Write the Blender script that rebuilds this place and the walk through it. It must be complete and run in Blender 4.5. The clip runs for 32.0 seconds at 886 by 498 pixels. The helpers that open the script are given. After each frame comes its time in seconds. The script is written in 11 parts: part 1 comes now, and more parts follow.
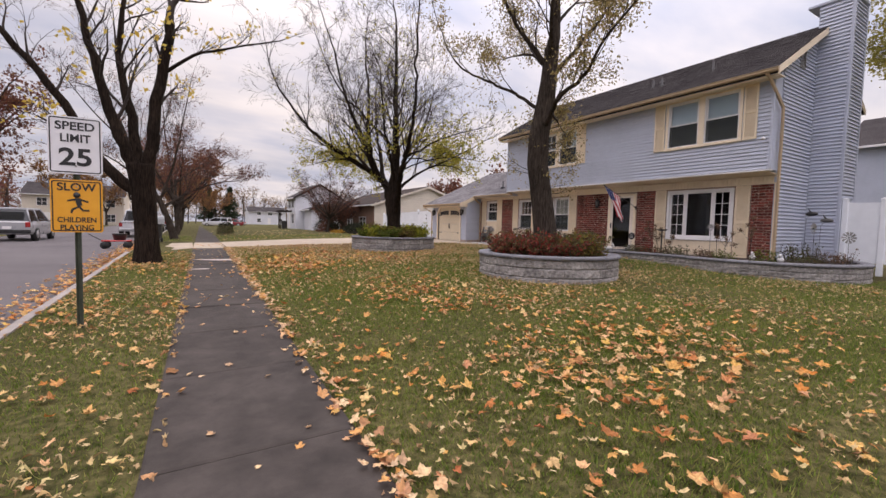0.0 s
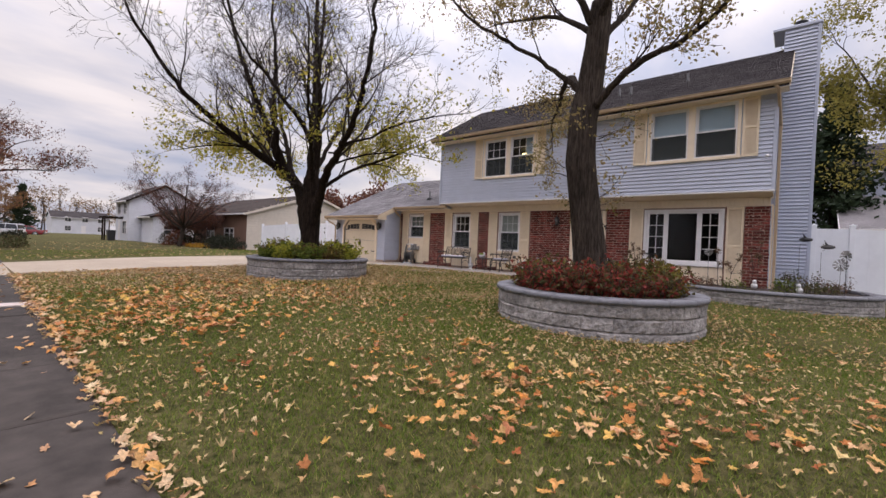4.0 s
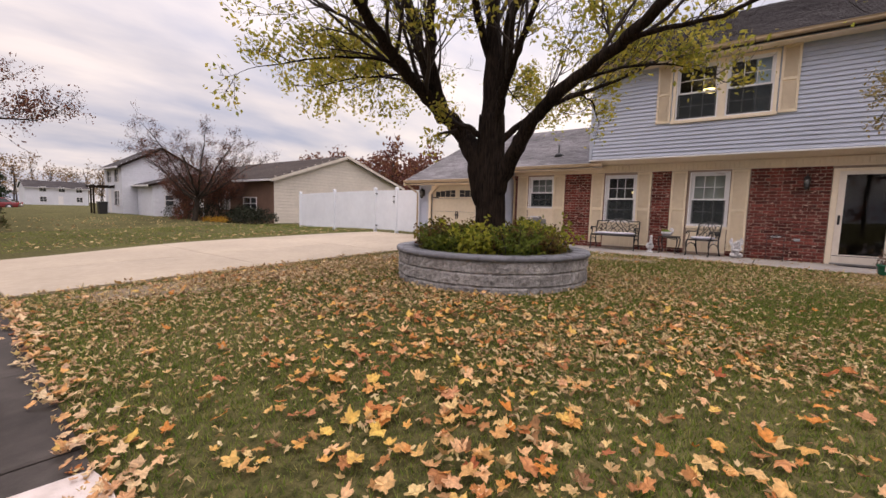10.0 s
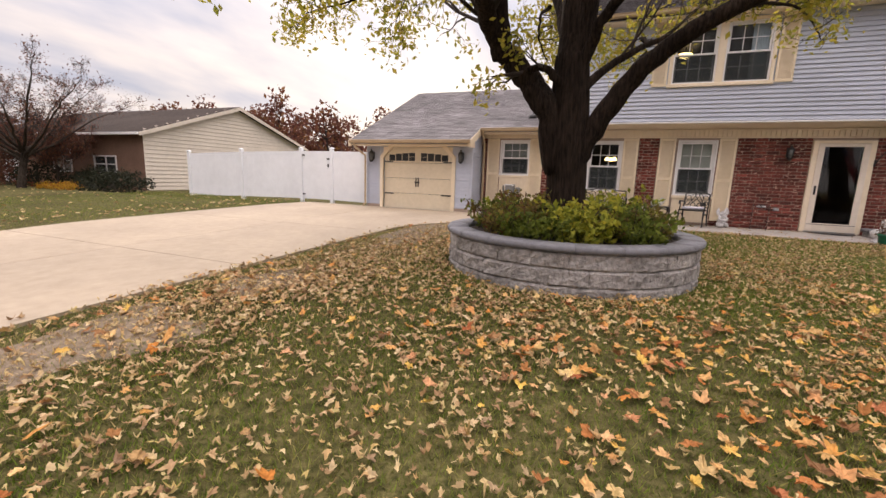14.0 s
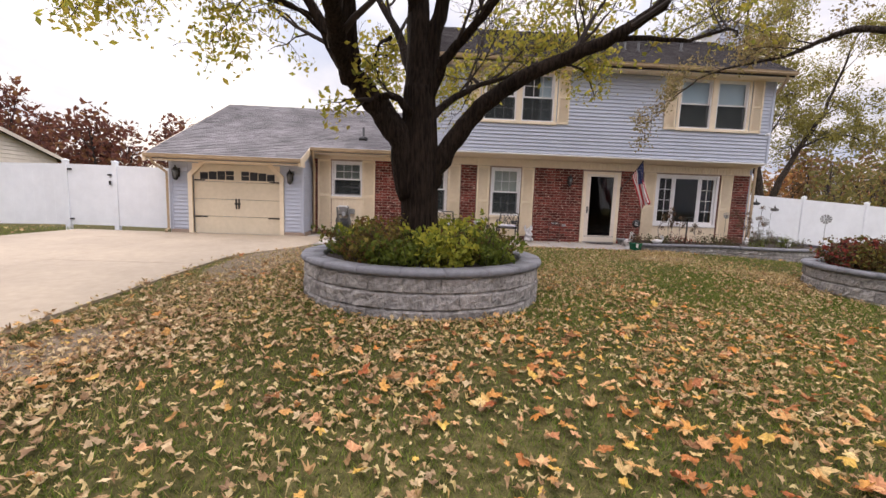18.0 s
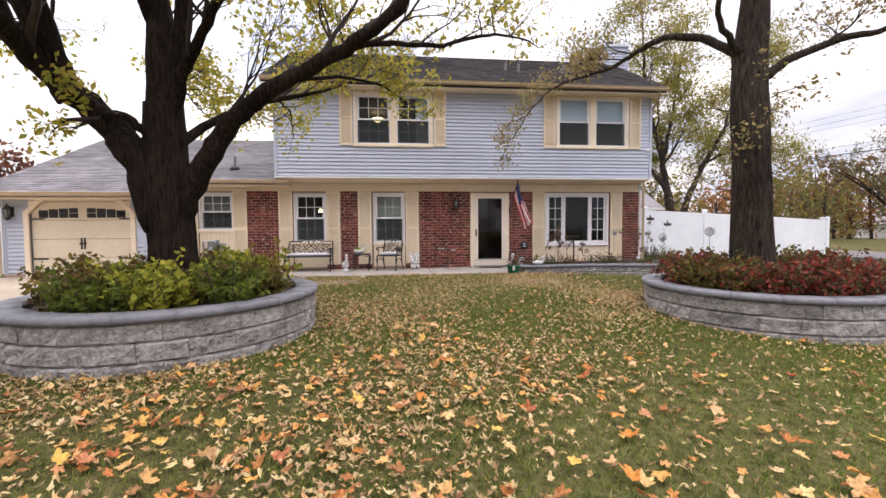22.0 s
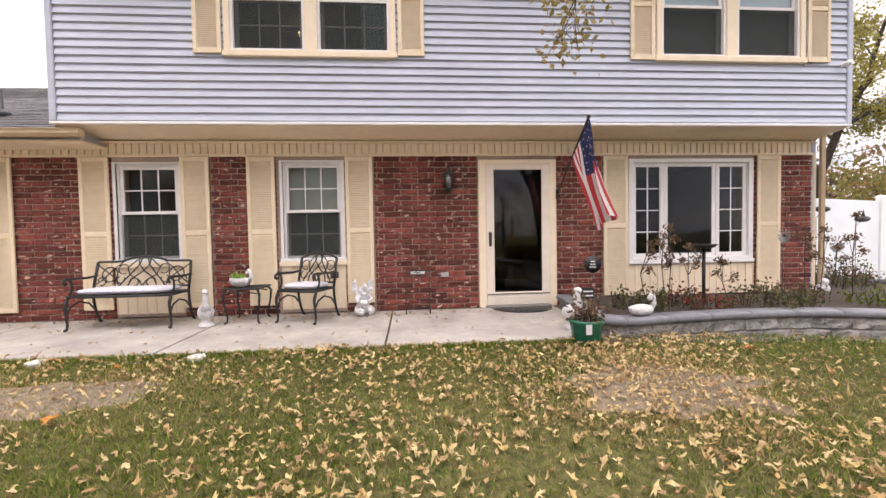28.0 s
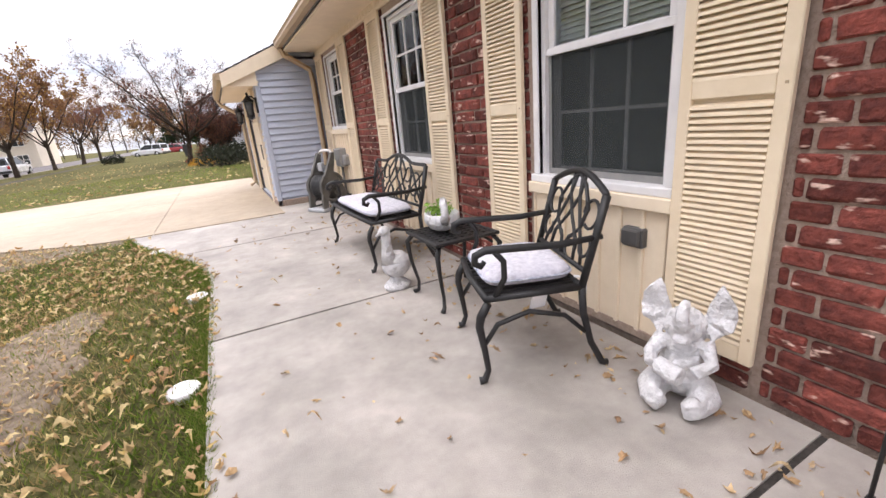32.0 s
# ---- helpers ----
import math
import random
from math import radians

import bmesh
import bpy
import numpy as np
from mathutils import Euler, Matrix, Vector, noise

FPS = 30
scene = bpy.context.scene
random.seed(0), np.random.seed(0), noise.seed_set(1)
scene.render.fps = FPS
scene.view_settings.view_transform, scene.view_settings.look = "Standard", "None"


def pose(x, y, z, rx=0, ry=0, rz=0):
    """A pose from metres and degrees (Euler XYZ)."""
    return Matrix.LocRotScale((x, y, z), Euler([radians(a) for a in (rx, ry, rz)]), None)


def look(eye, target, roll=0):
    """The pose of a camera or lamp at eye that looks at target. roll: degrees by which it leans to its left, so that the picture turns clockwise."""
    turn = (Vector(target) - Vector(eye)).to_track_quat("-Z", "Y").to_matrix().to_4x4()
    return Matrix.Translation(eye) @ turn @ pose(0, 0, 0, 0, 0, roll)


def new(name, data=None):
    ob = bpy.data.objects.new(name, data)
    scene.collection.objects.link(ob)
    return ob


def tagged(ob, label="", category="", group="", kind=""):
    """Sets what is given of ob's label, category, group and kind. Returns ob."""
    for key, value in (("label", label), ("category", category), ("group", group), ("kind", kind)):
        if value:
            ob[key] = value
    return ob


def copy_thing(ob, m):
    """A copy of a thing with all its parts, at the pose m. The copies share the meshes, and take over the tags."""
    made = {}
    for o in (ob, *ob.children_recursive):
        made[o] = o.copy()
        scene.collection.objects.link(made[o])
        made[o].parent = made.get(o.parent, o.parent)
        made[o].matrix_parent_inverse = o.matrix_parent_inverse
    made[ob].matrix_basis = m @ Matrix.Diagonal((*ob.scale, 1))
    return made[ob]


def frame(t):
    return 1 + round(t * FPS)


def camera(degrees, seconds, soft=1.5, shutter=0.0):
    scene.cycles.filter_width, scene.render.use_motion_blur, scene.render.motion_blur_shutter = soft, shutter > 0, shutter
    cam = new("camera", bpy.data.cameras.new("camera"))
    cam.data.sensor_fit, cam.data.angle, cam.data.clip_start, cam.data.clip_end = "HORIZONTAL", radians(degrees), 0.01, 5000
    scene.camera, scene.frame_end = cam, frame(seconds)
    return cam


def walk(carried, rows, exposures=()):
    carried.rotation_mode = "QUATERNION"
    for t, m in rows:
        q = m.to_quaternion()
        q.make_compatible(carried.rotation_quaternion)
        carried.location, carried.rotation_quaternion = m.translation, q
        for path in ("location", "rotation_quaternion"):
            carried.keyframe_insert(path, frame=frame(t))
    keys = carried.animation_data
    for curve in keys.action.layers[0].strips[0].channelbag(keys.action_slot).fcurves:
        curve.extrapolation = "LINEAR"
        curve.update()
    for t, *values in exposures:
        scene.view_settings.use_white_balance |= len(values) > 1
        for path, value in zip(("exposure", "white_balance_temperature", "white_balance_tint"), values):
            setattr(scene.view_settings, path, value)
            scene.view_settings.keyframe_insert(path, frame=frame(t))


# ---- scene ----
cam = camera(93.5, 32.0)
METRES, EYE, TILT, LEAN, TURN = 30.97, 1.425, 0.0, 0.0, -31.5
ROWS = [
    (0.0, 0.0, 0.0, 0.0, 0.08, -3.3, -1.37),
    (0.5, -0.0069, 0.0191, -0.0002, -2.4, -3.2, -1.73),
    (1.0, -0.0145, 0.0376, 0.0016, -5.44, -2.67, -1.93),
    (1.5, -0.024, 0.0546, 0.0021, -8.26, -2.1, -2.06),
    (2.0, -0.0329, 0.0726, 0.0013, -10.27, -1.43, -2.19),
    (2.5, -0.0437, 0.0886, 0.0017, -11.66, -0.96, -2.36),
    (4.5, -0.08, 0.1553, 0.001, -19.6, -1.11, -2.14),
    (5.0, -0.0885, 0.1726, 0.0011, -19.11, -2.2, -1.47),
    (5.5, -0.0996, 0.1887, 0.0022, -13.1, -2.96, -0.87),
    (6.0, -0.1082, 0.2062, 0.0021, -7.53, -2.91, -0.5),
    (6.5, -0.1168, 0.2229, 0.0032, -5.48, -1.83, -0.15),
    (7.0, -0.1251, 0.2393, 0.004, -5.36, -1.34, 0.19),
    (7.5, -0.1333, 0.2567, 0.0042, -6.18, -1.93, 0.09),
    (8.0, -0.1422, 0.2728, 0.0039, -8.42, -3.17, -0.5),
    (8.5, -0.1497, 0.2899, 0.0046, -11.0, -4.32, -1.18),
    (9.0, -0.1599, 0.3057, 0.005, -13.82, -5.13, -1.66),
    (9.5, -0.1686, 0.324, 0.0048, -16.62, -5.37, -1.73),
    (10.0, -0.1803, 0.34, 0.0046, -20.08, -5.44, -1.5),
    (10.5, -0.1927, 0.3574, 0.0036, -23.94, -5.51, -1.34),
    (11.0, -0.2032, 0.3705, 0.0054, -27.9, -5.59, -1.34),
    (11.5, -0.2075, 0.3837, 0.0056, -31.14, -5.9, -1.47),
    (12.0, -0.2131, 0.3943, 0.0057, -33.6, -6.6, -1.6),
    (12.5, -0.216, 0.4056, 0.0051, -34.96, -7.59, -1.66),
    (13.0, -0.2211, 0.4171, 0.0045, -35.72, -8.81, -1.75),
    (13.5, -0.2269, 0.4285, 0.0048, -36.09, -9.75, -1.84),
    (14.0, -0.231, 0.4414, 0.0055, -36.47, -9.92, -1.93),
    (14.5, -0.2375, 0.4512, 0.0064, -37.21, -9.57, -1.98),
    (16.5, -0.2469, 0.4677, 0.0081, -46.75, -6.48, -2.68),
    (17.0, -0.2453, 0.4659, 0.0086, -51.65, -6.05, -2.73),
    (17.5, -0.2435, 0.4636, 0.0084, -56.54, -6.06, -2.55),
    (18.0, -0.2395, 0.4585, 0.0084, -61.22, -6.63, -2.11),
    (18.5, -0.2345, 0.4513, 0.0081, -66.32, -7.8, -1.55),
    (19.0, -0.2277, 0.4466, 0.0069, -71.55, -9.45, -0.86),
    (19.5, -0.2216, 0.4344, 0.0061, -78.06, -11.92, -0.33),
    (20.0, -0.2146, 0.4227, 0.0048, -80.19, -15.3, -0.16),
    (20.5, -0.2043, 0.4138, 0.0042, -77.09, -15.12, 0.32),
    (21.0, -0.1956, 0.4026, 0.0062, -70.75, -10.2, 0.94),
    (21.5, -0.1869, 0.393, 0.0074, -67.23, -5.72, 0.83),
    (22.0, -0.1773, 0.3875, 0.0083, -64.62, -2.73, 0.4),
    (22.5, -0.1652, 0.3842, 0.0095, -62.98, -1.34, -0.04),
    (23.0, -0.1517, 0.3872, 0.0085, -62.53, -0.83, 0.11),
    (23.5, -0.1363, 0.3916, 0.0079, -62.46, -0.71, 0.41),
    (24.0, -0.1199, 0.3986, 0.0077, -62.54, -0.31, 0.81),
    (24.5, -0.1025, 0.4065, 0.0079, -62.76, 0.07, 1.12),
    (26.5, -0.0336, 0.4388, 0.0049, -63.3, -2.01, 1.62),
    (27.0, -0.0177, 0.4467, 0.0051, -63.89, -3.46, 1.73),
]
# the last steps, up to the house: eye, aim, lean
LAST = [
    (27.5, (7.393, 12.023, 1.604), (9.374, 11.785, 1.471), -1.9),
    (28, (8.023, 11.924, 1.642), (10.015, 11.769, 1.574), -1.0),
    (28.5, (8.66, 12.01, 1.702), (10.657, 12.089, 1.624), 1.1),
    (29, (9.339, 12.058, 1.726), (11.297, 12.436, 1.571), 2.3),
    (29.5, (9.972, 12.088, 1.684), (11.843, 12.738, 1.408), 2.0),
    (30, (10.581, 12.119, 1.703), (12.308, 13.052, 1.317), 0.8),
    (30.5, (11.109, 12.058, 1.729), (12.661, 13.228, 1.257), 0.1),
    (31, (11.639, 11.914, 1.723), (12.985, 13.283, 1.162), -1.0),
    (31.5, (12.12, 11.731, 1.728), (13.225, 13.281, 1.115), -2.9),
    (32, (12.631, 11.722, 1.715), (13.486, 13.43, 1.12), -5.1),
]
walk(cam, [(t, pose(0, 0, EYE, TILT, LEAN, TURN) @ pose(METRES * x, METRES * y, METRES * z, 90 + pitch, roll, yaw)) for t, x, y, z, yaw, pitch, roll in ROWS] + [(t, look(eye, aim, lean)) for t, eye, aim, lean in LAST],
     [(0.0, 0.20, 6600, 15), (2.2, 0.20, 6600, 15), (4.8, 0.12, 6350, 14), (6.0, 0.32, 6400, 14), (9.0, 0.25, 6650, 15), (11.0, 0.22, 7000, 16), (13.0, 0.38, 7200, 14), (14.5, 0.46, 7150, 14), (17.5, 0.50, 6650, 12), (18.9, 0.52, 6550, 10), (20.2, 0.82, 6450, 7), (23.0, 0.76, 6550, 12), (27.5, 1.12, 6850, 11), (29.5, 1.20, 6750, 11), (32.0, 1.10, 6400, 9)])

# ---- light ----
SUN_WAY = Vector((0.862, 0.472, 0.19)).normalized()  # from the place towards the low sun behind the house
world = bpy.data.worlds.new("sky")
scene.world = world
world.use_nodes = True


def wire(tree, a, out, b, into):
    tree.links.new(a.outputs[out], b.inputs[into])


def make_sky():
    t = world.node_tree
    t.nodes.clear()
    n = t.nodes.new
    sky = n("ShaderNodeTexSky")
    sky.sky_type, sky.sun_disc = "NISHITA", False
    sky.sun_elevation = math.asin(SUN_WAY.z)
    sky.sun_rotation = math.atan2(SUN_WAY.x, SUN_WAY.y)
    sky.air_density, sky.dust_density, sky.ozone_density = 1.0, 2.0, 1.0
    gain = n("ShaderNodeMix"); gain.data_type, gain.blend_type = "RGBA", "MULTIPLY"
    gain.inputs[0].default_value = 1.0
    gain.inputs[7].default_value = (0.032, 0.040, 0.060, 1)
    wire(t, sky, 0, gain, 6)
    co = n("ShaderNodeTexCoord")
    sep = n("ShaderNodeSeparateXYZ"); wire(t, co, "Generated", sep, 0)
    # clouds lie on a flat deck: divide the direction by its height
    zz = n("ShaderNodeMath"); zz.operation = "MAXIMUM"; zz.inputs[1].default_value = 0.0
    wire(t, sep, 2, zz, 0)
    za = n("ShaderNodeMath"); za.operation = "ADD"; za.inputs[1].default_value = 0.22
    wire(t, zz, 0, za, 0)
    dx = n("ShaderNodeMath"); dx.operation = "DIVIDE"; wire(t, sep, 0, dx, 0); wire(t, za, 0, dx, 1)
    dy = n("ShaderNodeMath"); dy.operation = "DIVIDE"; wire(t, sep, 1, dy, 0); wire(t, za, 0, dy, 1)
    com = n("ShaderNodeCombineXYZ"); wire(t, dx, 0, com, 0); wire(t, dy, 0, com, 1)
    stretch = n("ShaderNodeMapping"); stretch.inputs["Rotation"].default_value = (0, 0, 0.5)
    stretch.inputs["Scale"].default_value = (0.55, 1.0, 1.0)
    wire(t, com, 0, stretch, 0)
    big = n("ShaderNodeTexNoise"); big.inputs["Scale"].default_value = 1.15
    big.inputs["Detail"].default_value, big.inputs["Roughness"].default_value = 8.0, 0.52
    big.inputs["Distortion"].default_value = 0.5
    wire(t, stretch, 0, big, 0)
    cover = n("ShaderNodeValToRGB")
    cover.color_ramp.elements[0].position, cover.color_ramp.elements[1].position = 0.36, 0.62
    cover.color_ramp.elements[0].color = (0.80, 0.80, 0.80, 1)
    wire(t, big, "Fac", cover, 0)
    tone = n("ShaderNodeTexNoise"); tone.inputs["Scale"].default_value = 1.9
    tone.inputs["Detail"].default_value = 7.0
    wire(t, stretch, 0, tone, 0)
    shade = n("ShaderNodeValToRGB")
    shade.color_ramp.elements[0].position, shade.color_ramp.elements[0].color = 0.35, (0.54, 0.575, 0.715, 1)
    shade.color_ramp.elements[1].position, shade.color_ramp.elements[1].color = 0.64, (1.06, 0.97, 0.94, 1)
    wire(t, tone, "Fac", shade, 0)
    # thin cloud lets a part of the clear sky's brightness through
    lit = n("ShaderNodeMix"); lit.data_type, lit.blend_type = "RGBA", "ADD"; lit.inputs[0].default_value = 0.09
    wire(t, shade, 0, lit, 6); wire(t, gain, 2, lit, 7)
    # an overcast sky is brighter overhead than at its edge
    steep = n("ShaderNodeMath"); steep.operation = "POWER"; steep.inputs[1].default_value = 2.6
    wire(t, zz, 0, steep, 0)
    high = n("ShaderNodeMapRange"); high.inputs["To Min"].default_value, high.inputs["To Max"].default_value = 0.74, 4.2
    wire(t, steep, 0, high, 0)
    deck = n("ShaderNodeMix"); deck.data_type, deck.blend_type = "RGBA", "MULTIPLY"; deck.inputs[0].default_value = 1.0
    wire(t, lit, 2, deck, 6); wire(t, high, 0, deck, 7)
    mixed = n("ShaderNodeMix"); mixed.data_type = "RGBA"
    wire(t, cover, 0, mixed, 0); wire(t, gain, 2, mixed, 6); wire(t, deck, 2, mixed, 7)
    bg = n("ShaderNodeBackground"); bg.inputs[1].default_value = 1.0
    wire(t, mixed, 2, bg, 0)
    out = n("ShaderNodeOutputWorld"); wire(t, bg, 0, out, 0)


make_sky()
sun_data = bpy.data.lights.new("sun", "SUN")
sun_data.energy, sun_data.angle, sun_data.color = 0.9, radians(12), (1.0, 0.86, 0.68)
sun = new("sun", sun_data)
sun.matrix_world = look((60, 30, 40), Vector((60, 30, 40)) - SUN_WAY * 10)

# ---- materials ----


def node(t, kind, **values):
    made = t.nodes.new(kind)
    for k, v in values.items():
        made.inputs[k.replace("_", " ")].default_value = v
    return made


def surface(name, a, b, grain=12.0, rough=0.7, bump=0.15, fine=60.0, wear=0.18, patch=0.6, metal=0.0, chance=0.0,
            island=0.0, stretch=(1, 1, 1), gloss=0.5, through_light=0.0, deep=0.02):
    """A surface between the colours a and b by grain, with large faint patches, and relief; chance: how far objects differ."""
    m = bpy.data.materials.new(name)
    m.use_nodes = True
    t = m.node_tree
    p = t.nodes["Principled BSDF"]
    geo = t.nodes.new("ShaderNodeNewGeometry")
    mp = node(t, "ShaderNodeMapping", Scale=stretch)
    wire(t, geo, "Position", mp, 0)
    n1 = node(t, "ShaderNodeTexNoise", Scale=grain, Detail=5.0, Roughness=0.6)
    wire(t, mp, 0, n1, 0)
    ramp = t.nodes.new("ShaderNodeValToRGB")
    ramp.color_ramp.elements[0].position, ramp.color_ramp.elements[1].position = 0.3, 0.7
    ramp.color_ramp.elements[0].color, ramp.color_ramp.elements[1].color = (*a, 1), (*b, 1)
    wire(t, n1, "Fac", ramp, 0)
    n2 = node(t, "ShaderNodeTexNoise", Scale=patch, Detail=4.0, Roughness=0.55)
    wire(t, geo, "Position", n2, 0)
    mr = node(t, "ShaderNodeMapRange", From_Min=0.3, From_Max=0.7, To_Min=1 - wear, To_Max=1 + wear)
    wire(t, n2, "Fac", mr, 0)
    last = mr
    if chance or island:
        src = t.nodes.new("ShaderNodeObjectInfo") if chance else geo
        r = node(t, "ShaderNodeMapRange", To_Min=1 - (chance or island), To_Max=1 + (chance or island))
        wire(t, src, "Random" if chance else "Random Per Island", r, 0)
        mul = t.nodes.new("ShaderNodeMath")
        mul.operation = "MULTIPLY"
        wire(t, mr, 0, mul, 0)
        wire(t, r, 0, mul, 1)
        last = mul
    hsv = t.nodes.new("ShaderNodeHueSaturation")
    wire(t, ramp, 0, hsv, "Color")
    wire(t, last, 0, hsv, "Value")
    wire(t, hsv, 0, p, "Base Color")
    n3 = node(t, "ShaderNodeTexNoise", Scale=fine, Detail=4.0)
    wire(t, mp, 0, n3, 0)
    bp = node(t, "ShaderNodeBump", Strength=bump, Distance=deep)
    wire(t, n3, "Fac", bp, "Height")
    wire(t, bp, 0, p, "Normal")
    rr = node(t, "ShaderNodeMapRange", To_Min=max(rough - 0.12, 0.03), To_Max=min(rough + 0.12, 1.0))
    wire(t, n1, "Fac", rr, 0)
    wire(t, rr, 0, p, "Roughness")
    p.inputs["Metallic"].default_value = metal
    p.inputs["Specular IOR Level"].default_value = gloss
    if through_light:
        tr = t.nodes.new("ShaderNodeBsdfTranslucent")
        wire(t, hsv, 0, tr, 0)
        mx = node(t, "ShaderNodeMixShader", Fac=through_light)
        wire(t, p, 0, mx, 1)
        wire(t, tr, 0, mx, 2)
        wire(t, mx, 0, t.nodes["Material Output"], 0)
    return m


def leafy(name, colours, through_light=0.3, rough=0.6, dirt=0.12, straw=0.0):
    """Leaves: each island takes one of the colours, with veins of lighter and darker tone."""
    m = bpy.data.materials.new(name)
    m.use_nodes = True
    t = m.node_tree
    p = t.nodes["Principled BSDF"]
    geo = t.nodes.new("ShaderNodeNewGeometry")
    ramp = t.nodes.new("ShaderNodeValToRGB")
    e = ramp.color_ramp.elements
    while len(e) < len(colours):
        e.new(0.5)
    for i, c in enumerate(colours):
        e[i].position, e[i].color = i / max(len(colours) - 1, 1), (*c, 1)
    wire(t, geo, "Random Per Island", ramp, 0)
    n = node(t, "ShaderNodeTexNoise", Scale=45.0, Detail=3.0)
    wire(t, geo, "Position", n, 0)
    mr = node(t, "ShaderNodeMapRange", From_Min=0.3, From_Max=0.7, To_Min=1 - dirt, To_Max=1 + dirt)
    wire(t, n, "Fac", mr, 0)
    hsv = t.nodes.new("ShaderNodeHueSaturation")
    wire(t, ramp, 0, hsv, "Color")
    wire(t, mr, 0, hsv, "Value")
    if straw:
        # dry and thick growth in broad uneven patches
        n2 = node(t, "ShaderNodeTexNoise", Scale=0.9, Detail=5.0, Roughness=0.65)
        wire(t, geo, "Position", n2, 0)
        r2 = node(t, "ShaderNodeMapRange", From_Min=0.42, From_Max=0.68, To_Min=0.0, To_Max=straw)
        wire(t, n2, "Fac", r2, 0)
        dry = t.nodes.new("ShaderNodeMix")
        dry.data_type = "RGBA"
        dry.inputs[7].default_value = (0.30, 0.25, 0.09, 1)
        wire(t, r2, 0, dry, 0)
        wire(t, ramp, 0, dry, 6)
        t.links.new(dry.outputs[2], hsv.inputs["Color"])
    wire(t, hsv, 0, p, "Base Color")
    p.inputs["Roughness"].default_value = rough
    p.inputs["Specular IOR Level"].default_value = 0.15
    tr = t.nodes.new("ShaderNodeBsdfTranslucent")
    wire(t, hsv, 0, tr, 0)
    mx = node(t, "ShaderNodeMixShader", Fac=through_light)
    wire(t, p, 0, mx, 1)
    wire(t, tr, 0, mx, 2)
    wire(t, mx, 0, t.nodes["Material Output"], 0)
    return m


def glass_pane(name, tint, ior=1.5):
    m = bpy.data.materials.new(name)
    m.use_nodes = True
    t = m.node_tree
    tr = t.nodes.new("ShaderNodeBsdfTransparent")
    tr.inputs[0].default_value = (*tint, 1)
    gl = t.nodes.new("ShaderNodeBsdfGlossy")
    gl.inputs["Roughness"].default_value = 0.02
    fr = node(t, "ShaderNodeFresnel", IOR=ior)
    mx = t.nodes.new("ShaderNodeMixShader")
    wire(t, fr, 0, mx, 0)
    wire(t, tr, 0, mx, 1)
    wire(t, gl, 0, mx, 2)
    wire(t, mx, 0, t.nodes["Material Output"], 0)
    return m


def glow(name, colour, power):
    m = bpy.data.materials.new(name)
    m.use_nodes = True
    p = m.node_tree.nodes["Principled BSDF"]
    p.inputs["Base Color"].default_value = (*colour, 1)
    p.inputs["Emission Color"].default_value = (*colour, 1)
    p.inputs["Emission Strength"].default_value = power
    return m


M_SIDING = surface("pale blue vinyl siding", (0.42, 0.455, 0.55), (0.48, 0.51, 0.60), 5, 0.5, 0.04, 90, 0.06, 0.9, chance=0.03, stretch=(1, 1, 6))
M_SIDING_TAN = surface("cream vinyl siding", (0.60, 0.54, 0.46), (0.68, 0.61, 0.52), 5, 0.5, 0.04, 90, 0.06, chance=0.03)
M_SIDING_WHITE = surface("white vinyl siding", (0.62, 0.63, 0.68), (0.70, 0.71, 0.76), 5, 0.5, 0.04, 90, 0.06, chance=0.03)
M_TRIM = surface("cream painted trim", (0.78, 0.655, 0.49), (0.85, 0.725, 0.555), 9, 0.5, 0.06, 80, 0.08)
M_SHUTTER = surface("tan louvred shutter paint", (0.74, 0.61, 0.43), (0.81, 0.68, 0.50), 9, 0.5, 0.06, 80, 0.08)
M_GUTTER = surface("tan painted metal gutter", (0.40, 0.29, 0.18), (0.48, 0.36, 0.23), 6, 0.4, 0.03, 60, 0.1)
M_WHITE = surface("white painted frame", (0.74, 0.72, 0.72), (0.82, 0.80, 0.80), 8, 0.42, 0.04, 80, 0.05)
M_VINYL = surface("white vinyl fence", (0.80, 0.82, 0.86), (0.86, 0.88, 0.92), 4, 0.35, 0.02, 60, 0.05)


def brick_surface(name, by_object):
    """Dark red brick with small chipped pale patches."""
    m = surface(name, (0.085, 0.022, 0.018), (0.235, 0.062, 0.046), 22, 0.8, 0.9, 45, 0.22, 2.0, chance=0.5 if by_object else 0.0, island=0.0 if by_object else 0.5, gloss=0.3)
    t = m.node_tree
    p = t.nodes["Principled BSDF"]
    old = p.inputs["Base Color"].links[0].from_node
    geo = t.nodes.new("ShaderNodeNewGeometry")
    mp = node(t, "ShaderNodeMapping", Scale=(3, 9, 26))
    wire(t, geo, "Position", mp, 0)
    n = node(t, "ShaderNodeTexNoise", Scale=1.0, Detail=3.0, Roughness=0.5)
    wire(t, mp, 0, n, 0)
    r = t.nodes.new("ShaderNodeValToRGB")
    r.color_ramp.elements[0].position, r.color_ramp.elements[1].position = 0.622, 0.68
    wire(t, n, "Fac", r, 0)
    mx = t.nodes.new("ShaderNodeMix")
    mx.data_type = "RGBA"
    mx.inputs[7].default_value = (0.66, 0.46, 0.38, 1)
    wire(t, r, 0, mx, 0)
    wire(t, old, 0, mx, 6)
    wire(t, mx, 2, p, "Base Color")
    return m


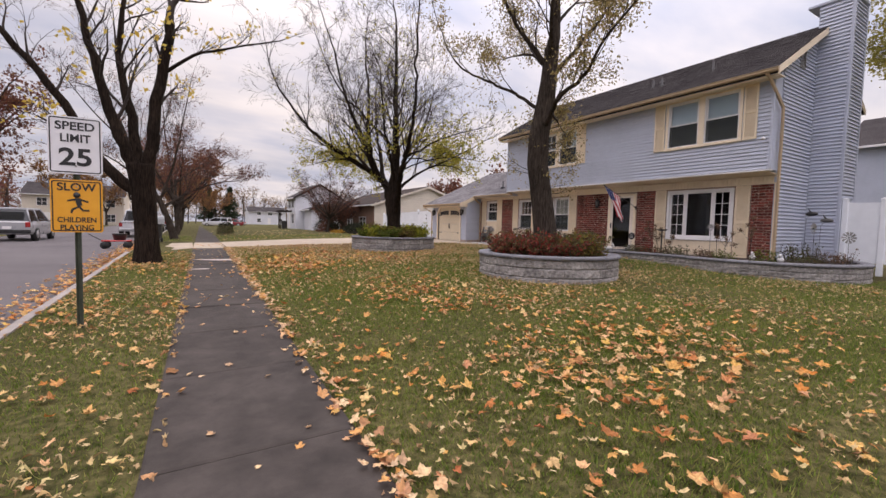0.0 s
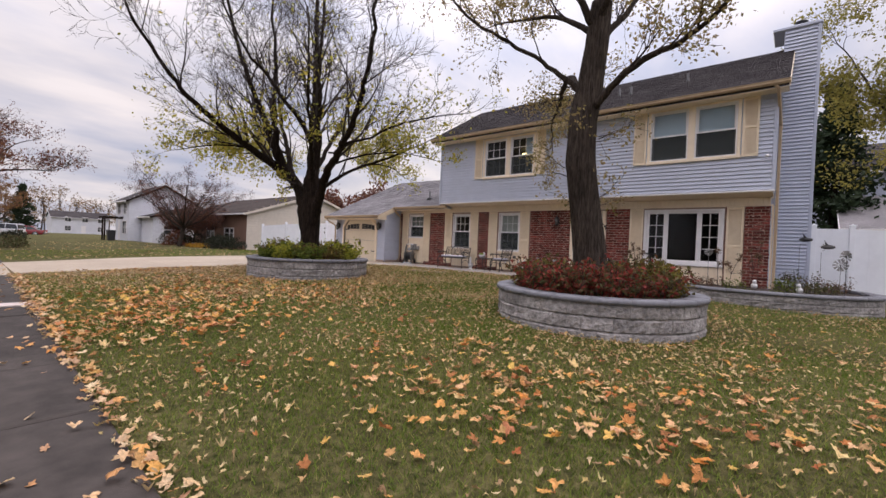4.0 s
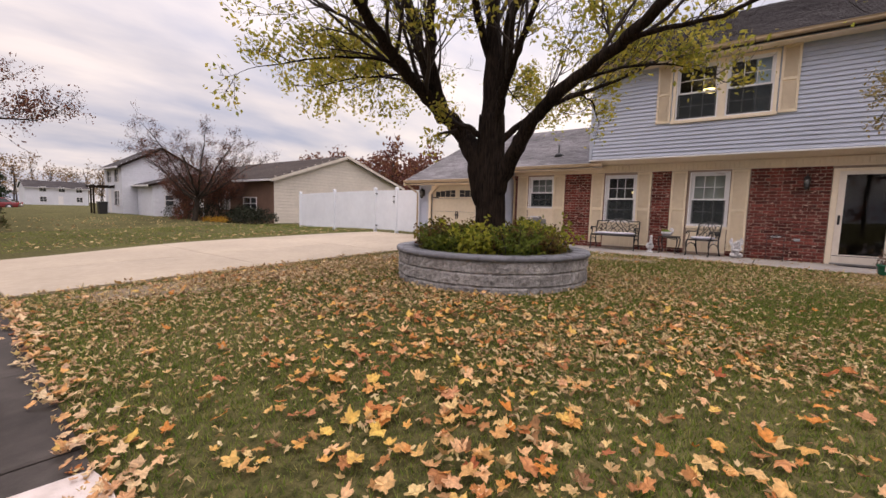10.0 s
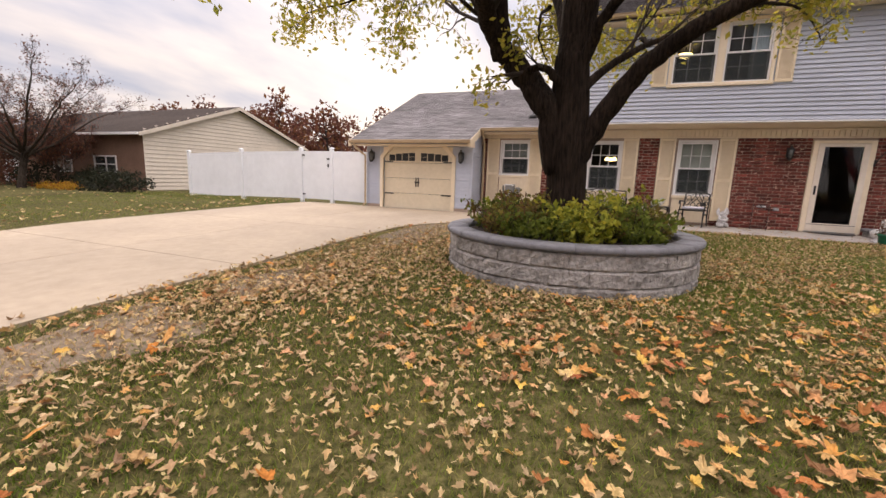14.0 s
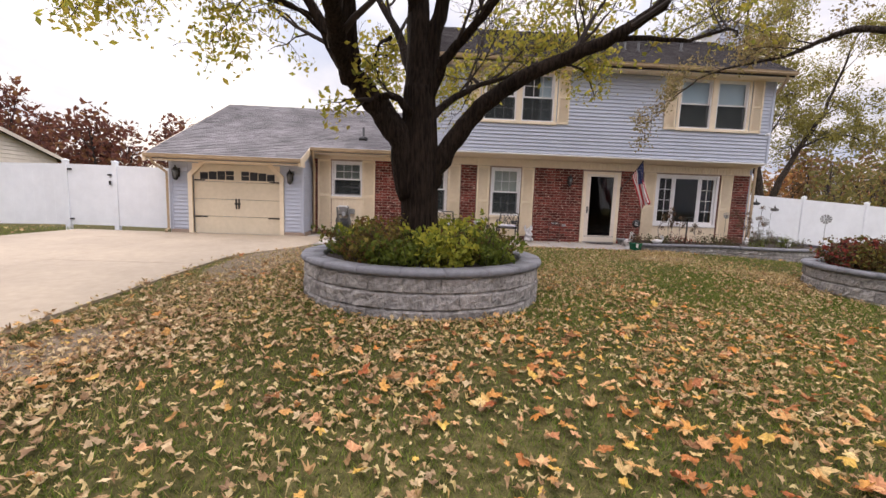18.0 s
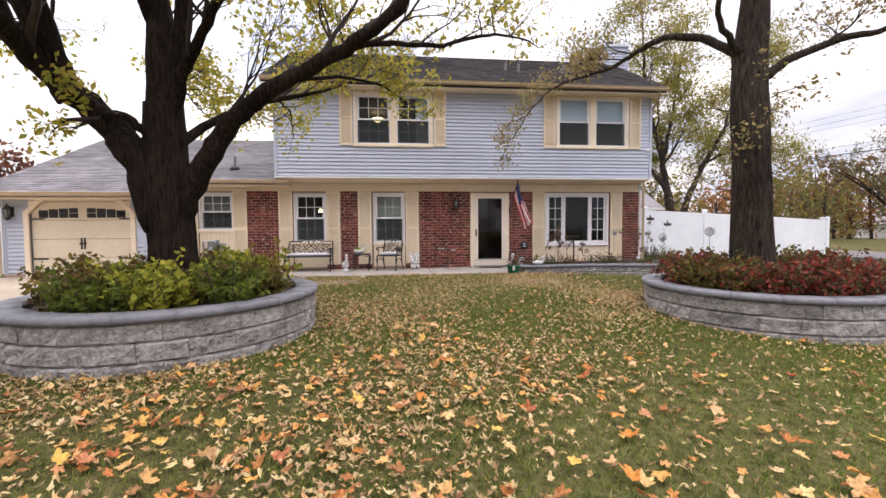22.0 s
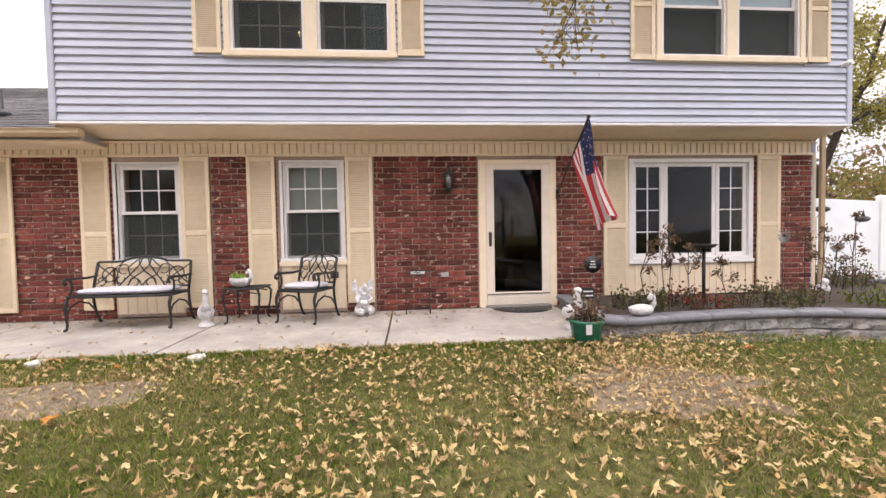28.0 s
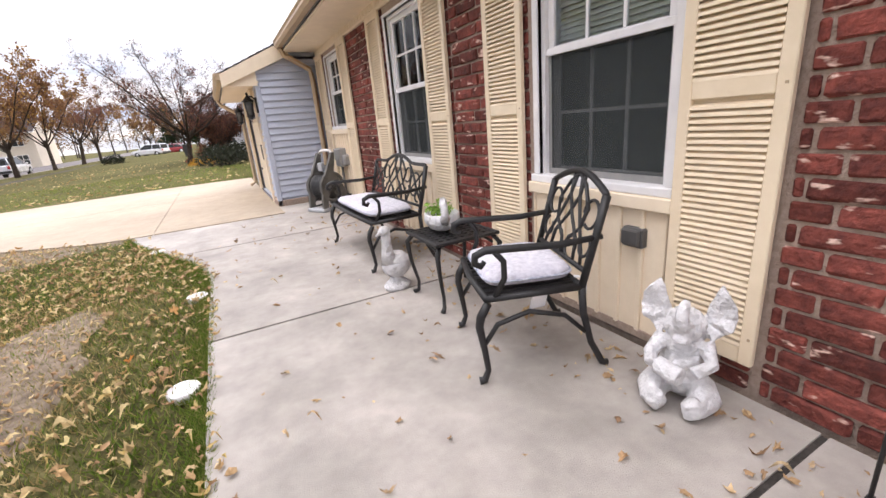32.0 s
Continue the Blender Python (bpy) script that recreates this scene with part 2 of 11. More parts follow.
M_BRICK = brick_surface("dark red brick", True)
M_BRICK_STUFF = brick_surface("dark red brick, far", False)
M_MORTAR = surface("warm grey mortar", (0.29, 0.215, 0.17), (0.42, 0.325, 0.265), 40, 0.9, 0.5, 120, 0.2)
M_SHINGLE = surface("weathered grey asphalt shingle", (0.15, 0.14, 0.148), (0.26, 0.247, 0.25), 30, 0.92, 0.5, 160, 0.25, 0.8, island=0.2, gloss=0.2)
M_SHINGLE_DARK = surface("dark asphalt shingle", (0.032, 0.028, 0.029), (0.070, 0.062, 0.062), 25, 0.95, 0.5, 140, 0.25, 0.8, island=0.2, gloss=0.1)
M_CONCRETE = surface("pale broom-finished concrete", (0.315, 0.285, 0.258), (0.405, 0.37, 0.335), 9, 0.8, 0.25, 170, 0.21, 1.7)
M_DRIVE = surface("tan concrete driveway", (0.325, 0.262, 0.192), (0.40, 0.328, 0.248), 7.0, 0.8, 0.2, 140, 0.15, 0.45)
M_WALKWAY = surface("dark weathered pavement slab", (0.040, 0.034, 0.030), (0.076, 0.064, 0.057), 5.0, 0.88, 0.3, 170, 0.3, 0.8, gloss=0.2)
M_ASPHALT = surface("street asphalt", (0.085, 0.075, 0.078), (0.125, 0.11, 0.112), 14, 0.8, 0.4, 160, 0.2, 0.3)
M_KERB = surface("worn kerb concrete", (0.24, 0.21, 0.19), (0.34, 0.30, 0.27), 7, 0.8, 0.3, 90, 0.2)
M_PATCH = surface("pale worn concrete patch", (0.50, 0.42, 0.38), (0.66, 0.57, 0.53), 9, 0.8, 0.3, 90, 0.15)
M_JOINT = surface("dark joint filler", (0.03, 0.026, 0.022), (0.06, 0.05, 0.045), 30, 0.9, 0.3)
M_BLOCK = surface("grey split-face wall block", (0.17, 0.16, 0.155), (0.42, 0.39, 0.37), 14, 0.88, 1.0, 28, 0.25, 2.5, chance=0.16, deep=0.035)
M_CAP = surface("smooth grey wall cap", (0.14, 0.142, 0.160), (0.21, 0.208, 0.228), 14, 0.7, 0.3, 90, 0.12, chance=0.06)
M_SOIL = surface("dark mulch", (0.022, 0.015, 0.011), (0.055, 0.038, 0.028), 30, 0.95, 0.9, 60, 0.3)
M_LAWN = surface("lawn ground", (0.028, 0.032, 0.010), (0.15, 0.13, 0.055), 16, 0.95, 1.0, 60, 0.28, 0.35, gloss=0.05)
M_BLADE = leafy("grass blades", [(0.0399, 0.0789, 0.0105), (0.105, 0.175, 0.0233), (0.199, 0.274, 0.0408), (0.063, 0.115, 0.014), (0.336, 0.308, 0.105), (0.115, 0.182, 0.0233)], 0.35, 0.85, straw=0.28)
M_STRAW = leafy("dry straw grass", [(0.42, 0.32, 0.15), (0.34, 0.25, 0.11), (0.52, 0.41, 0.20), (0.26, 0.22, 0.08), (0.46, 0.34, 0.17)], 0.3, 0.85)
M_LITTER = leafy("fallen maple leaves", [(0.52, 0.27, 0.10), (0.62, 0.42, 0.18), (0.60, 0.235, 0.05), (0.29, 0.145, 0.065), (0.70, 0.52, 0.24), (0.54, 0.235, 0.10), (0.66, 0.44, 0.11), (0.62, 0.36, 0.17), (0.74, 0.46, 0.25), (0.36, 0.11, 0.045), (0.66, 0.36, 0.10), (0.23, 0.12, 0.06), (0.48, 0.185, 0.06)], 0.15, 0.7, 0.3)
M_LITTER_PINK = leafy("pinkish tan leaves", [(0.629, 0.401, 0.22), (0.713, 0.531, 0.309), (0.482, 0.271, 0.154), (0.672, 0.357, 0.121), (0.377, 0.206, 0.121), (0.755, 0.596, 0.374)], 0.15, 0.7, 0.3)
M_LITTER_BROWN = leafy("brown curled leaves", [(0.329, 0.207, 0.113), (0.483, 0.334, 0.18), (0.241, 0.149, 0.09), (0.615, 0.484, 0.293), (0.418, 0.254, 0.135)], 0.15, 0.75, 0.25)
M_LITTER_OLD = leafy("dry curled leaves", [(0.45, 0.329, 0.162), (0.562, 0.433, 0.231), (0.3, 0.181, 0.0848), (0.635, 0.501, 0.293), (0.45, 0.346, 0.131), (0.507, 0.32, 0.154), (0.544, 0.45, 0.216), (0.394, 0.25, 0.139), (0.281, 0.173, 0.0926), (0.525, 0.398, 0.216)], 0.15, 0.75, 0.2)
M_BARK = surface("dark furrowed bark", (0.006, 0.004, 0.003), (0.040, 0.028, 0.021), 11, 0.97, 1.0, 9, 0.3, 1.5, stretch=(3, 3, 0.4), gloss=0.1, deep=0.07)
M_BARK_GREY = surface("grey brown bark", (0.012, 0.0095, 0.0078), (0.088, 0.069, 0.055), 11, 0.97, 1.0, 10, 0.3, 1.5, stretch=(3, 3, 0.4), gloss=0.1, deep=0.06)
M_TWIG = surface("thin dark twigs", (0.022, 0.015, 0.013), (0.050, 0.036, 0.031), 9, 0.9, 0.1)
M_LEAF_YELLOW = leafy("yellow green tree leaves", [(0.29, 0.28, 0.045), (0.40, 0.36, 0.06), (0.20, 0.22, 0.04), (0.47, 0.38, 0.065), (0.33, 0.265, 0.06)], 0.65)
M_LEAF_TAN = leafy("tan and olive tree leaves", [(0.26, 0.20, 0.08), (0.34, 0.26, 0.11), (0.20, 0.18, 0.06), (0.30, 0.20, 0.10), (0.40, 0.34, 0.14)], 0.5)
M_LEAF_RUST = leafy("rust brown tree leaves", [(0.13, 0.045, 0.035), (0.19, 0.075, 0.045), (0.09, 0.04, 0.038), (0.24, 0.12, 0.05)], 0.4)
M_LEAF_GOLD = leafy("golden maple leaves", [(0.60, 0.42, 0.06), (0.66, 0.50, 0.12), (0.52, 0.34, 0.06), (0.44, 0.40, 0.08)], 0.5)
M_LEAF_ORANGE = leafy("orange tree leaves", [(0.32, 0.15, 0.05), (0.24, 0.09, 0.04), (0.38, 0.21, 0.06), (0.18, 0.08, 0.04)], 0.4)
M_LEAF_DUSK = leafy("dull orange-brown tree leaves", [(0.20, 0.10, 0.05), (0.15, 0.075, 0.045), (0.28, 0.15, 0.05), (0.13, 0.07, 0.05), (0.36, 0.22, 0.05)], 0.4)
M_LEAF_GREEN = leafy("dark green needles", [(0.02, 0.035, 0.018), (0.035, 0.05, 0.024)], 0.2)
M_LEAF_DULL = leafy("dull olive leaves", [(0.13, 0.12, 0.04), (0.19, 0.16, 0.05), (0.10, 0.10, 0.04), (0.26, 0.20, 0.05)], 0.45)
M_LEAF_OLIVE = leafy("olive yellow leaves", [(0.26, 0.24, 0.06), (0.34, 0.30, 0.08), (0.20, 0.19, 0.05), (0.40, 0.33, 0.09)], 0.55)
M_SHRUB_GREEN = leafy("olive green shrub leaves", [(0.09, 0.12, 0.022), (0.15, 0.19, 0.03), (0.05, 0.07, 0.016), (0.20, 0.23, 0.035), (0.08, 0.10, 0.02)], 0.4)
M_SHRUB_YELLOW = leafy("yellow green shrub leaves", [(0.26, 0.285, 0.04), (0.43, 0.42, 0.055), (0.15, 0.18, 0.025), (0.52, 0.46, 0.06), (0.31, 0.325, 0.05), (0.11, 0.13, 0.025)], 0.45)
M_SHRUB_BROWN = leafy("brown green shrub leaves", [(0.10, 0.085, 0.025), (0.17, 0.075, 0.035), (0.07, 0.075, 0.022), (0.20, 0.15, 0.04), (0.13, 0.13, 0.028), (0.26, 0.19, 0.04)], 0.4)
M_SHRUB_RED = leafy("dark red shrub leaves", [(0.20, 0.034, 0.028), (0.30, 0.06, 0.04), (0.24, 0.045, 0.035), (0.07, 0.025, 0.022), (0.10, 0.085, 0.035), (0.14, 0.11, 0.045), (0.06, 0.06, 0.025), (0.19, 0.07, 0.04)], 0.3)
M_SHRUB_DULL = leafy("dull green bed leaves", [(0.06, 0.075, 0.03), (0.10, 0.11, 0.045), (0.14, 0.12, 0.05), (0.09, 0.05, 0.035)], 0.3)
M_IRON = surface("black cast metal", (0.009, 0.0085, 0.009), (0.020, 0.019, 0.020), 30, 0.5, 0.1, 120, 0.15)
M_CUSHION = surface("white patterned cushion cloth", (0.52, 0.50, 0.57), (0.78, 0.76, 0.82), 35, 0.9, 0.4, 220, 0.06)
M_CERAMIC = surface("white weathered concrete ornament", (0.56, 0.545, 0.55), (0.78, 0.765, 0.77), 24, 0.75, 0.8, 38, 0.14, deep=0.03)
M_DARKGREY = surface("dark grey plastic", (0.05, 0.048, 0.047), (0.09, 0.086, 0.084), 12, 0.5, 0.1)
M_GLASS = glass_pane("window glass", (0.84, 0.87, 0.88), 1.3)
M_STORM = glass_pane("storm door glass", (0.55, 0.55, 0.56), 1.5)
# near-black walls: the dimness of unlit rooms is painted into the base colour
M_ROOM = surface("room walls, dimness in colour", (0.05, 0.045, 0.042), (0.08, 0.072, 0.066), 3, 0.9, 0.05)
# pale cloth, bluer and brighter to stand in for sky mirrored in the panes
M_CURTAIN = surface("pale curtain, sky reflection in colour", (0.68, 0.76, 0.82), (0.76, 0.84, 0.90), 4, 0.9, 0.2, 30, 0.1, stretch=(1, 9, 0.3))
M_BLIND = surface("grey window blind", (0.30, 0.31, 0.28), (0.38, 0.39, 0.35), 4, 0.7, 0.05)
M_BLIND_PALE = surface("pale cream blind", (0.74, 0.73, 0.62), (0.80, 0.79, 0.70), 4, 0.7, 0.05)
M_BLACK = surface("black plastic", (0.012, 0.012, 0.013), (0.024, 0.024, 0.026), 20, 0.45, 0.05)
M_LAMP = glow("warm lamp glass", (1.0, 0.72, 0.30), 5.0)
M_GREY = surface("grey plastic", (0.22, 0.215, 0.21), (0.30, 0.29, 0.28), 12, 0.6, 0.1)
M_GREEN = surface("green glazed pot", (0.012, 0.10, 0.055), (0.02, 0.15, 0.085), 9, 0.25, 0.03)
M_GREYLIGHT = surface("pale grey plastic", (0.33, 0.34, 0.36), (0.42, 0.43, 0.45), 8, 0.5, 0.05)


def screen_mesh():
    m = bpy.data.materials.new("dark insect screen")
    m.use_nodes = True
    t = m.node_tree
    tr = t.nodes.new("ShaderNodeBsdfTransparent")
    df = t.nodes.new("ShaderNodeBsdfDiffuse")
    df.inputs[0].default_value = (0.05, 0.055, 0.055, 1)
    mx = node(t, "ShaderNodeMixShader", Fac=0.55)
    wire(t, tr, 0, mx, 1)
    wire(t, df, 0, mx, 2)
    wire(t, mx, 0, t.nodes["Material Output"], 0)
    return m


M_SCREEN = screen_mesh()
M_EARTH = surface("bare tan earth", (0.13, 0.10, 0.072), (0.30, 0.238, 0.175), 14, 0.95, 0.7, 60, 0.2, gloss=0.1)

# ---- building blocks ----


class Shape:
    """Points and faces gathered into one mesh."""

    def __init__(self):
        self.v, self.f, self.smooth = [], [], []

    def add(self, v, f, smooth=False):
        o = len(self.v)
        self.v.extend(tuple(p) for p in v)
        self.f.extend(tuple(i + o for i in q) for q in f)
        self.smooth.extend([smooth] * len(f))
        return self

    def box(self, x0, y0, z0, x1, y1, z1, bevel=0.0):
        if bevel <= 0:
            v = [(x, y, z) for z in (z0, z1) for y in (y0, y1) for x in (x0, x1)]
            return self.add(v, [(0, 2, 3, 1), (4, 5, 7, 6), (0, 1, 5, 4), (2, 6, 7, 3), (0, 4, 6, 2), (1, 3, 7, 5)])
        lo, hi = (x0, y0, z0), (x1, y1, z1)
        b = min(bevel, 0.49 * min(hi[i] - lo[i] for i in range(3)))
        v, ix = [], {}
        for sx in (0, 1):
            for sy in (0, 1):
                for sz in (0, 1):
                    s = (sx, sy, sz)
                    for a in range(3):
                        p = [hi[i] - b if s[i] else lo[i] + b for i in range(3)]
                        p[a] = hi[a] if s[a] else lo[a]
                        ix[s, a] = len(v)
                        v.append(p)
        f = []
        for a in range(3):
            u, w = (a + 1) % 3, (a + 2) % 3
            for s in (0, 1):
                q = []
                for su, sw in ((0, 0), (1, 0), (1, 1), (0, 1)):
                    c = [0, 0, 0]
                    c[a], c[u], c[w] = s, su, sw
                    q.append(ix[tuple(c), a])
                f.append(q if s else q[::-1])
            for su in (0, 1):
                for sw in (0, 1):
                    c0, c1 = [0, 0, 0], [0, 0, 0]
                    c0[u] = c1[u] = su
                    c0[w] = c1[w] = sw
                    c0[a], c1[a] = 0, 1
                    q = [ix[tuple(c0), u], ix[tuple(c1), u], ix[tuple(c1), w], ix[tuple(c0), w]]
                    f.append(q if (su == sw) else q[::-1])
        for s in [(i, j, k) for i in (0, 1) for j in (0, 1) for k in (0, 1)]:
            q = [ix[s, 0], ix[s, 1], ix[s, 2]]
            f.append(q if sum(s) % 2 else q[::-1])
        return self.add(v, f)

    def prism(self, outline, y0, y1, axis="y"):
        """An outline in the other two axes (x,z for y; x,y for z; y,z for x) drawn from y0 to y1."""
        def put(p, w):
            return {"y": (p[0], w, p[1]), "z": (p[0], p[1], w), "x": (w, p[0], p[1])}[axis]
        n = len(outline)
        v = [put(p, y0) for p in outline] + [put(p, y1) for p in outline]
        f = [(i, (i + 1) % n, n + (i + 1) % n, n + i) for i in range(n)]
        f += [tuple(range(n))[::-1], tuple(range(n, 2 * n))]
        return self.add(v, f)

    def tube(self, path, radii, sides=8, flat=1.0, smooth=True, caps=True):
        """A round bar along a path; flat squeezes it."""
        path = [Vector(p) for p in path]
        if not hasattr(radii, "__len__"):
            radii = [radii] * len(path)
        v, f = [], []
        ref = Vector((0, 0, 1))
        d0 = (path[1] - path[0]).normalized()
        if abs(d0.z) > 0.9:
            ref = Vector((1, 0, 0))
        u = d0.cross(ref).normalized()
        for i, p in enumerate(path):
            d = (path[min(i + 1, len(path) - 1)] - path[max(i - 1, 0)]).normalized()
            u = (u - d * u.dot(d))
            u = u.normalized() if u.length > 1e-6 else d.orthogonal().normalized()
            w = d.cross(u)
            for k in range(sides):
                a = 2 * math.pi * k / sides
                v.append(p + (u * math.cos(a) + w * math.sin(a) * flat) * radii[i])
        n = len(path)
        for i in range(n - 1):
            for k in range(sides):
                k2 = (k + 1) % sides
                f.append((i * sides + k, i * sides + k2, (i + 1) * sides + k2, (i + 1) * sides + k))
        if caps:
            f.append(tuple(range(sides))[::-1])
            f.append(tuple((n - 1) * sides + k for k in range(sides)))
        return self.add(v, f, smooth)

    def lathe(self, profile, at=(0, 0, 0), sides=20, squash=(1, 1)):
        """A profile of (radius, height) turned round the upright through at."""
        v, f = [], []
        for r, z in profile:
            for k in range(sides):
                a = 2 * math.pi * k / sides
                v.append((at[0] + r * math.cos(a) * squash[0], at[1] + r * math.sin(a) * squash[1], at[2] + z))
        n = len(profile)
        for i in range(n - 1):
            for k in range(sides):
                k2 = (k + 1) % sides
                f.append((i * sides + k, i * sides + k2, (i + 1) * sides + k2, (i + 1) * sides + k))
        f.append(tuple(range(sides))[::-1])
        f.append(tuple((n - 1) * sides + k for k in range(sides)))
        return self.add(v, f, True)

    def ball(self, c, r, rings=8, sides=12):
        """An egg with three half axes r."""
        r = r if hasattr(r, "__len__") else (r, r, r)
        v = [(c[0], c[1], c[2] - r[2])]
        for i in range(1, rings):
            a = math.pi * i / rings
            for k in range(sides):
                b = 2 * math.pi * k / sides
                v.append((c[0] + r[0] * math.sin(a) * math.cos(b), c[1] + r[1] * math.sin(a) * math.sin(b), c[2] - r[2] * math.cos(a)))
        v.append((c[0], c[1], c[2] + r[2]))
        top = len(v) - 1
        f = [(0, 1 + (k + 1) % sides, 1 + k) for k in range(sides)]
        for i in range(rings - 2):
            for k in range(sides):
                k2 = (k + 1) % sides
                f.append((1 + i * sides + k, 1 + i * sides + k2, 1 + (i + 1) * sides + k2, 1 + (i + 1) * sides + k))
        o = 1 + (rings - 2) * sides
        f += [(top, o + k, o + (k + 1) % sides) for k in range(sides)]
        return self.add(v, f, True)

    def turned(self, m, start=0):
        """Moves the points from start on by the pose m."""
        self.v[start:] = [tuple(m @ Vector(p)) for p in self.v[start:]]
        return self

    def mesh(self, name, material):
        me = bpy.data.meshes.new(name)
        me.from_pydata(self.v, [], self.f)
        me.polygons.foreach_set("use_smooth", self.smooth)
        me.materials.append(material)
        me.update()
        return me


def thing(name, at=(0, 0, 0), label="", category="", group="", turn=0.0, kind=""):
    ob = new(name)
    ob.empty_display_size = 0.1
    ob.matrix_basis = pose(*at, 0, 0, turn)
    return tagged(ob, label, category, group, kind)


def part(name, shape, material, parent, label="", at=None):
    """One mesh object under a thing or a part; shape may be a ready mesh."""
    me = shape if isinstance(shape, bpy.types.Mesh) else shape.mesh(name, material)
    ob = new(name, me)
    ob.parent = parent
    if at is not None:
        ob.matrix_basis = at
    if label:
        ob["label"] = label
    return ob


def setting(name, shape, material, label="", category=""):
    ob = new(name, shape.mesh(name, material))
    return tagged(ob, label, category, "", "structure")


def big_mesh(name, verts, faces, material, smooth=False):
    """A mesh from arrays; faces all with the same number of corners."""
    verts, faces = np.asarray(verts, dtype=np.float32), np.asarray(faces, dtype=np.int32)
    me = bpy.data.meshes.new(name)
    me.vertices.add(len(verts))
    me.vertices.foreach_set("co", verts.ravel())
    k = faces.shape[1]
    me.loops.add(faces.size)
    me.loops.foreach_set("vertex_index", faces.ravel())
    me.polygons.add(len(faces))
    me.polygons.foreach_set("loop_start", np.arange(0, faces.size, k, dtype=np.int32))
    me.polygons.foreach_set("use_smooth", np.full(len(faces), smooth))
    me.materials.append(material)
    me.update(calc_edges=True)
    return me


def ease(v):
    v = min(max(v, 0.0), 1.0)
    return v * v * (3 - 2 * v)


def ground_z(x, y):
    """Height of the lawn: it climbs from the pavement to the house, and the street climbs northwards."""
    s = 0.0128 * min(max(y, 0.0), 18.5)
    e = 0.28 + 0.21 * ease((y - 3) / 7)
    if y < 3:
        e -= 0.018 * min(3 - y, 12)
    u = min(max((x - 1.2) / 10.3, 0.0), 1.0) ** 0.8
    z = s * (1 - u) + e * u
    if x < -1.75:
        z -= 0.16 * ease((-1.75 - x) / 0.12)
    return z

# ---- the large structure ----
KERB_X = -1.75      # lawn side of the kerb
WALK_W = 1.19       # pavement width


def walk_left(y):
    return -0.30 + 0.0235 * y


def spaced(a, b, step):
    n = max(1, int(round((b - a) / step)))
    return [a + (b - a) * i / n for i in range(n + 1)]


def make_ground():
    xs = [-900, -400, -200, -100, -60, -40] + spaced(-30, -8, 2) + spaced(-7, -2, 1) + [KERB_X - 0.13, KERB_X - 0.07, KERB_X] + spaced(-1.5, 24, 0.5) + spaced(26, 60, 4) + [80, 140, 300, 900]
    ys = [-900, -400, -200, -100, -60, -40] + spaced(-30, -4, 2) + spaced(-3, 32, 0.5) + spaced(34, 80, 4) + [100, 140, 200, 400, 900]
    v, f = [], []
    for y in ys:
        for x in xs:
            near = -1.3 < x < 13 and -4 < y < 33
            wob = 0.018 * noise.noise((x * 0.55, y * 0.55, 0)) if near and not (walk_left(y) - 0.2 < x < walk_left(y) + WALK_W + 0.2) else 0.0
            far = max(0.0, math.hypot(x, y - 12) - 70) * -0.004
            sunk = 0.09 if (x > 12.6 and 9.4 < y < 19.3) or (x > 12.4 and y > 3.2) else 0.0
            if y < -9 and y > -18.5:
                far -= 0.12
            v.append((x, y, ground_z(x, y) + wob - 0.012 + far - sunk))
    w = len(xs)
    for j in range(len(ys) - 1):
        for i in range(w - 1):
            f.append((j * w + i, j * w + i + 1, (j + 1) * w + i + 1, (j + 1) * w + i))
    s = Shape().add(v, f, True)
    setting("ground", s, M_LAWN, "mown autumn lawn rising gently to the house", "lawn")


make_ground()


def strip(name, edge_a, edge_b, ys, lift, thick, material, label, category):
    """A slab between two edges x(y), laid on the ground, with its sides."""
    s = Shape()
    v, f = [], []
    for y in ys:
        for x in (edge_a(y), edge_b(y)):
            z = ground_z(x, y) + lift
            v += [(x, y, z), (x, y, z - thick)]
    for j in range(len(ys) - 1):
        a, b = j * 4, j * 4 + 4
        f += [(a, a + 2, b + 2, b), (a, b, b + 1, a + 1), (a + 2, a + 3, b + 3, b + 2)]
    f += [(0, 1, 3, 2), (len(v) - 4, len(v) - 2, len(v) - 1, len(v) - 3)]
    s.add(v, f)
    return setting(name, s, material, label, category)


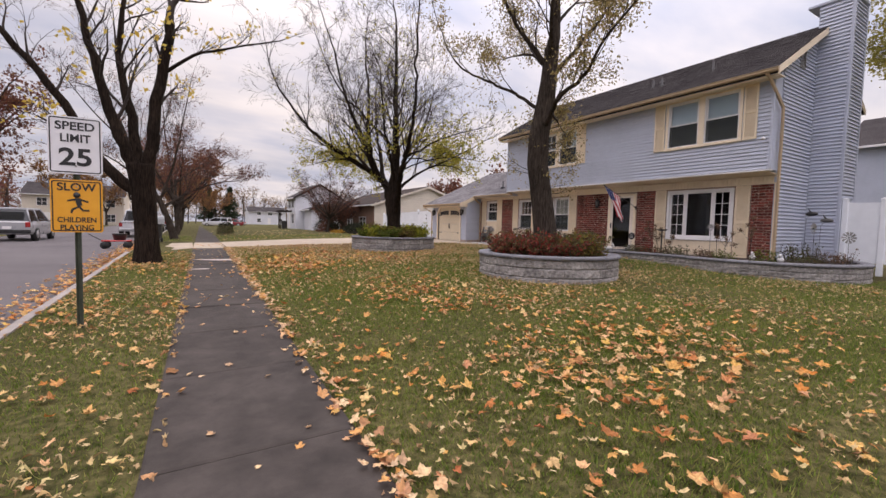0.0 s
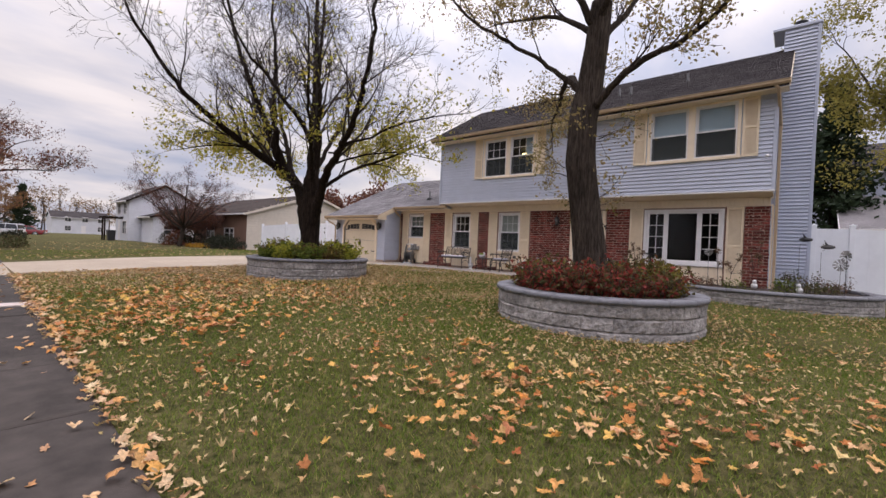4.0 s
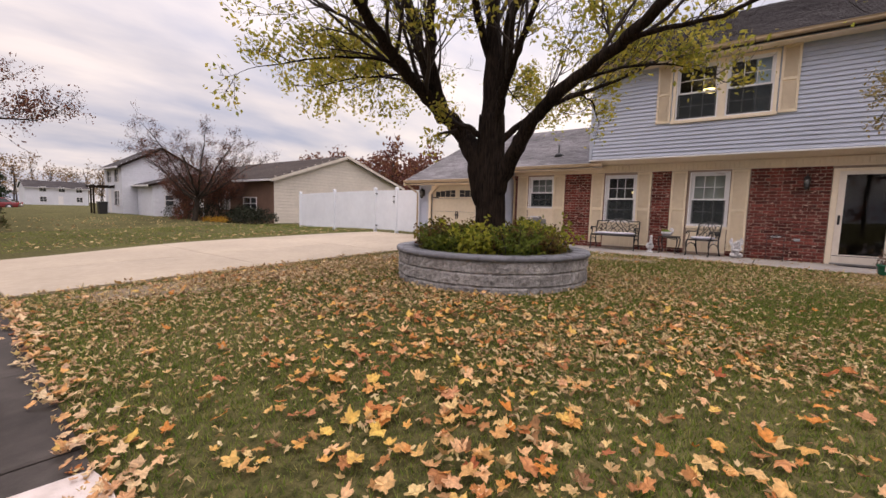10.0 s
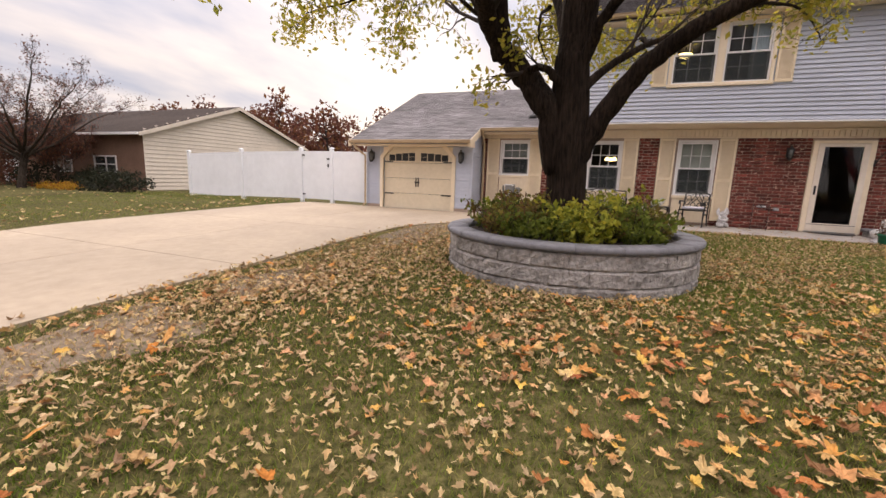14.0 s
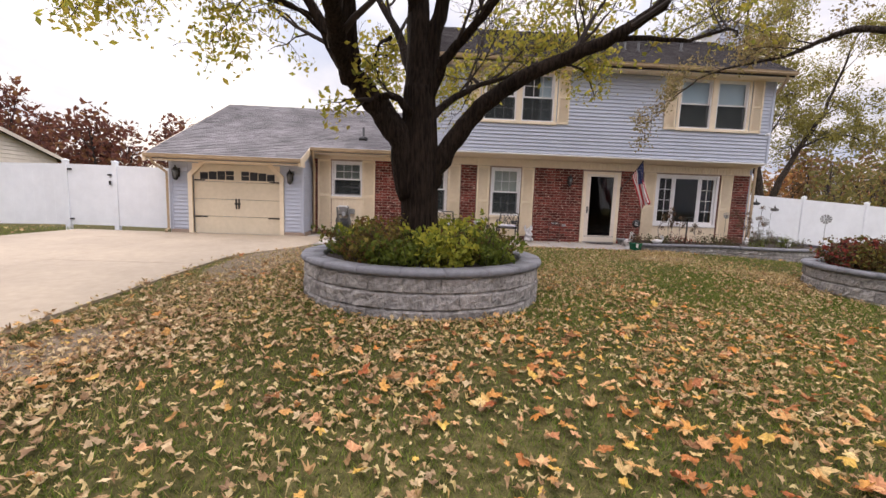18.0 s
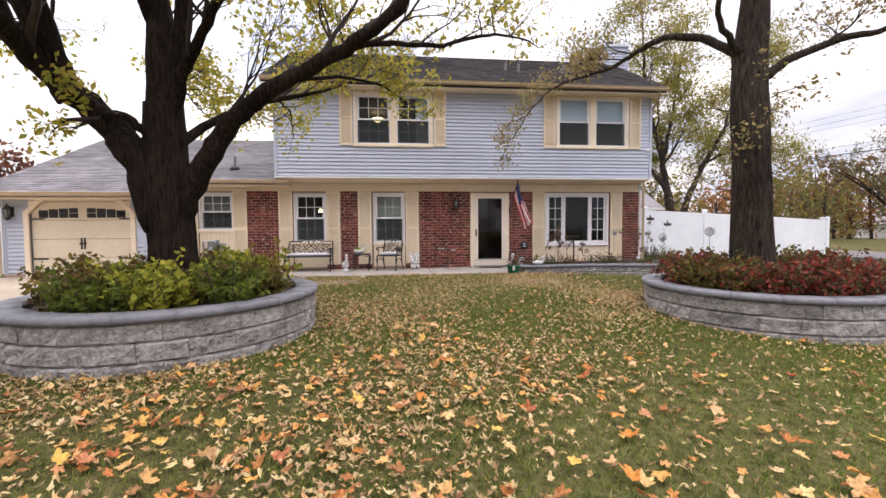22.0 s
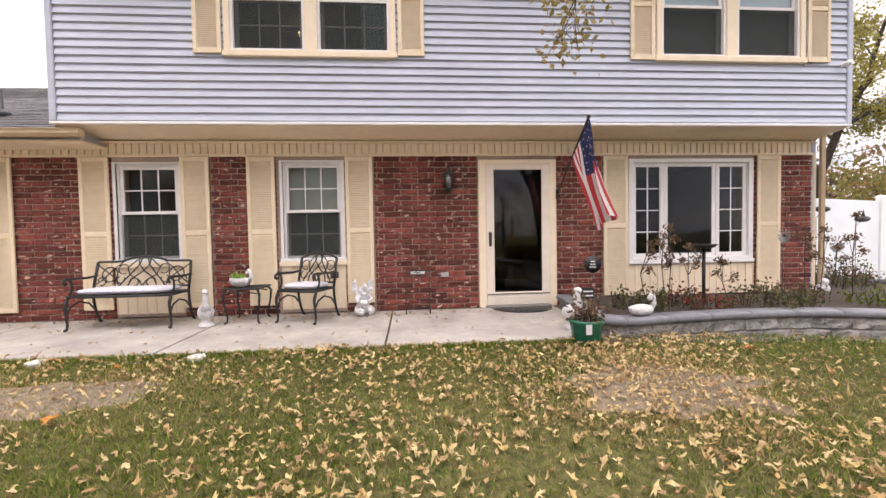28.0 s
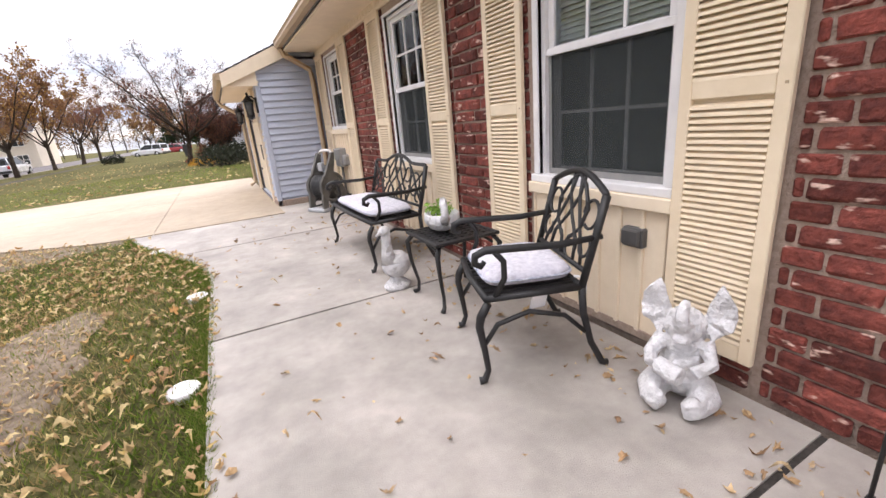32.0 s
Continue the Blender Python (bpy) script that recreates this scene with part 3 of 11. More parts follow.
def make_walks():
    # street, kerb
    ys = spaced(-120, 160, 4)
    strip("road", lambda y: -9.6, lambda y: KERB_X - 0.14, ys, 0.02, 0.3, M_ASPHALT, "grey asphalt residential street with leaves along its kerb", "road")
    kerb = thing("kerb", (0, 0, 0), "worn concrete kerb between street and verge", "kerb", kind="structure")
    for k, (a, b) in enumerate([(-30 + 3 * i, -27 + 3 * i) for i in range(16)] + [(24.2 + 3 * i, 27.2 + 3 * i) for i in range(24)]):
        if a >= 16.5 and b < 24:
            continue
        s = Shape()
        za, zb = ground_z(-1.5, a), ground_z(-1.5, b)
        for (y0, y1, z0, z1) in ((a + 0.005, b - 0.005, za, zb),):
            o = [(KERB_X - 0.135, -0.25), (KERB_X + 0.02, -0.25), (KERB_X + 0.02, 0.012), (KERB_X - 0.09, 0.012), (KERB_X - 0.125, -0.02)]
            n = len(o)
            v = [(x, y0, z + z0) for x, z in o] + [(x, y1, z + z1) for x, z in o]
            s.add(v, [(i, (i + 1) % n, n + (i + 1) % n, n + i) for i in range(n)] + [tuple(range(n))[::-1], tuple(range(n, 2 * n))])
        part("kerbstone", s, M_KERB, kerb)
    # pavement slabs, dark weathered, paler where the driveway crosses
    pave = thing("pavement", (0, 0, 0), "dark weathered concrete pavement of long slabs beside the lawn", "pavement", kind="structure")
    cuts = [-8.0 + 1.52 * i for i in range(20)]
    cuts = [c for c in cuts if c < 19.2] + [19.65, 21.2, 22.8, 24.3] + [25.85 + 1.55 * i for i in range(40)]
    for a, b in zip(cuts[:-1], cuts[1:]):
        s = Shape()
        y0, y1 = a + 0.006, b - 0.006
        lift = 0.012 + 0.006 * math.sin(a * 7.3)
        v = []
        for y in (y0, y1):
            for x in (walk_left(y), walk_left(y) + WALK_W):
                v += [(x, y, ground_z(0, y) + lift - 0.008), (x, y, ground_z(0, y) - 0.14)]
        mid = 0.02
        v2 = []
        for y in (y0 + mid, y1 - mid):
            for x in (walk_left(y) + mid, walk_left(y) + WALK_W - mid):
                v2.append((x, y, ground_z(0, y) + lift))
        s.add(v + v2, [(8, 9, 11, 10), (0, 2, 9, 8), (2, 6, 11, 9), (6, 4, 10, 11), (4, 0, 8, 10), (0, 1, 3, 2), (2, 3, 7, 6), (6, 7, 5, 4), (4, 5, 1, 0)])
        part("paving_slab", s, M_DRIVE if 19.5 < a < 24 else M_WALKWAY, pave, "pale slab where the driveway crosses" if 19.5 < a < 24 else "")
    # driveway slabs
    drive = thing("driveway", (0, 0, 0), "wide pale tan concrete driveway leading to the garage", "driveway", kind="structure")

    def near_edge(x):
        return 19.72 if x < 9.0 else 19.72 - 1.05 * ease((x - 9.0) / 2.4)

    def far_edge(x):
        return 24.35 + 1.35 * ease((x - 1.4) / 5.0)

    xs = [walk_left(21) + WALK_W + 0.02, 5.0, 8.4, 11.6, 13.38]
    for x0, x1 in zip(xs[:-1], xs[1:]):
        for half in (0, 1):
            s = Shape()
            v, f = [], []
            px = spaced(x0 + 0.006, x1 - 0.006, 0.4)
            for x in px:
                a, b = near_edge(x), far_edge(x)
                m = 22.3
                lo, hi = (a, m - 0.006) if half == 0 else (m + 0.006, b)
                for y in (lo, hi):
                    z = ground_z(x, min(y, 18.5)) + 0.022
                    v += [(x, y, z), (x, y, z - 0.15)]
            for j in range(len(px) - 1):
                p, q = j * 4, j * 4 + 4
                f += [(p, q, q + 2, p + 2), (p, p + 1, q + 1, q), (p + 2, q + 2, q + 3, p + 3)]
            f += [(0, 2, 3, 1), (len(v) - 4, len(v) - 3, len(v) - 1, len(v) - 2)]
            s.add(v, f)
            part("driveway_slab", s, M_DRIVE, drive)
    # apron between pavement and street
    s = Shape()
    v = []
    for x, z in ((walk_left(21) - 0.01, 0.02), (-1.75, -0.06), (-1.95, -0.13)):
        for y in ((19.6, 24.0) if x > -1 else (17.9, 24.3)):
            v += [(x, y, ground_z(-1, 19) + z), (x, y, ground_z(-1, 19) - 0.3)]
    s.add(v, [(0, 2, 6, 4), (4, 6, 10, 8), (0, 4, 5, 1), (4, 8, 9, 5), (2, 3, 7, 6), (6, 7, 11, 10), (8, 10, 11, 9), (0, 1, 3, 2)])
    part("apron", s, M_DRIVE, drive, "worn driveway apron down to the street")
    # front walk by the house
    walkway = thing("front_walk", (0, 0, 0), "pale concrete walk along the brick house front", "walkway", kind="structure")

    def walk_edge(y):
        return 12.33 - 1.0 * ease((y - 15.8) / 3.1)

    ys = [9.70, 12.21, 14.52, 17.1, 19.40]
    for y0, y1 in zip(ys[:-1], ys[1:]):
        s = Shape()
        v, f = [], []
        py = spaced(y0 + 0.013, y1 - 0.013, 0.25)
        for y in py:
            for x in (walk_edge(y), 14.36):
                v += [(x, y, 0.50 + (0.03 if x > 14 else 0.0) * 0), (x, y, 0.36)]
        for j in range(len(py) - 1):
            p, q = j * 4, j * 4 + 4
            f += [(p, p + 2, q + 2, q), (p, q, q + 1, p + 1), (p + 2, p + 3, q + 3, q + 2)]
        f += [(0, 1, 3, 2), (len(v) - 4, len(v) - 2, len(v) - 1, len(v) - 3)]
        s.add(v, f)
        part("walk_slab", s, M_CONCRETE, walkway)
    s = Shape()
    for y in ys[1:-1]:
        s.box(12.335, y - 0.013, 0.40, 14.36, y + 0.013, 0.490)
    part("joint", s, M_JOINT, walkway, "dark filled joints")


make_walks()


def worn_earth(cx, cy, rx, ry, seed, label):
    """A bare patch: thin irregular sheet on the lawn."""
    n, rings = 40, 5
    v, f = [(cx, cy, ground_z(cx, cy) + 0.004)], []
    for j in range(1, rings + 1):
        for i in range(n):
            a = 2 * math.pi * i / n
            r = (0.72 + 0.42 * noise.noise((math.cos(a) * 1.6 + seed, math.sin(a) * 1.6, seed)) + 0.16 * noise.noise((a * 3, seed, 0))) * j / rings
            x, y = cx + rx * r * math.cos(a), cy + ry * r * math.sin(a)
            v.append((x, y, ground_z(x, y) + (0.003 if j < rings else -0.02) + 0.008 * noise.noise((x * 2, y * 2, 1))))
    for i in range(n):
        k = (i + 1) % n
        f.append((0, 1 + i, 1 + k))
        for j in range(rings - 1):
            f.append((1 + j * n + i, 1 + (j + 1) * n + i, 1 + (j + 1) * n + k, 1 + j * n + k))
    setting("worn_earth", Shape().add(v, f, True), M_EARTH, label, "bare earth")


worn_earth(9.0, 19.05, 3.4, 0.95, 1.7, "bare trodden earth between the planter and driveway")
worn_earth(4.65, 19.0, 0.95, 0.55, 2.6, "bare earth patch among leaves beside the driveway")
worn_earth(2.9, 19.0, 1.3, 0.68, 3.4, "bare earth patch at the driveway's corner")
worn_earth(11.3, 14.9, 0.60, 1.25, 4.2, "thin straw-coloured worn patch in the lawn by the walk")
worn_earth(10.95, 10.0, 0.70, 1.1, 7.9, "thin straw-coloured worn patch in the lawn before the bed")

# ---- the house ----
FX, UX = 14.39, 13.86           # outer faces of the lower and the upper front wall
YS, YN, YU = 5.30, 19.45, 16.52  # south gable, garage side, north end of the upper floor
FLOOR, OVER, EAVE = 0.50, 3.20, 5.74
RIDGE_X, RIDGE_Z, SLOPE = 17.0, 7.90, 0.58
BACK_X = 2 * RIDGE_X - UX

house = thing("house", (FX, 10.9, FLOOR), "two-storey house of pale blue siding over red brick with cream shutters", "house")
HOUSE_AT = house.matrix_basis.inverted()


def hpart(name, shape, material, label="", parent=None):
    """A part of the house, given in world places."""
    if parent is None:
        shape.turned(HOUSE_AT)
        return part(name, shape, material, house, label)
    return part(name, shape.turned(HOUSE_AT), material, parent, label)


def pierced(shape, x0, x1, y0, y1, z0, z1, holes):
    """A wall from x0 to x1 thick with rectangular holes (y0, y1, z0, z1), as one closed piece."""
    ys = sorted({y0, y1, *[min(max(h, y0), y1) for q in holes for h in q[:2]]})
    zs = sorted({z0, z1, *[min(max(h, z0), z1) for q in holes for h in q[2:]]})
    n, m = len(ys), len(zs)

    def solid(j, k):
        if not (0 <= j < n - 1 and 0 <= k < m - 1):
            return False
        my, mz = (ys[j] + ys[j + 1]) / 2, (zs[k] + zs[k + 1]) / 2
        return not any(q[0] < my < q[1] and q[2] < mz < q[3] for q in holes)

    v = [(x, y, z) for x in (x0, x1) for y in ys for z in zs]
    f = []

    def at(side, j, k):
        return side * n * m + j * m + k

    for j in range(n - 1):
        for k in range(m - 1):
            if not solid(j, k):
                continue
            a = [at(0, j, k), at(0, j, k + 1), at(0, j + 1, k + 1), at(0, j + 1, k)]
            b = [at(1, j, k), at(1, j + 1, k), at(1, j + 1, k + 1), at(1, j, k + 1)]
            f += [tuple(a), tuple(b)]
            if not solid(j - 1, k):
                f.append((a[0], b[0], b[3], a[1]))
            if not solid(j + 1, k):
                f.append((a[2], b[2], b[1], a[3]))
            if not solid(j, k - 1):
                f.append((a[3], b[1], b[0], a[0]))
            if not solid(j, k + 1):
                f.append((a[1], b[3], b[2], a[2]))
    used = sorted({i for q in f for i in q})
    ix = {o: i for i, o in enumerate(used)}
    return shape.add([v[i] for i in used], [tuple(ix[i] for i in q) for q in f])


# openings: y0, y1, z0, z1
WIN = {"wing": (17.92, 18.80, 1.74, 2.76), "hall": (15.28, 16.14, 1.36, 2.74), "den": (12.94, 13.80, 1.33, 2.76),
       "front": (6.42, 8.42, 1.19, 2.76)}
DOOR = (9.66, 10.86, 0.50, 2.78)
UP_N = (12.15, 14.26, 4.15, 5.56)
UP_S = (6.12, 8.26, 4.17, 5.62)

LOW_HOLES = [*WIN.values(), DOOR]
wall = pierced(Shape(), FX + 0.10, FX + 0.30, YS, YN, 0.2, 3.15, LOW_HOLES)
hpart("wall", wall, M_MORTAR, "block wall behind the brick front")
hpart("mortar_bed", pierced(Shape(), FX + 0.017, FX + 0.10, YS + 0.03, YN, 0.44, 2.84, [(a, b, 0.5, d) for a, b, c, d in LOW_HOLES]), M_MORTAR, "mortar between the bricks")
upwall = pierced(Shape(), UX + 0.02, UX + 0.16, YS, YU, OVER, EAVE + 0.1, [UP_N, UP_S])
hpart("wall", upwall, M_SIDING, "upper front wall")
s = Shape()
s.box(FX + 0.30, YS + 0.02, 0.2, BACK_X - 0.2, YS + 0.2, 3.2)
s.box(UX + 0.16, YS + 0.02, 3.2, BACK_X - 0.2, YS + 0.2, EAVE)
s.prism([(UX + 0.16, EAVE), (BACK_X - 0.2, EAVE), (RIDGE_X, RIDGE_Z - 0.22)], YS + 0.02, YS + 0.2)
hpart("gable_wall", s, M_SIDING)
s = Shape()
s.box(UX + 0.16, YU - 0.2, 3.0, BACK_X - 0.2, YU, EAVE)
s.prism([(UX + 0.16, EAVE), (BACK_X - 0.2, EAVE), (RIDGE_X, RIDGE_Z - 0.22)], YU - 0.2, YU)
hpart("gable_wall", s, M_SIDING)
s = Shape().box(BACK_X - 0.2, YS + 0.02, 0.2, BACK_X, YU, EAVE)
hpart("back_wall", s, M_SIDING)
# rooms behind the windows; M_ROOM's dark colour stands in for their indoor shade
room = hpart("room_floor", Shape().box(FX + 0.3, YS + 0.2, 0.42, BACK_X - 0.2, 23.0, 0.52), M_ROOM, "rooms behind the windows, their dimness put into the colour")
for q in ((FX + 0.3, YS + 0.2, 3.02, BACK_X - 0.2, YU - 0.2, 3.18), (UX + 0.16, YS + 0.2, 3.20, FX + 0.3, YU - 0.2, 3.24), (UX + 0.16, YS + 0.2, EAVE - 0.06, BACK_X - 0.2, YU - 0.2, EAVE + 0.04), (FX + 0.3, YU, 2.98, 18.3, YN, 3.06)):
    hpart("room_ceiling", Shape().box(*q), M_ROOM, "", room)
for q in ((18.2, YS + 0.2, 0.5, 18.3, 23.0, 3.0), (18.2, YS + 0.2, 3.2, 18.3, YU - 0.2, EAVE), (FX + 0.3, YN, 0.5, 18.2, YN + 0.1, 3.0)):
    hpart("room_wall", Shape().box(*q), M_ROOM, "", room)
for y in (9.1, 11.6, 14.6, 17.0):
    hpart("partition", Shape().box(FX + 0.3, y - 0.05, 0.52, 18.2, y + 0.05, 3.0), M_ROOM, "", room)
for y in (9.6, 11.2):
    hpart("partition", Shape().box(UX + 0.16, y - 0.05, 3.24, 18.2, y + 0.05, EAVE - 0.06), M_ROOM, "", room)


def boards(name, wall_of, y0, y1, z0, z1, holes, step, place, parent, lap=1.0):
    """Lapped boards on a wall; wall_of names the direction; each board a part. place(u, w, z) puts along, outwards, up."""
    n = int(round((z1 - z0) / step))
    h = (z1 - z0) / n
    for i in range(n):
        a, b = z0 + i * h, z0 + (i + 1) * h
        cut = [(y0, y1)]
        for q in holes:
            if q[2] < b - 0.01 and q[3] > a + 0.01:
                nxt = []
                for c, d in cut:
                    if q[1] <= c or q[0] >= d:
                        nxt.append((c, d))
                    else:
                        if q[0] > c:
                            nxt.append((c, q[0]))
                        if q[1] < d:
                            nxt.append((q[1], d))
                cut = nxt
        for c, d in cut:
            if callable(wall_of):
                c, d = max(c, wall_of(a + h / 2)[0]), min(d, wall_of(a + h / 2)[1])
            if d - c < 0.03:
                continue
            s = Shape()
            prof = [(0.0, b), (0.003, b - 0.002), (0.025, a + 0.021), (0.025, a + 0.015), (0.003, a + 0.0135), (0.003, a), (0.0, a)]
            v = [place(c, w * lap, z) for w, z in prof] + [place(d, w * lap, z) for w, z in prof]
            m = len(prof)
            s.add(v, [(j, (j + 1) % m, m + (j + 1) % m, m + j) for j in range(m)] + [tuple(range(m))[::-1], tuple(range(m, 2 * m))])
            part(name, s.turned(HOUSE_AT), M_SIDING, parent)


for y in (YS - 0.03, YU - 0.05):
    hpart("corner_post", Shape().box(UX - 0.018, y, OVER + 0.006, UX + 0.08, y + 0.085, EAVE, 0.01), M_SIDING)
s = Shape()
s.box(UX - 0.02, YS - 0.03, OVER - 0.035, UX + 0.16, YU + 0.035, OVER + 0.004, 0.006)
corner_trim = hpart("starter_strip", s, M_WHITE, "pale starter strip under the siding")
UP_TRIM_N, UP_TRIM_S = (12.07, 14.34, 4.07, 5.64), (6.04, 8.34, 4.09, 5.70)
boards("siding_board", None, YS + 0.055, YU - 0.055, OVER + 0.004, EAVE, [UP_TRIM_N, UP_TRIM_S], 0.106, lambda u, w, z: (UX + 0.02 - w, u, z), corner_trim, 1.0)


def gable_span(z):
    if z < OVER:
        return FX + 0.02, BACK_X
    if z < EAVE + 0.1:
        return UX + 0.08, BACK_X
    d = (RIDGE_Z - 0.15 - z) / SLOPE
    return RIDGE_X - d, RIDGE_X + d


gable_board = hpart("gable_board", Shape().box(FX - 0.0, YS - 0.025, 0.45, FX + 0.06, YS + 0.06, OVER, 0.01), M_SIDING, "corner post of the gable")
CHIM = (16.64, 17.76, 4.50)
boards("siding_board", gable_span, FX + 0.05, BACK_X, 0.46, RIDGE_Z - 0.2, [(CHIM[0], CHIM[1], 0, 9), (15.42, 15.80, 6.32, 6.98)], 0.106, lambda u, w, z: (u, YS + 0.02 - w, z), gable_board, 1.6)
# gable vent
s = Shape().box(15.42, YS - 0.02, 6.32, 15.80, YS + 0.03, 6.36).box(15.42, YS - 0.02, 6.94, 15.80, YS + 0.03, 6.98).box(15.42, YS - 0.02, 6.36, 15.45, YS + 0.03, 6.94).box(15.77, YS - 0.02, 6.36, 15.80, YS + 0.03, 6.94)
vent = hpart("gable_vent", s, M_GREY, "grey louvred gable vent")
for i in range(8):
    z = 6.38 + i * 0.07
    part("slat", Shape().add([(15.45, YS + 0.02, z + 0.06), (15.77, YS + 0.02, z + 0.06), (15.77, YS - 0.012, z), (15.45, YS - 0.012, z), (15.45, YS + 0.028, z + 0.06), (15.77, YS + 0.028, z + 0.06), (15.77, YS - 0.004, z), (15.45, YS - 0.004, z)], [(0, 1, 2, 3), (4, 7, 6, 5), (2, 1, 5, 6), (0, 3, 7, 4), (3, 2, 6, 7), (0, 4, 5, 1)]).turned(HOUSE_AT), M_GREY, vent)
# chimney chase
chim = hpart("chimney", Shape().box(CHIM[0] + 0.02, CHIM[2] + 0.02, 0.2, CHIM[1] - 0.02, YS + 0.02, 8.42), M_SIDING, "tall siding-clad chimney with a metal flue cap")
boards("siding_board", None, CHIM[2] + 0.03, YS, 0.4, 8.36, [], 0.106, lambda u, w, z: (CHIM[0] + 0.02 - w, u, z), chim, 1.6)
boards("siding_board", None, CHIM[0] + 0.03, CHIM[1] - 0.03, 0.4, 8.36, [], 0.106, lambda u, w, z: (u, CHIM[2] + 0.02 - w, z), chim, 1.6)
for x, y in ((CHIM[0] - 0.01, CHIM[2] - 0.01), (CHIM[1] - 0.06, CHIM[2] - 0.01)):
    hpart("corner_post", Shape().box(x - 0.012, y - 0.012, 0.4, x + 0.07, y + 0.07, 8.38, 0.008), M_SIDING, "", chim)
hpart("cap", Shape().box(CHIM[0] - 0.05, CHIM[2] - 0.05, 8.38, CHIM[1] + 0.03, YS + 0.3, 8.48, 0.02), M_SIDING, "", chim)
s = Shape().lathe([(0.10, 8.46), (0.10, 8.66), (0.12, 8.67), (0.12, 8.70)], (17.2, 4.95, 0), 14).lathe([(0.17, 8.74), (0.17, 8.77), (0.02, 8.84)], (17.2, 4.95, 0), 14)
for a in range(4):
    s.box(17.2 + 0.1 * math.cos(a * 1.57) - 0.01, 4.95 + 0.1 * math.sin(a * 1.57) - 0.01, 8.68, 17.2 + 0.1 * math.cos(a * 1.57) + 0.01, 4.95 + 0.1 * math.sin(a * 1.57) + 0.01, 8.76)
hpart("flue_cap", s, M_BLACK, "", chim)


def roof_slope(name, x_low, z_low, x_top, z_top, y0, y1, step, material, parent, lift=0.03):
    """Shingle courses on a slope: one mesh of lapped tabs, uneven."""
    d = Vector((x_top - x_low, 0, z_top - z_low))
    run = d.length
    d.normalize()
    up = Vector((-d.z, 0, d.x)) * (1 if d.x * 1 > 0 else -1)
    n = int(run / step)
    rng = random.Random(int(run * 100))
    s = Shape()
    for i in range(n + 1):
        y = y0 - rng.random() * 0.3
        while y < y1:
            w = rng.uniform(0.22, 0.42)
            a, b = max(y, y0), min(y + w - 0.006, y1)
            y += w
            if b - a < 0.02:
                continue
            t = rng.uniform(0.006, 0.012)
            lo, hi = i * step - rng.uniform(0, 0.012), min((i + 1) * step + 0.02, run)
            p, q = Vector((x_low, 0, z_low)) + d * lo, Vector((x_low, 0, z_low)) + d * hi
            p1, q1 = p + up * (lift + 0.008 + t), q + up * (lift + 0.002)
            p0 = p + up * lift
            s.add([(p1.x, a, p1.z), (p1.x, b, p1.z), (q1.x, b, q1.z), (q1.x, a, q1.z), (p0.x, a, p0.z), (p0.x, b, p0.z)], [(0, 1, 2, 3), (4, 5, 1, 0)])
    return hpart(name, s, material, "", parent)


# main roof
EX, EZ = 13.46, 5.85
s = Shape()
s.prism([(EX, EZ - 0.02), (RIDGE_X, RIDGE_Z - 0.02), (2 * RIDGE_X - EX, EZ - 0.02), (2 * RIDGE_X - EX, EZ - 0.16), (RIDGE_X, RIDGE_Z - 0.16), (EX, EZ - 0.16)], YS - 0.22, YU + 0.22)
roof = hpart("roof", s, M_SHINGLE_DARK, "low-pitched dark shingle roof")
roof_slope("shingles", EX - 0.03, EZ - 0.025, RIDGE_X, RIDGE_Z, YS - 0.23, YU + 0.23, 0.14, M_SHINGLE_DARK, roof)["kind"] = "stuff"
s = Shape().box(EX + 0.02, YS - 0.22, EZ - 0.19, UX + 0.02, YU + 0.22, EZ - 0.163)
hpart("soffit", s, M_TRIM, "", roof)
for side in (YS - 0.245, YU + 0.215):
    s = Shape().prism([(EX - 0.02, EZ - 0.19), (EX - 0.02, EZ + 0.0), (RIDGE_X, RIDGE_Z + 0.005), (2 * RIDGE_X - EX, EZ), (2 * RIDGE_X - EX, EZ - 0.19), (RIDGE_X, RIDGE_Z - 0.19)], side, side + 0.03)
    hpart("bargeboard", s, M_TRIM, "", roof)


def gutter(name, x, z, y0, y1, parent=None):
    """A K-shaped gutter along y with its open top."""
    o = [(x + 0.11, z), (x + 0.11, z - 0.10), (x + 0.02, z - 0.10), (x - 0.005, z - 0.06), (x - 0.005, z - 0.03), (x - 0.02, z), (x - 0.008, z + 0.004), (x + 0.004, z - 0.03), (x + 0.004, z - 0.058), (x + 0.025, z - 0.092), (x + 0.102, z - 0.092), (x + 0.102, z)]
    made = hpart(name, Shape().prism(o, y0, y1), M_GUTTER, "tan metal gutter", parent)
    for y in (y0 - 0.004, y1):
        hpart("end_cap", Shape().prism(o[:6], y, y + 0.004), M_GUTTER, "", made)
    return made


gutter("gutter", EX - 0.09, EZ - 0.01, YS - 0.24, YU + 0.24)
for x, y in ((15.2, 7.6), (14.9, 9.2), (15.0, 9.6)):
    z = EZ + (x - EX) * SLOPE
    s = Shape().lathe([(0.09, z - 0.06), (0.05, z + 0.05), (0.035, z + 0.06), (0.035, z + 0.28)], (x, y, 0), 10)
    hpart("vent_pipe", s, M_BLACK, "dark roof vent pipe", roof)

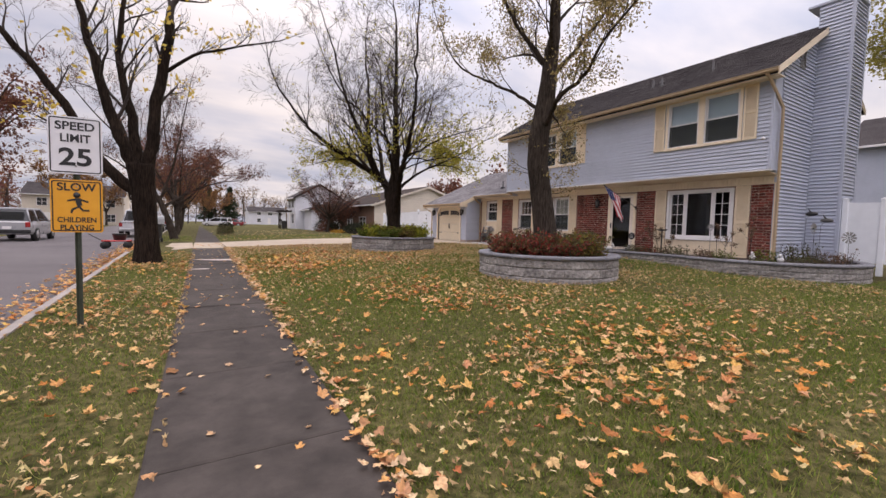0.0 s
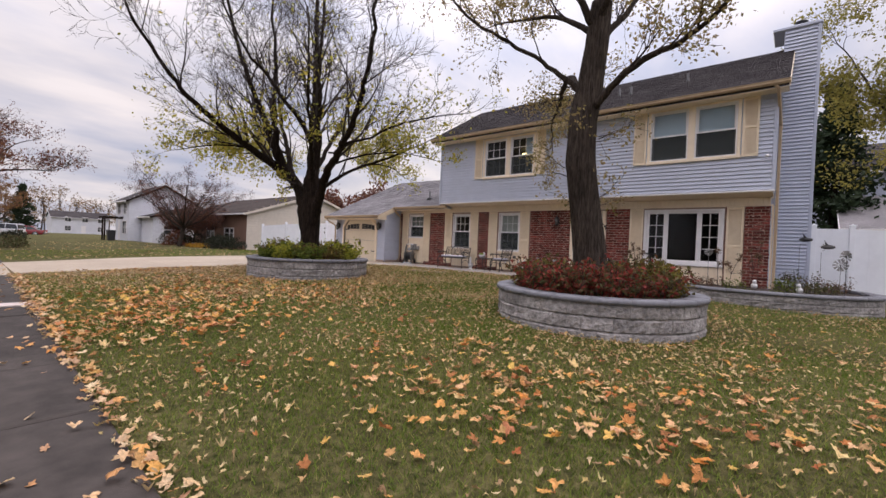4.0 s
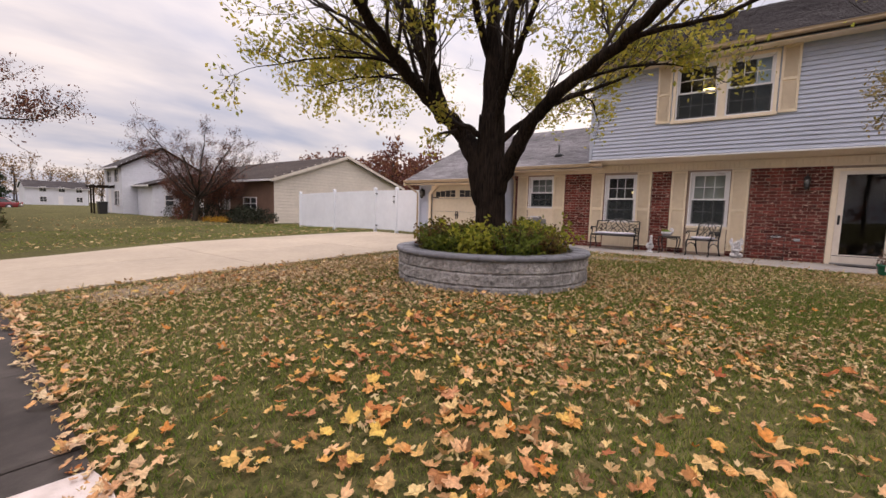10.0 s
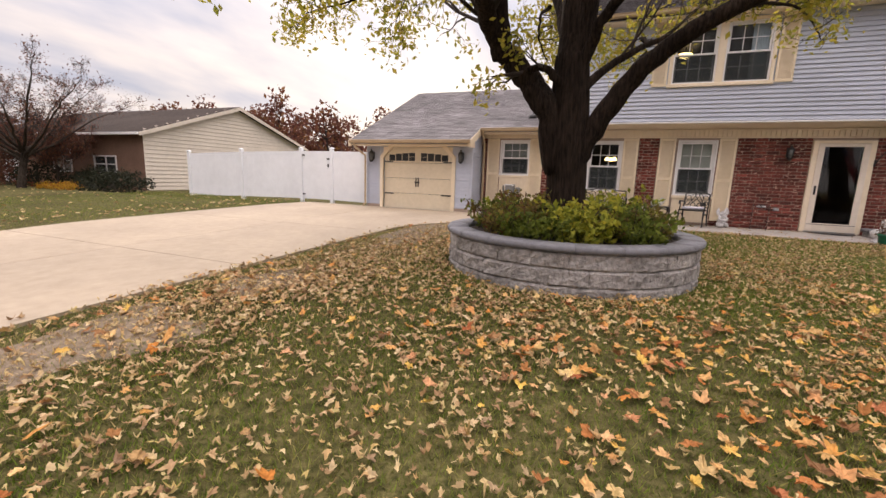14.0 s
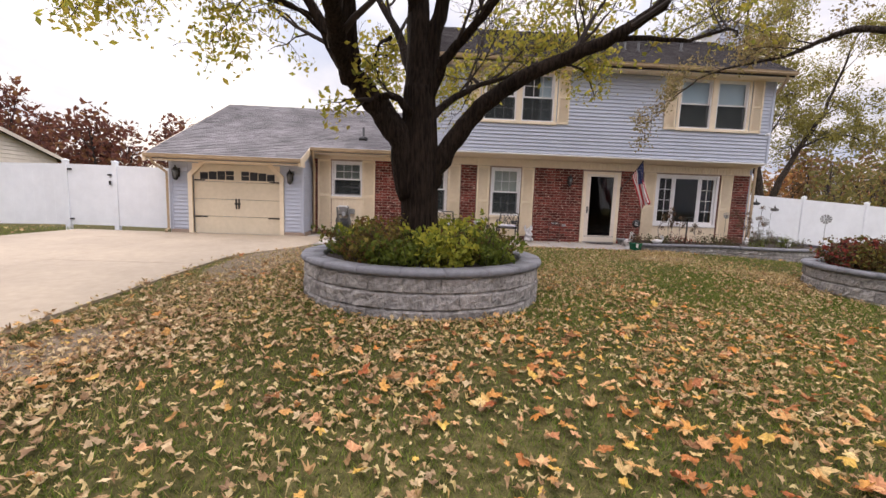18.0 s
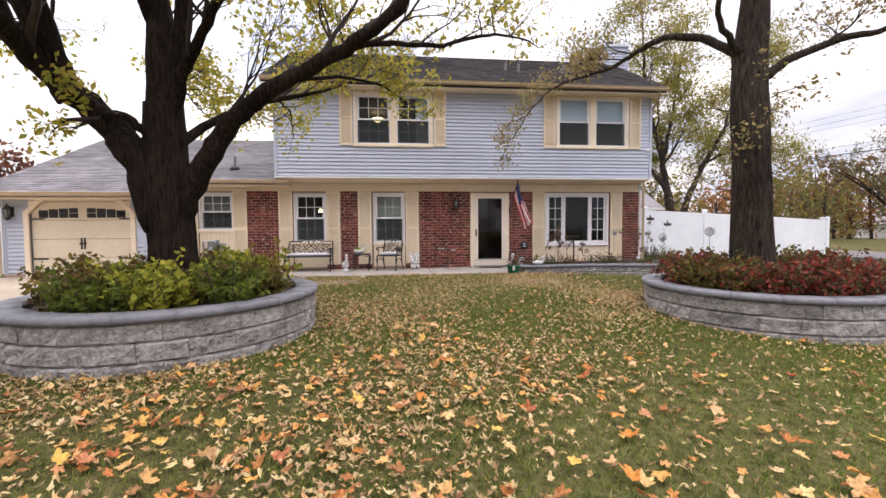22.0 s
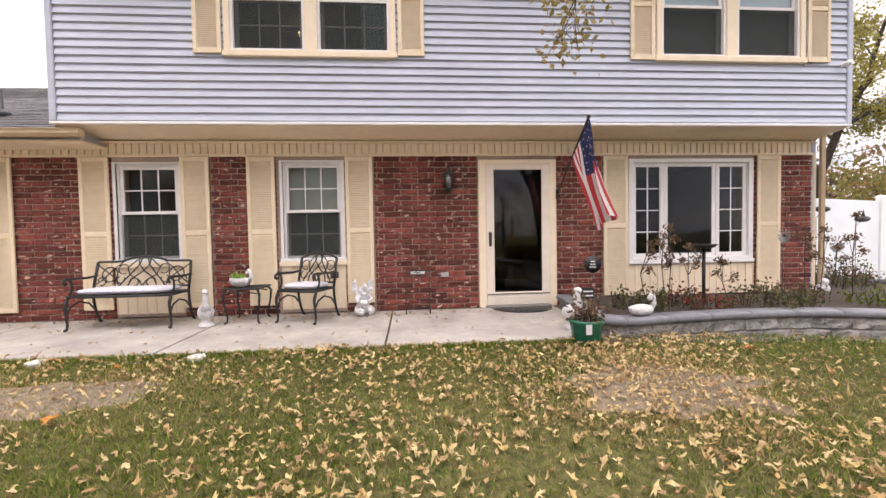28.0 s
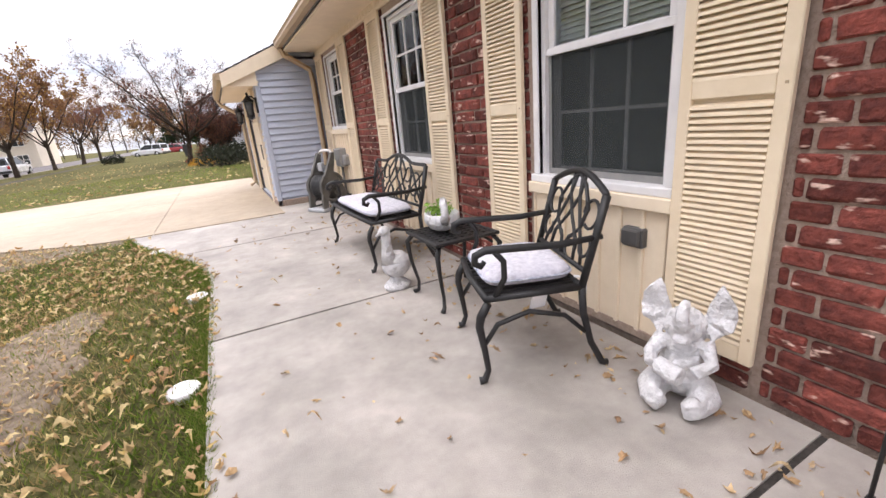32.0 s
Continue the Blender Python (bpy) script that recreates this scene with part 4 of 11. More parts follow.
# wing and garage roof
WZ, WS = 2.66, 0.462
WX = 12.93
WRX = 18.05
WRZ = WZ + (WRX - WX) * WS
s = Shape()
s.prism([(WX, WZ), (WRX, WRZ), (2 * WRX - WX, WZ), (2 * WRX - WX, WZ - 0.12), (WRX, WRZ - 0.14), (WX, WZ - 0.12)], YN - 0.06, 23.5)
s.prism([(13.88, WZ + 0.95 * WS), (WRX, WRZ), (2 * WRX - WX, WZ), (2 * WRX - WX, WZ - 0.12), (WRX, WRZ - 0.14), (13.88, WZ + 0.95 * WS - 0.12)], YU + 0.0, YN - 0.06)
wing_roof = hpart("roof", s, M_SHINGLE, "weathered grey shingle roof over wing and garage")
roof_slope("shingles", WX - 0.03, WZ - 0.012, WRX, WRZ, YN - 0.07, 23.52, 0.135, M_SHINGLE, wing_roof, 0.012)["kind"] = "stuff"
roof_slope("shingles", 13.85, WZ + 0.92 * WS, WRX, WRZ, YU + 0.02, YN - 0.075, 0.135, M_SHINGLE, wing_roof, 0.012)["kind"] = "stuff"
for side, end in ((YN - 0.09, 13.98), (23.5, WRX)):
    rise = (end - WX) * WS
    s = Shape().prism([(WX - 0.02, WZ - 0.20), (WX - 0.02, WZ - 0.008), (end, WZ + rise - 0.004), (end, WZ + rise - 0.24)], side, side + 0.085)
    hpart("bargeboard", s, M_TRIM, "", wing_roof)
s = Shape().box(WX + 0.02, YN - 0.06, WZ - 0.15, 13.45, 23.5, WZ - 0.122).box(13.9, YU - 0.3, 2.95, FX + 0.1, YN - 0.06, 2.975)
hpart("soffit", s, M_TRIM, "", wing_roof)
gutter("gutter", WX - 0.09, WZ + 0.005, YN - 0.08, 23.52)
gutter("gutter", 13.88 - 0.09, WZ + 0.95 * WS, YU - 0.35, YN - 0.1)
s = Shape().lathe([(0.16, 0.0), (0.13, 0.10), (0.05, 0.14), (0.035, 0.15), (0.035, 0.42)], (14.75, 17.93, WZ + (14.75 - WX) * WS - 0.03), 12)
hpart("vent_pipe", s, M_BLACK, "dark roof vent pipe with flashing", wing_roof)

# garage walls, door opening (octagonal top) and door
GX = 13.40
GD = (20.10, 22.54, 0.50, 2.48)
garage_wall = pierced(Shape(), GX + 0.02, GX + 0.2, YN, 23.15, 0.2, 2.62, [GD])
garage = hpart("garage_wall", garage_wall, M_SIDING, "garage front and side of blue siding")
s = Shape().box(GX + 0.2, YN, 0.2, FX + 0.2, YN + 0.12, 2.9).box(GX + 0.2, 23.03, 0.2, 22.0, 23.15, 2.62)
s.prism([(GX + 0.02, 2.5), (FX + 0.2, 2.5), (FX + 0.2, WZ + (FX + 0.2 - WX) * WS - 0.14), (GX + 0.02, WZ + (GX - WX) * WS - 0.12)], YN, YN + 0.12)
s.prism([(GX + 0.2, 2.6), (22.0, 2.6), (WRX, WRZ - 0.16)], 23.03, 23.15)
hpart("side_wall", s, M_SIDING, "", garage)
boards("siding_board", None, YN, 23.15, 0.62, 2.54, [(GD[0] - 0.13, GD[1] + 0.13, 0, 2.6)], 0.107, lambda u, w, z: (GX + 0.02 - w, u, z), garage)
boards("siding_board", None, GX + 0.02, FX + 0.05, 0.62, 2.86, [], 0.107, lambda u, w, z: (u, YN - w, z), garage)
for y in (YN - 0.03, 23.10):
    hpart("corner_post", Shape().box(GX - 0.016, y, 0.5, GX + 0.06, y + 0.075, 2.55, 0.008), M_SIDING, "", garage)
for q in ((GX - 0.02, YN - 0.03, 0.2, GX + 0.1, GD[0] - 0.1, 0.60), (GX - 0.02, GD[1] + 0.1, 0.2, GX + 0.1, 23.16, 0.60), (GX + 0.1, YN - 0.03, 0.2, FX, YN + 0.05, 0.60)):
    hpart("footing", Shape().box(*q, 0.01), M_MORTAR, "", garage)
s = Shape().prism([(WX, WZ - 0.19), (GX + 0.03, WZ - 0.19), (GX + 0.03, WZ + (GX - WX) * WS - 0.10), (WX, WZ - 0.10)], YN - 0.055, YN - 0.004)
hpart("eave_return", s, M_TRIM, "", wing_roof)
# cream door surround with cut upper corners
t0, t1 = GD[0], GD[1]
c = 0.34
inner = [(t0, 0.5), (t0, 2.48 - c), (t0 + c, 2.48), (t1 - c, 2.48), (t1, 2.48 - c), (t1, 0.5)]
e = 0.115
outer = [(t0 - e, 0.5), (t0 - e, 2.48 - c + 0.05), (t0 + c - 0.05, 2.48 + e), (t1 - c + 0.05, 2.48 + e), (t1 + e, 2.48 - c + 0.05), (t1 + e, 0.5)]
s = Shape()
for i in range(5):
    q = [outer[i], outer[i + 1], inner[i + 1], inner[i]]
    s.prism(q, GX - 0.035, GX + 0.06, "x")
for sy, a in ((t0, 1), (t1, -1)):
    s.prism([(sy, 2.48), (sy, 2.48 - c), (sy + a * c, 2.48)], GX + 0.0, GX + 0.07, "x")
garage_door = thing("garage_door", (GX, (t0 + t1) / 2, 0.5), "closed cream carriage-style garage door with arched window rows", "garage door")
GDI = garage_door.matrix_basis.inverted()
part("surround", s.turned(GDI), M_TRIM, garage_door)
M_GDOOR = surface("cream garage door", (0.66, 0.57, 0.42), (0.73, 0.63, 0.48), 9, 0.5, 0.06, 80, 0.06)
for i in range(4):
    z = 0.5 + i * 0.495
    s = Shape().box(GX + 0.075, t0, z + 0.004, GX + 0.12, t1, z + 0.491, 0.008)
    panel = part("panel", s.turned(GDI), M_GDOOR, garage_door)
s = Shape()
for k in range(2):
    y0 = t0 + 0.17 + k * 1.15
    for i in range(4):
        for j in range(2):
            wy = y0 + i * 0.24
            ctr = abs((wy + 0.1) - (t0 + t1) / 2) / 1.2
            zt = 2.30 - 0.10 * ctr * ctr * (1 if j else 0) - (0 if j else 0.135)
            part("window_light", Shape().box(GX + 0.066, wy, zt - 0.12, GX + 0.078, wy + 0.215, zt).turned(GDI), M_BLACK, garage_door, "dark window light")
for y0, y1, z in ((t0 + 0.02, t0 + 0.32, 2.0), (t1 - 0.32, t1 - 0.02, 2.0), (t0 + 0.02, t0 + 0.36, 0.96), (t1 - 0.36, t1 - 0.02, 0.96)):
    part("strap_hinge", Shape().box(GX + 0.060, y0, z, GX + 0.074, y1, z + 0.035).turned(GDI), M_IRON, garage_door)
for y in ((t0 + t1) / 2 - 0.055, (t0 + t1) / 2 + 0.025):
    s = Shape().box(GX + 0.052, y, 1.22, GX + 0.074, y + 0.035, 1.52, 0.005).box(GX + 0.05, y - 0.03, 1.35, GX + 0.062, y + 0.065, 1.39)
    part("handle", s.turned(GDI), M_IRON, garage_door)

# fascia above the brick, sloped soffit of the overhang
s = Shape().box(FX + 0.05, YS, 2.84, FX + 0.10, YN, 3.10)
soffit_board = Shape().prism([(UX + 0.01, OVER - 0.045), (FX + 0.10, 3.07), (FX + 0.10, 3.12), (UX + 0.01, OVER - 0.036)], YS + 0.01, YU)
frieze = hpart("frieze_board", s, M_TRIM, "cream grooved frieze board over the brick")
hpart("overhang_soffit", soffit_board, M_TRIM, "", frieze)
hpart("moulding", Shape().box(FX - 0.02, YS, 3.04, FX + 0.06, YN, 3.066, 0.006), M_TRIM, "", frieze)
hpart("moulding", Shape().box(FX - 0.01, YS, 2.84, FX + 0.06, YN, 2.875, 0.006), M_TRIM, "", frieze)
tooth = Shape().box(-0.035, -0.044, -0.085, 0.0, 0.044, 0.085, 0.005).mesh("frieze_slat", M_TRIM)
y = YS + 0.06
while y < YN - 0.05:
    part("frieze_slat", tooth, M_TRIM, frieze, at=HOUSE_AT @ pose(FX + 0.05, y, 2.958))
    y += 0.106
# wall face outside brick: cream corner board at the south end
hpart("corner_board", Shape().box(FX - 0.012, YS - 0.02, 0.45, FX + 0.1, YS + 0.03, 2.84, 0.006), M_TRIM)


def sash(parent, x, y0, y1, z0, z1, rows, cols, pane_material, bar=0.045, name="sash", frame_material=None):
    """A sash of stiles and rails with muntins and one pane, facing -x; given in the parent's places."""
    fm = frame_material or M_WHITE
    s = Shape()
    s.box(x, y0, z0, x + 0.035, y0 + bar, z1, 0.004).box(x, y1 - bar, z0, x + 0.035, y1, z1, 0.004)
    s.box(x, y0 + bar, z0, x + 0.035, y1 - bar, z0 + bar, 0.004).box(x, y0 + bar, z1 - bar, x + 0.035, y1 - bar, z1, 0.004)
    made = part(name, s, fm, parent)
    iy0, iy1, iz0, iz1 = y0 + bar, y1 - bar, z0 + bar, z1 - bar
    for i in range(1, cols):
        yy = iy0 + (iy1 - iy0) * i / cols
        part("muntin", Shape().box(x + 0.012, yy - 0.009, iz0, x + 0.026, yy + 0.009, iz1), fm, made)
    for j in range(1, rows):
        zz = iz0 + (iz1 - iz0) * j / rows
        part("muntin", Shape().box(x + 0.013, iy0, zz - 0.009, x + 0.025, iy1, zz + 0.009), fm, made)
    p = part("pane", Shape().box(x + 0.017, iy0, iz0, x + 0.021, iy1, iz1), pane_material, made)
    p.visible_shadow = False
    return made


def blind(parent, x, y0, y1, z0, z1, material, step=0.029):
    s = Shape()
    z = z0
    while z < z1:
        s.add([(x, y0, z), (x, y1, z), (x + 0.018, y1, z + step * 0.97), (x + 0.018, y0, z + step * 0.97), (x, y0, z - 0.003), (x, y1, z - 0.003), (x + 0.018, y1, z + step * 0.97 - 0.003), (x + 0.018, y0, z + step * 0.97 - 0.003)],
              [(0, 1, 2, 3), (7, 6, 5, 4), (0, 4, 5, 1), (3, 2, 6, 7)])
        z += step
    return part("blind", s, material, parent, "slatted window blind")


def double_hung(name, x, y0, y1, z0, z1, label, casing=0.05, sill_drop=0.0, back=None, upper_back=None):
    """A double-hung window of six over six panes in the opening, with casing and sill."""
    w = thing(name, (x, (y0 + y1) / 2, z0), label, "window")
    dy, h = (y1 - y0) / 2, z1 - z0
    s = Shape()
    s.box(-0.015, -dy - casing, 0, 0.06, -dy, h, 0.004).box(-0.015, dy, 0, 0.06, dy + casing, h, 0.004)
    s.box(-0.015, -dy - casing, h, 0.06, dy + casing, h + casing * 0.6, 0.004)
    part("window_frame", s, M_WHITE, w)
    s = Shape().box(0.02, -dy, 0, 0.16, -dy + 0.03, h).box(0.02, dy - 0.03, 0, 0.16, dy, h).box(0.02, -dy + 0.03, h - 0.03, 0.16, dy - 0.03, h)
    part("jamb", s, M_WHITE, w)
    part("window_sill", Shape().box(-0.035, -dy - casing - 0.01, -0.045, 0.16, dy + casing + 0.01, 0.0, 0.006), M_WHITE, w)
    part("sill_board", Shape().box(-0.050, -dy - casing - 0.02, -0.115, 0.0, dy + casing + 0.02, -0.046, 0.006), M_TRIM, w, "cream sill board")
    a, b = dy - 0.03, h - 0.03
    mid = b * 0.5
    sash(w, 0.045, -a, a, mid - 0.02, b, 2, 3, M_GLASS)
    sash(w, 0.085, -a, a, 0.0, mid + 0.02, 2, 3, M_GLASS)
    part("screen_bar", Shape().box(0.03, -a, mid - 0.022, 0.045, a, mid + 0.016, 0.003), M_WHITE, w)
    sc = part("insect_screen", Shape().box(0.050, -a, 0.0, 0.052, a, mid - 0.02), M_SCREEN, w, "dark insect screen over the lower sash")
    sc.visible_shadow = False
    s = Shape().box(0.046, -a, 0.0, 0.058, -a + 0.022, mid - 0.02).box(0.046, a - 0.022, 0.0, 0.058, a, mid - 0.02).box(0.046, -a + 0.022, 0.0, 0.058, a - 0.022, 0.035)
    part("screen_frame", s, M_GREY, w)
    if back is not None:
        blind(w, 0.16, -a, a, 0.02, mid, back)
    if upper_back is not None:
        blind(w, 0.13, -a, a, mid, b, upper_back)
    return w


W = WIN["wing"]
double_hung("window_1", FX + 0.02, *W, "small white double-hung window with dark blinds", 0.045, back=M_BLIND, upper_back=M_BLIND)
W = WIN["hall"]
double_hung("window_2", FX + 0.02, *W, "white double-hung window, a warm lamp glowing inside", 0.045, back=M_BLIND)
W = WIN["den"]
double_hung("window_3", FX + 0.02, *W, "white double-hung window with pale blind above and dark blind below", 0.045, back=M_BLIND, upper_back=M_BLIND_PALE)

# casement front window: picture pane between two side lights
y0, y1, z0, z1 = WIN["front"]
w = thing("window_4", (FX + 0.02, (y0 + y1) / 2, z0), "wide white front window, plain pane between two barred casements", "window")
dy, h = (y1 - y0) / 2, z1 - z0
s = Shape().box(-0.03, -dy - 0.05, -0.02, 0.1, -dy + 0.03, h + 0.03, 0.005).box(-0.03, dy - 0.03, -0.02, 0.1, dy + 0.05, h + 0.03, 0.005)
s.box(-0.03, -dy + 0.03, h - 0.03, 0.1, dy - 0.03, h + 0.03, 0.005).box(-0.05, -dy - 0.06, -0.07, 0.1, dy + 0.06, -0.02, 0.006).box(-0.03, -dy + 0.03, -0.02, 0.1, dy - 0.03, 0.03, 0.005)
part("window_frame", s, M_WHITE, w)
for a, b, rows, cols in ((-dy + 0.03, -dy + 0.56, 4, 2), (dy - 0.56, dy - 0.03, 4, 2)):
    sash(w, 0.02, a, b, 0.03, h - 0.03, rows, cols, M_GLASS, 0.065)
sash(w, 0.02, -dy + 0.565, dy - 0.565, 0.03, h - 0.03, 1, 1, M_GLASS, 0.06)

# twin windows upstairs
def twin(name, y0, y1, z0, z1, label, muntins, shade):
    w = thing(name, (UX + 0.02, (y0 + y1) / 2, z0), label, "window")
    dy, h = (y1 - y0) / 2, z1 - z0
    s = Shape()
    for a, b in ((-dy - 0.08, -dy), (dy, dy + 0.08), (-0.085, 0.085)):
        s.box(-0.045, a, 0.0, 0.05, b, h, 0.005)
    s.box(-0.045, -dy - 0.08, h, 0.05, dy + 0.08, h + 0.075, 0.005)
    part("window_frame", s, M_TRIM, w, "cream casing")
    part("window_sill", Shape().box(-0.06, -dy - 0.10, -0.085, 0.1, dy + 0.10, 0.0, 0.008), M_TRIM, w)
    for side in (-1, 1):
        a, b = (side * 0.085, side * dy) if side > 0 else (side * dy, side * 0.085)
        s = Shape().box(-0.02, a, 0, 0.1, a + 0.035, h).box(-0.02, b - 0.035, 0, 0.1, b, h).box(-0.02, a + 0.035, h - 0.035, 0.1, b - 0.035, h).box(-0.02, a + 0.035, 0, 0.1, b - 0.035, 0.03)
        part("jamb", s, M_WHITE, w)
        a, b = a + 0.035, b - 0.035
        mid = h * 0.5
        r, c = (2, 3) if muntins else (1, 1)
        sash(w, 0.02, a, b, mid - 0.02, h - 0.035, r, c, M_GLASS)
        sash(w, 0.06, a, b, 0.03, mid + 0.02, r, c, M_GLASS)
        sc = part("insect_screen", Shape().box(0.030, a, 0.03, 0.032, b, mid - 0.02), M_SCREEN, w, "dark insect screen over the lower sash")
        sc.visible_shadow = False
        if shade == "shade":
            # the shade's bright blue imitates the sky's reflection on the upper glass
            part("roller_shade", Shape().box(0.10, a, mid - 0.04, 0.105, b, h), M_CURTAIN, w, "half-drawn pale shade, reflected sky blue put into its colour")
            part("curtain", Shape().box(0.17, a, 0.0, 0.175, b, mid), M_BLIND, w, "grey lower curtain")
        elif side < 0:
            s = Shape()
            for k in range(14):
                yy = a + (b - a) * 0.42 * k / 14
                s.tube([(0.17, yy, 0.0), (0.17 + 0.012 * (k % 2), yy, h * 0.5), (0.17, yy, h)], 0.020, 6)
            part("curtain", s, M_CURTAIN, w, "pale gathered curtain")
    return w


twin("window_5", *UP_N, "twin double-hung window upstairs, dark room and a lit ceiling lamp", True, "curtain")
twin("window_6", *UP_S, "twin double-hung window upstairs with half-drawn pale shades", False, "shade")
# lamps inside
lamp = thing("ceiling_lamp", (16.2, 13.75, 5.35), "round lit ceiling lamp in the upper room", "lamp")
part("shade", Shape().lathe([(0.02, -0.02), (0.14, 0.03), (0.19, 0.10), (0.19, 0.12)], (0, 0, 0), 16), M_LAMP, lamp)
part("stem", Shape().lathe([(0.02, 0.12), (0.02, 0.33)], (0, 0, 0), 8), M_IRON, lamp)
lamp = thing("ceiling_lamp", (15.9, 15.55, 2.30), "small chandelier with warm glass shades", "lamp")
for k in range(3):
    part("shade", Shape().lathe([(0.03, 0.08), (0.05, 0.05), (0.075, -0.02), (0.07, -0.03)], (0.13 * math.cos(k * 2.1), 0.13 * math.sin(k * 2.1), 0), 10), M_LAMP, lamp)
part("stem", Shape().lathe([(0.012, 0.06), (0.012, 0.68)], (0, 0, 0), 8).box(-0.14, -0.012, 0.07, 0.14, 0.012, 0.09).box(-0.012, -0.14, 0.072, 0.012, 0.14, 0.088), M_IRON, lamp)

# panels of cream boards under the lower windows
for k, (a, b, top) in enumerate(((17.88, 18.84, 1.69), (15.24, 16.18, 1.31), (12.90, 13.84, 1.28), (6.36, 8.48, 1.11))):
    base = hpart("apron_panel", Shape().box(FX + 0.008, a, 0.56, FX + 0.10, b, top), M_TRIM, "cream vertical boards under the window")
    n = int((b - a) / 0.118)
    for i in range(n + 1):
        yy = a + (b - a) * i / n
        hpart("batten", Shape().box(FX - 0.010, max(a, yy - 0.012), 0.56, FX + 0.010, min(b, yy + 0.012), top, 0.004), M_TRIM, "", base)
    hpart("ledge", Shape().box(FX + 0.0, a, 0.52, FX + 0.06, b, 0.565), M_MORTAR, "", base)


# shutters
def shutter(width, z0, z1, y, x, slat_gap, first=None, face=0):
    if first is not None:
        return copy_thing(first, pose(x, y, z0))
    sh = thing("shutter", (x, y, z0), "cream louvred window shutter screwed beside the window", "shutter", "cream louvred shutters")
    h, d, st = z1 - z0, width / 2, 0.052
    for a, b in ((-d, -d + st), (d - st, d)):
        part("stile", Shape().box(-0.03, a, 0, 0.0, b, h, 0.004), M_SHUTTER, sh)
    for a, b in ((0, 0.075), (h * 0.5 - 0.035, h * 0.5 + 0.035), (h - 0.065, h)):
        part("rail", Shape().box(-0.028, -d + st, a, -0.002, d - st, b, 0.004), M_SHUTTER, sh)
    part("back", Shape().box(-0.004, -d + st, 0.075, -0.001, d - st, h - 0.065), M_SHUTTER, sh)
    z = 0.078
    e = d - st
    sl = Shape().add([(-0.006, -e, 0.0235), (-0.006, e, 0.0235), (-0.026, e, 0.012), (-0.026, -e, 0.012), (-0.029, -e, 0.0), (-0.029, e, 0.0), (-0.006, e, 0.012), (-0.006, -e, 0.012)],
                     [(0, 3, 2, 1), (3, 4, 5, 2), (4, 7, 6, 5), (0, 7, 4, 3), (1, 2, 5, 6)]).mesh("slat", M_SHUTTER)
    while z < h - 0.09:
        if not h * 0.5 - 0.06 < z < h * 0.5 + 0.03:
            part("slat", sl, M_SHUTTER, sh, at=pose(0, 0, z))
        z += slat_gap
    for a, b in ((-d + 0.02, 0.12), (d - 0.02, h - 0.12), (d - 0.02, 0.12), (-d + 0.02, h * 0.5)):
        part("screw", Shape().box(-0.033, a - 0.005, b - 0.005, -0.029, a + 0.005, b + 0.005), M_GUTTER, sh)
    return sh


low = shutter(0.40, 0.64, 2.83, 14.10, FX - 0.008, 0.0262)
for y in (12.675, 15.03, 16.41, 17.70, 19.06, 8.69, 6.12):
    shutter(0.40, 0.64, 2.83, y, FX - 0.008, 0.0262, low)
up = shutter(0.36, 4.10, 5.67, 14.55, UX - 0.005, 0.0262)
for y in (11.86, 8.55, 5.83):
    shutter(0.36, 4.10, 5.67, y, UX - 0.005, 0.0262, up)

# storm door
y0, y1, z0, z1 = DOOR
door = thing("door_1", (FX + 0.02, (y0 + y1) / 2, z0), "closed cream storm door with one full dark glass pane", "door")
dy, h = (y1 - y0) / 2, z1 - z0
s = Shape().box(-0.045, -dy - 0.01, 0.0, 0.12, -dy + 0.10, h, 0.006).box(-0.045, dy - 0.10, 0.0, 0.12, dy + 0.01, h, 0.006).box(-0.045, -dy + 0.10, h - 0.07, 0.12, dy - 0.10, h, 0.006)
part("door_frame", s, M_TRIM, door)
part("threshold", Shape().box(-0.06, -dy + 0.08, 0.0, 0.14, dy - 0.08, 0.035, 0.006), M_GREY, door)
M_DOORPAINT = surface("cream storm door paint", (0.72, 0.63, 0.53), (0.79, 0.70, 0.60), 9, 0.4, 0.04, 80, 0.05)
a, b = -dy + 0.10, dy - 0.10
s = Shape().box(-0.055, a, 0.04, -0.015, a + 0.125, h - 0.075, 0.006).box(-0.055, b - 0.125, 0.04, -0.015, b, h - 0.075, 0.006).box(-0.054, a + 0.125, 0.04, -0.016, b - 0.125, 0.24, 0.006).box(-0.054, a + 0.125, h - 0.155, -0.016, b - 0.125, h - 0.075, 0.006)
leaf = part("door_leaf", s, M_DOORPAINT, door)
p = part("pane", Shape().box(-0.036, a + 0.125, 0.24, -0.032, b - 0.125, h - 0.155), M_STORM, leaf, "full-height dark glass")
p.visible_shadow = False
part("bottom_sweep", Shape().box(-0.06, a + 0.01, 0.205, -0.05, b - 0.01, 0.217), M_IRON, leaf)
part("door_handle", Shape().tube([(-0.055, b - 0.062, 0.98), (-0.095, b - 0.062, 1.0), (-0.095, b - 0.062, 1.12), (-0.055, b - 0.062, 1.14)], 0.009, 8).box(-0.062, b - 0.085, 0.95, -0.054, b - 0.04, 1.17, 0.004), M_IRON, leaf)
# takes the rooms' dark colour, with indoor shade painted in
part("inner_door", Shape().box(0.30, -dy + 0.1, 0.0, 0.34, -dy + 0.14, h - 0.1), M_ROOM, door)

# downspouts
def downspout(points, label="tan metal downspout"):
    s = Shape()
    s.tube(points, 0.042, 4, 1.0, smooth=False)
    return hpart("downspout", s, M_GUTTER, label)


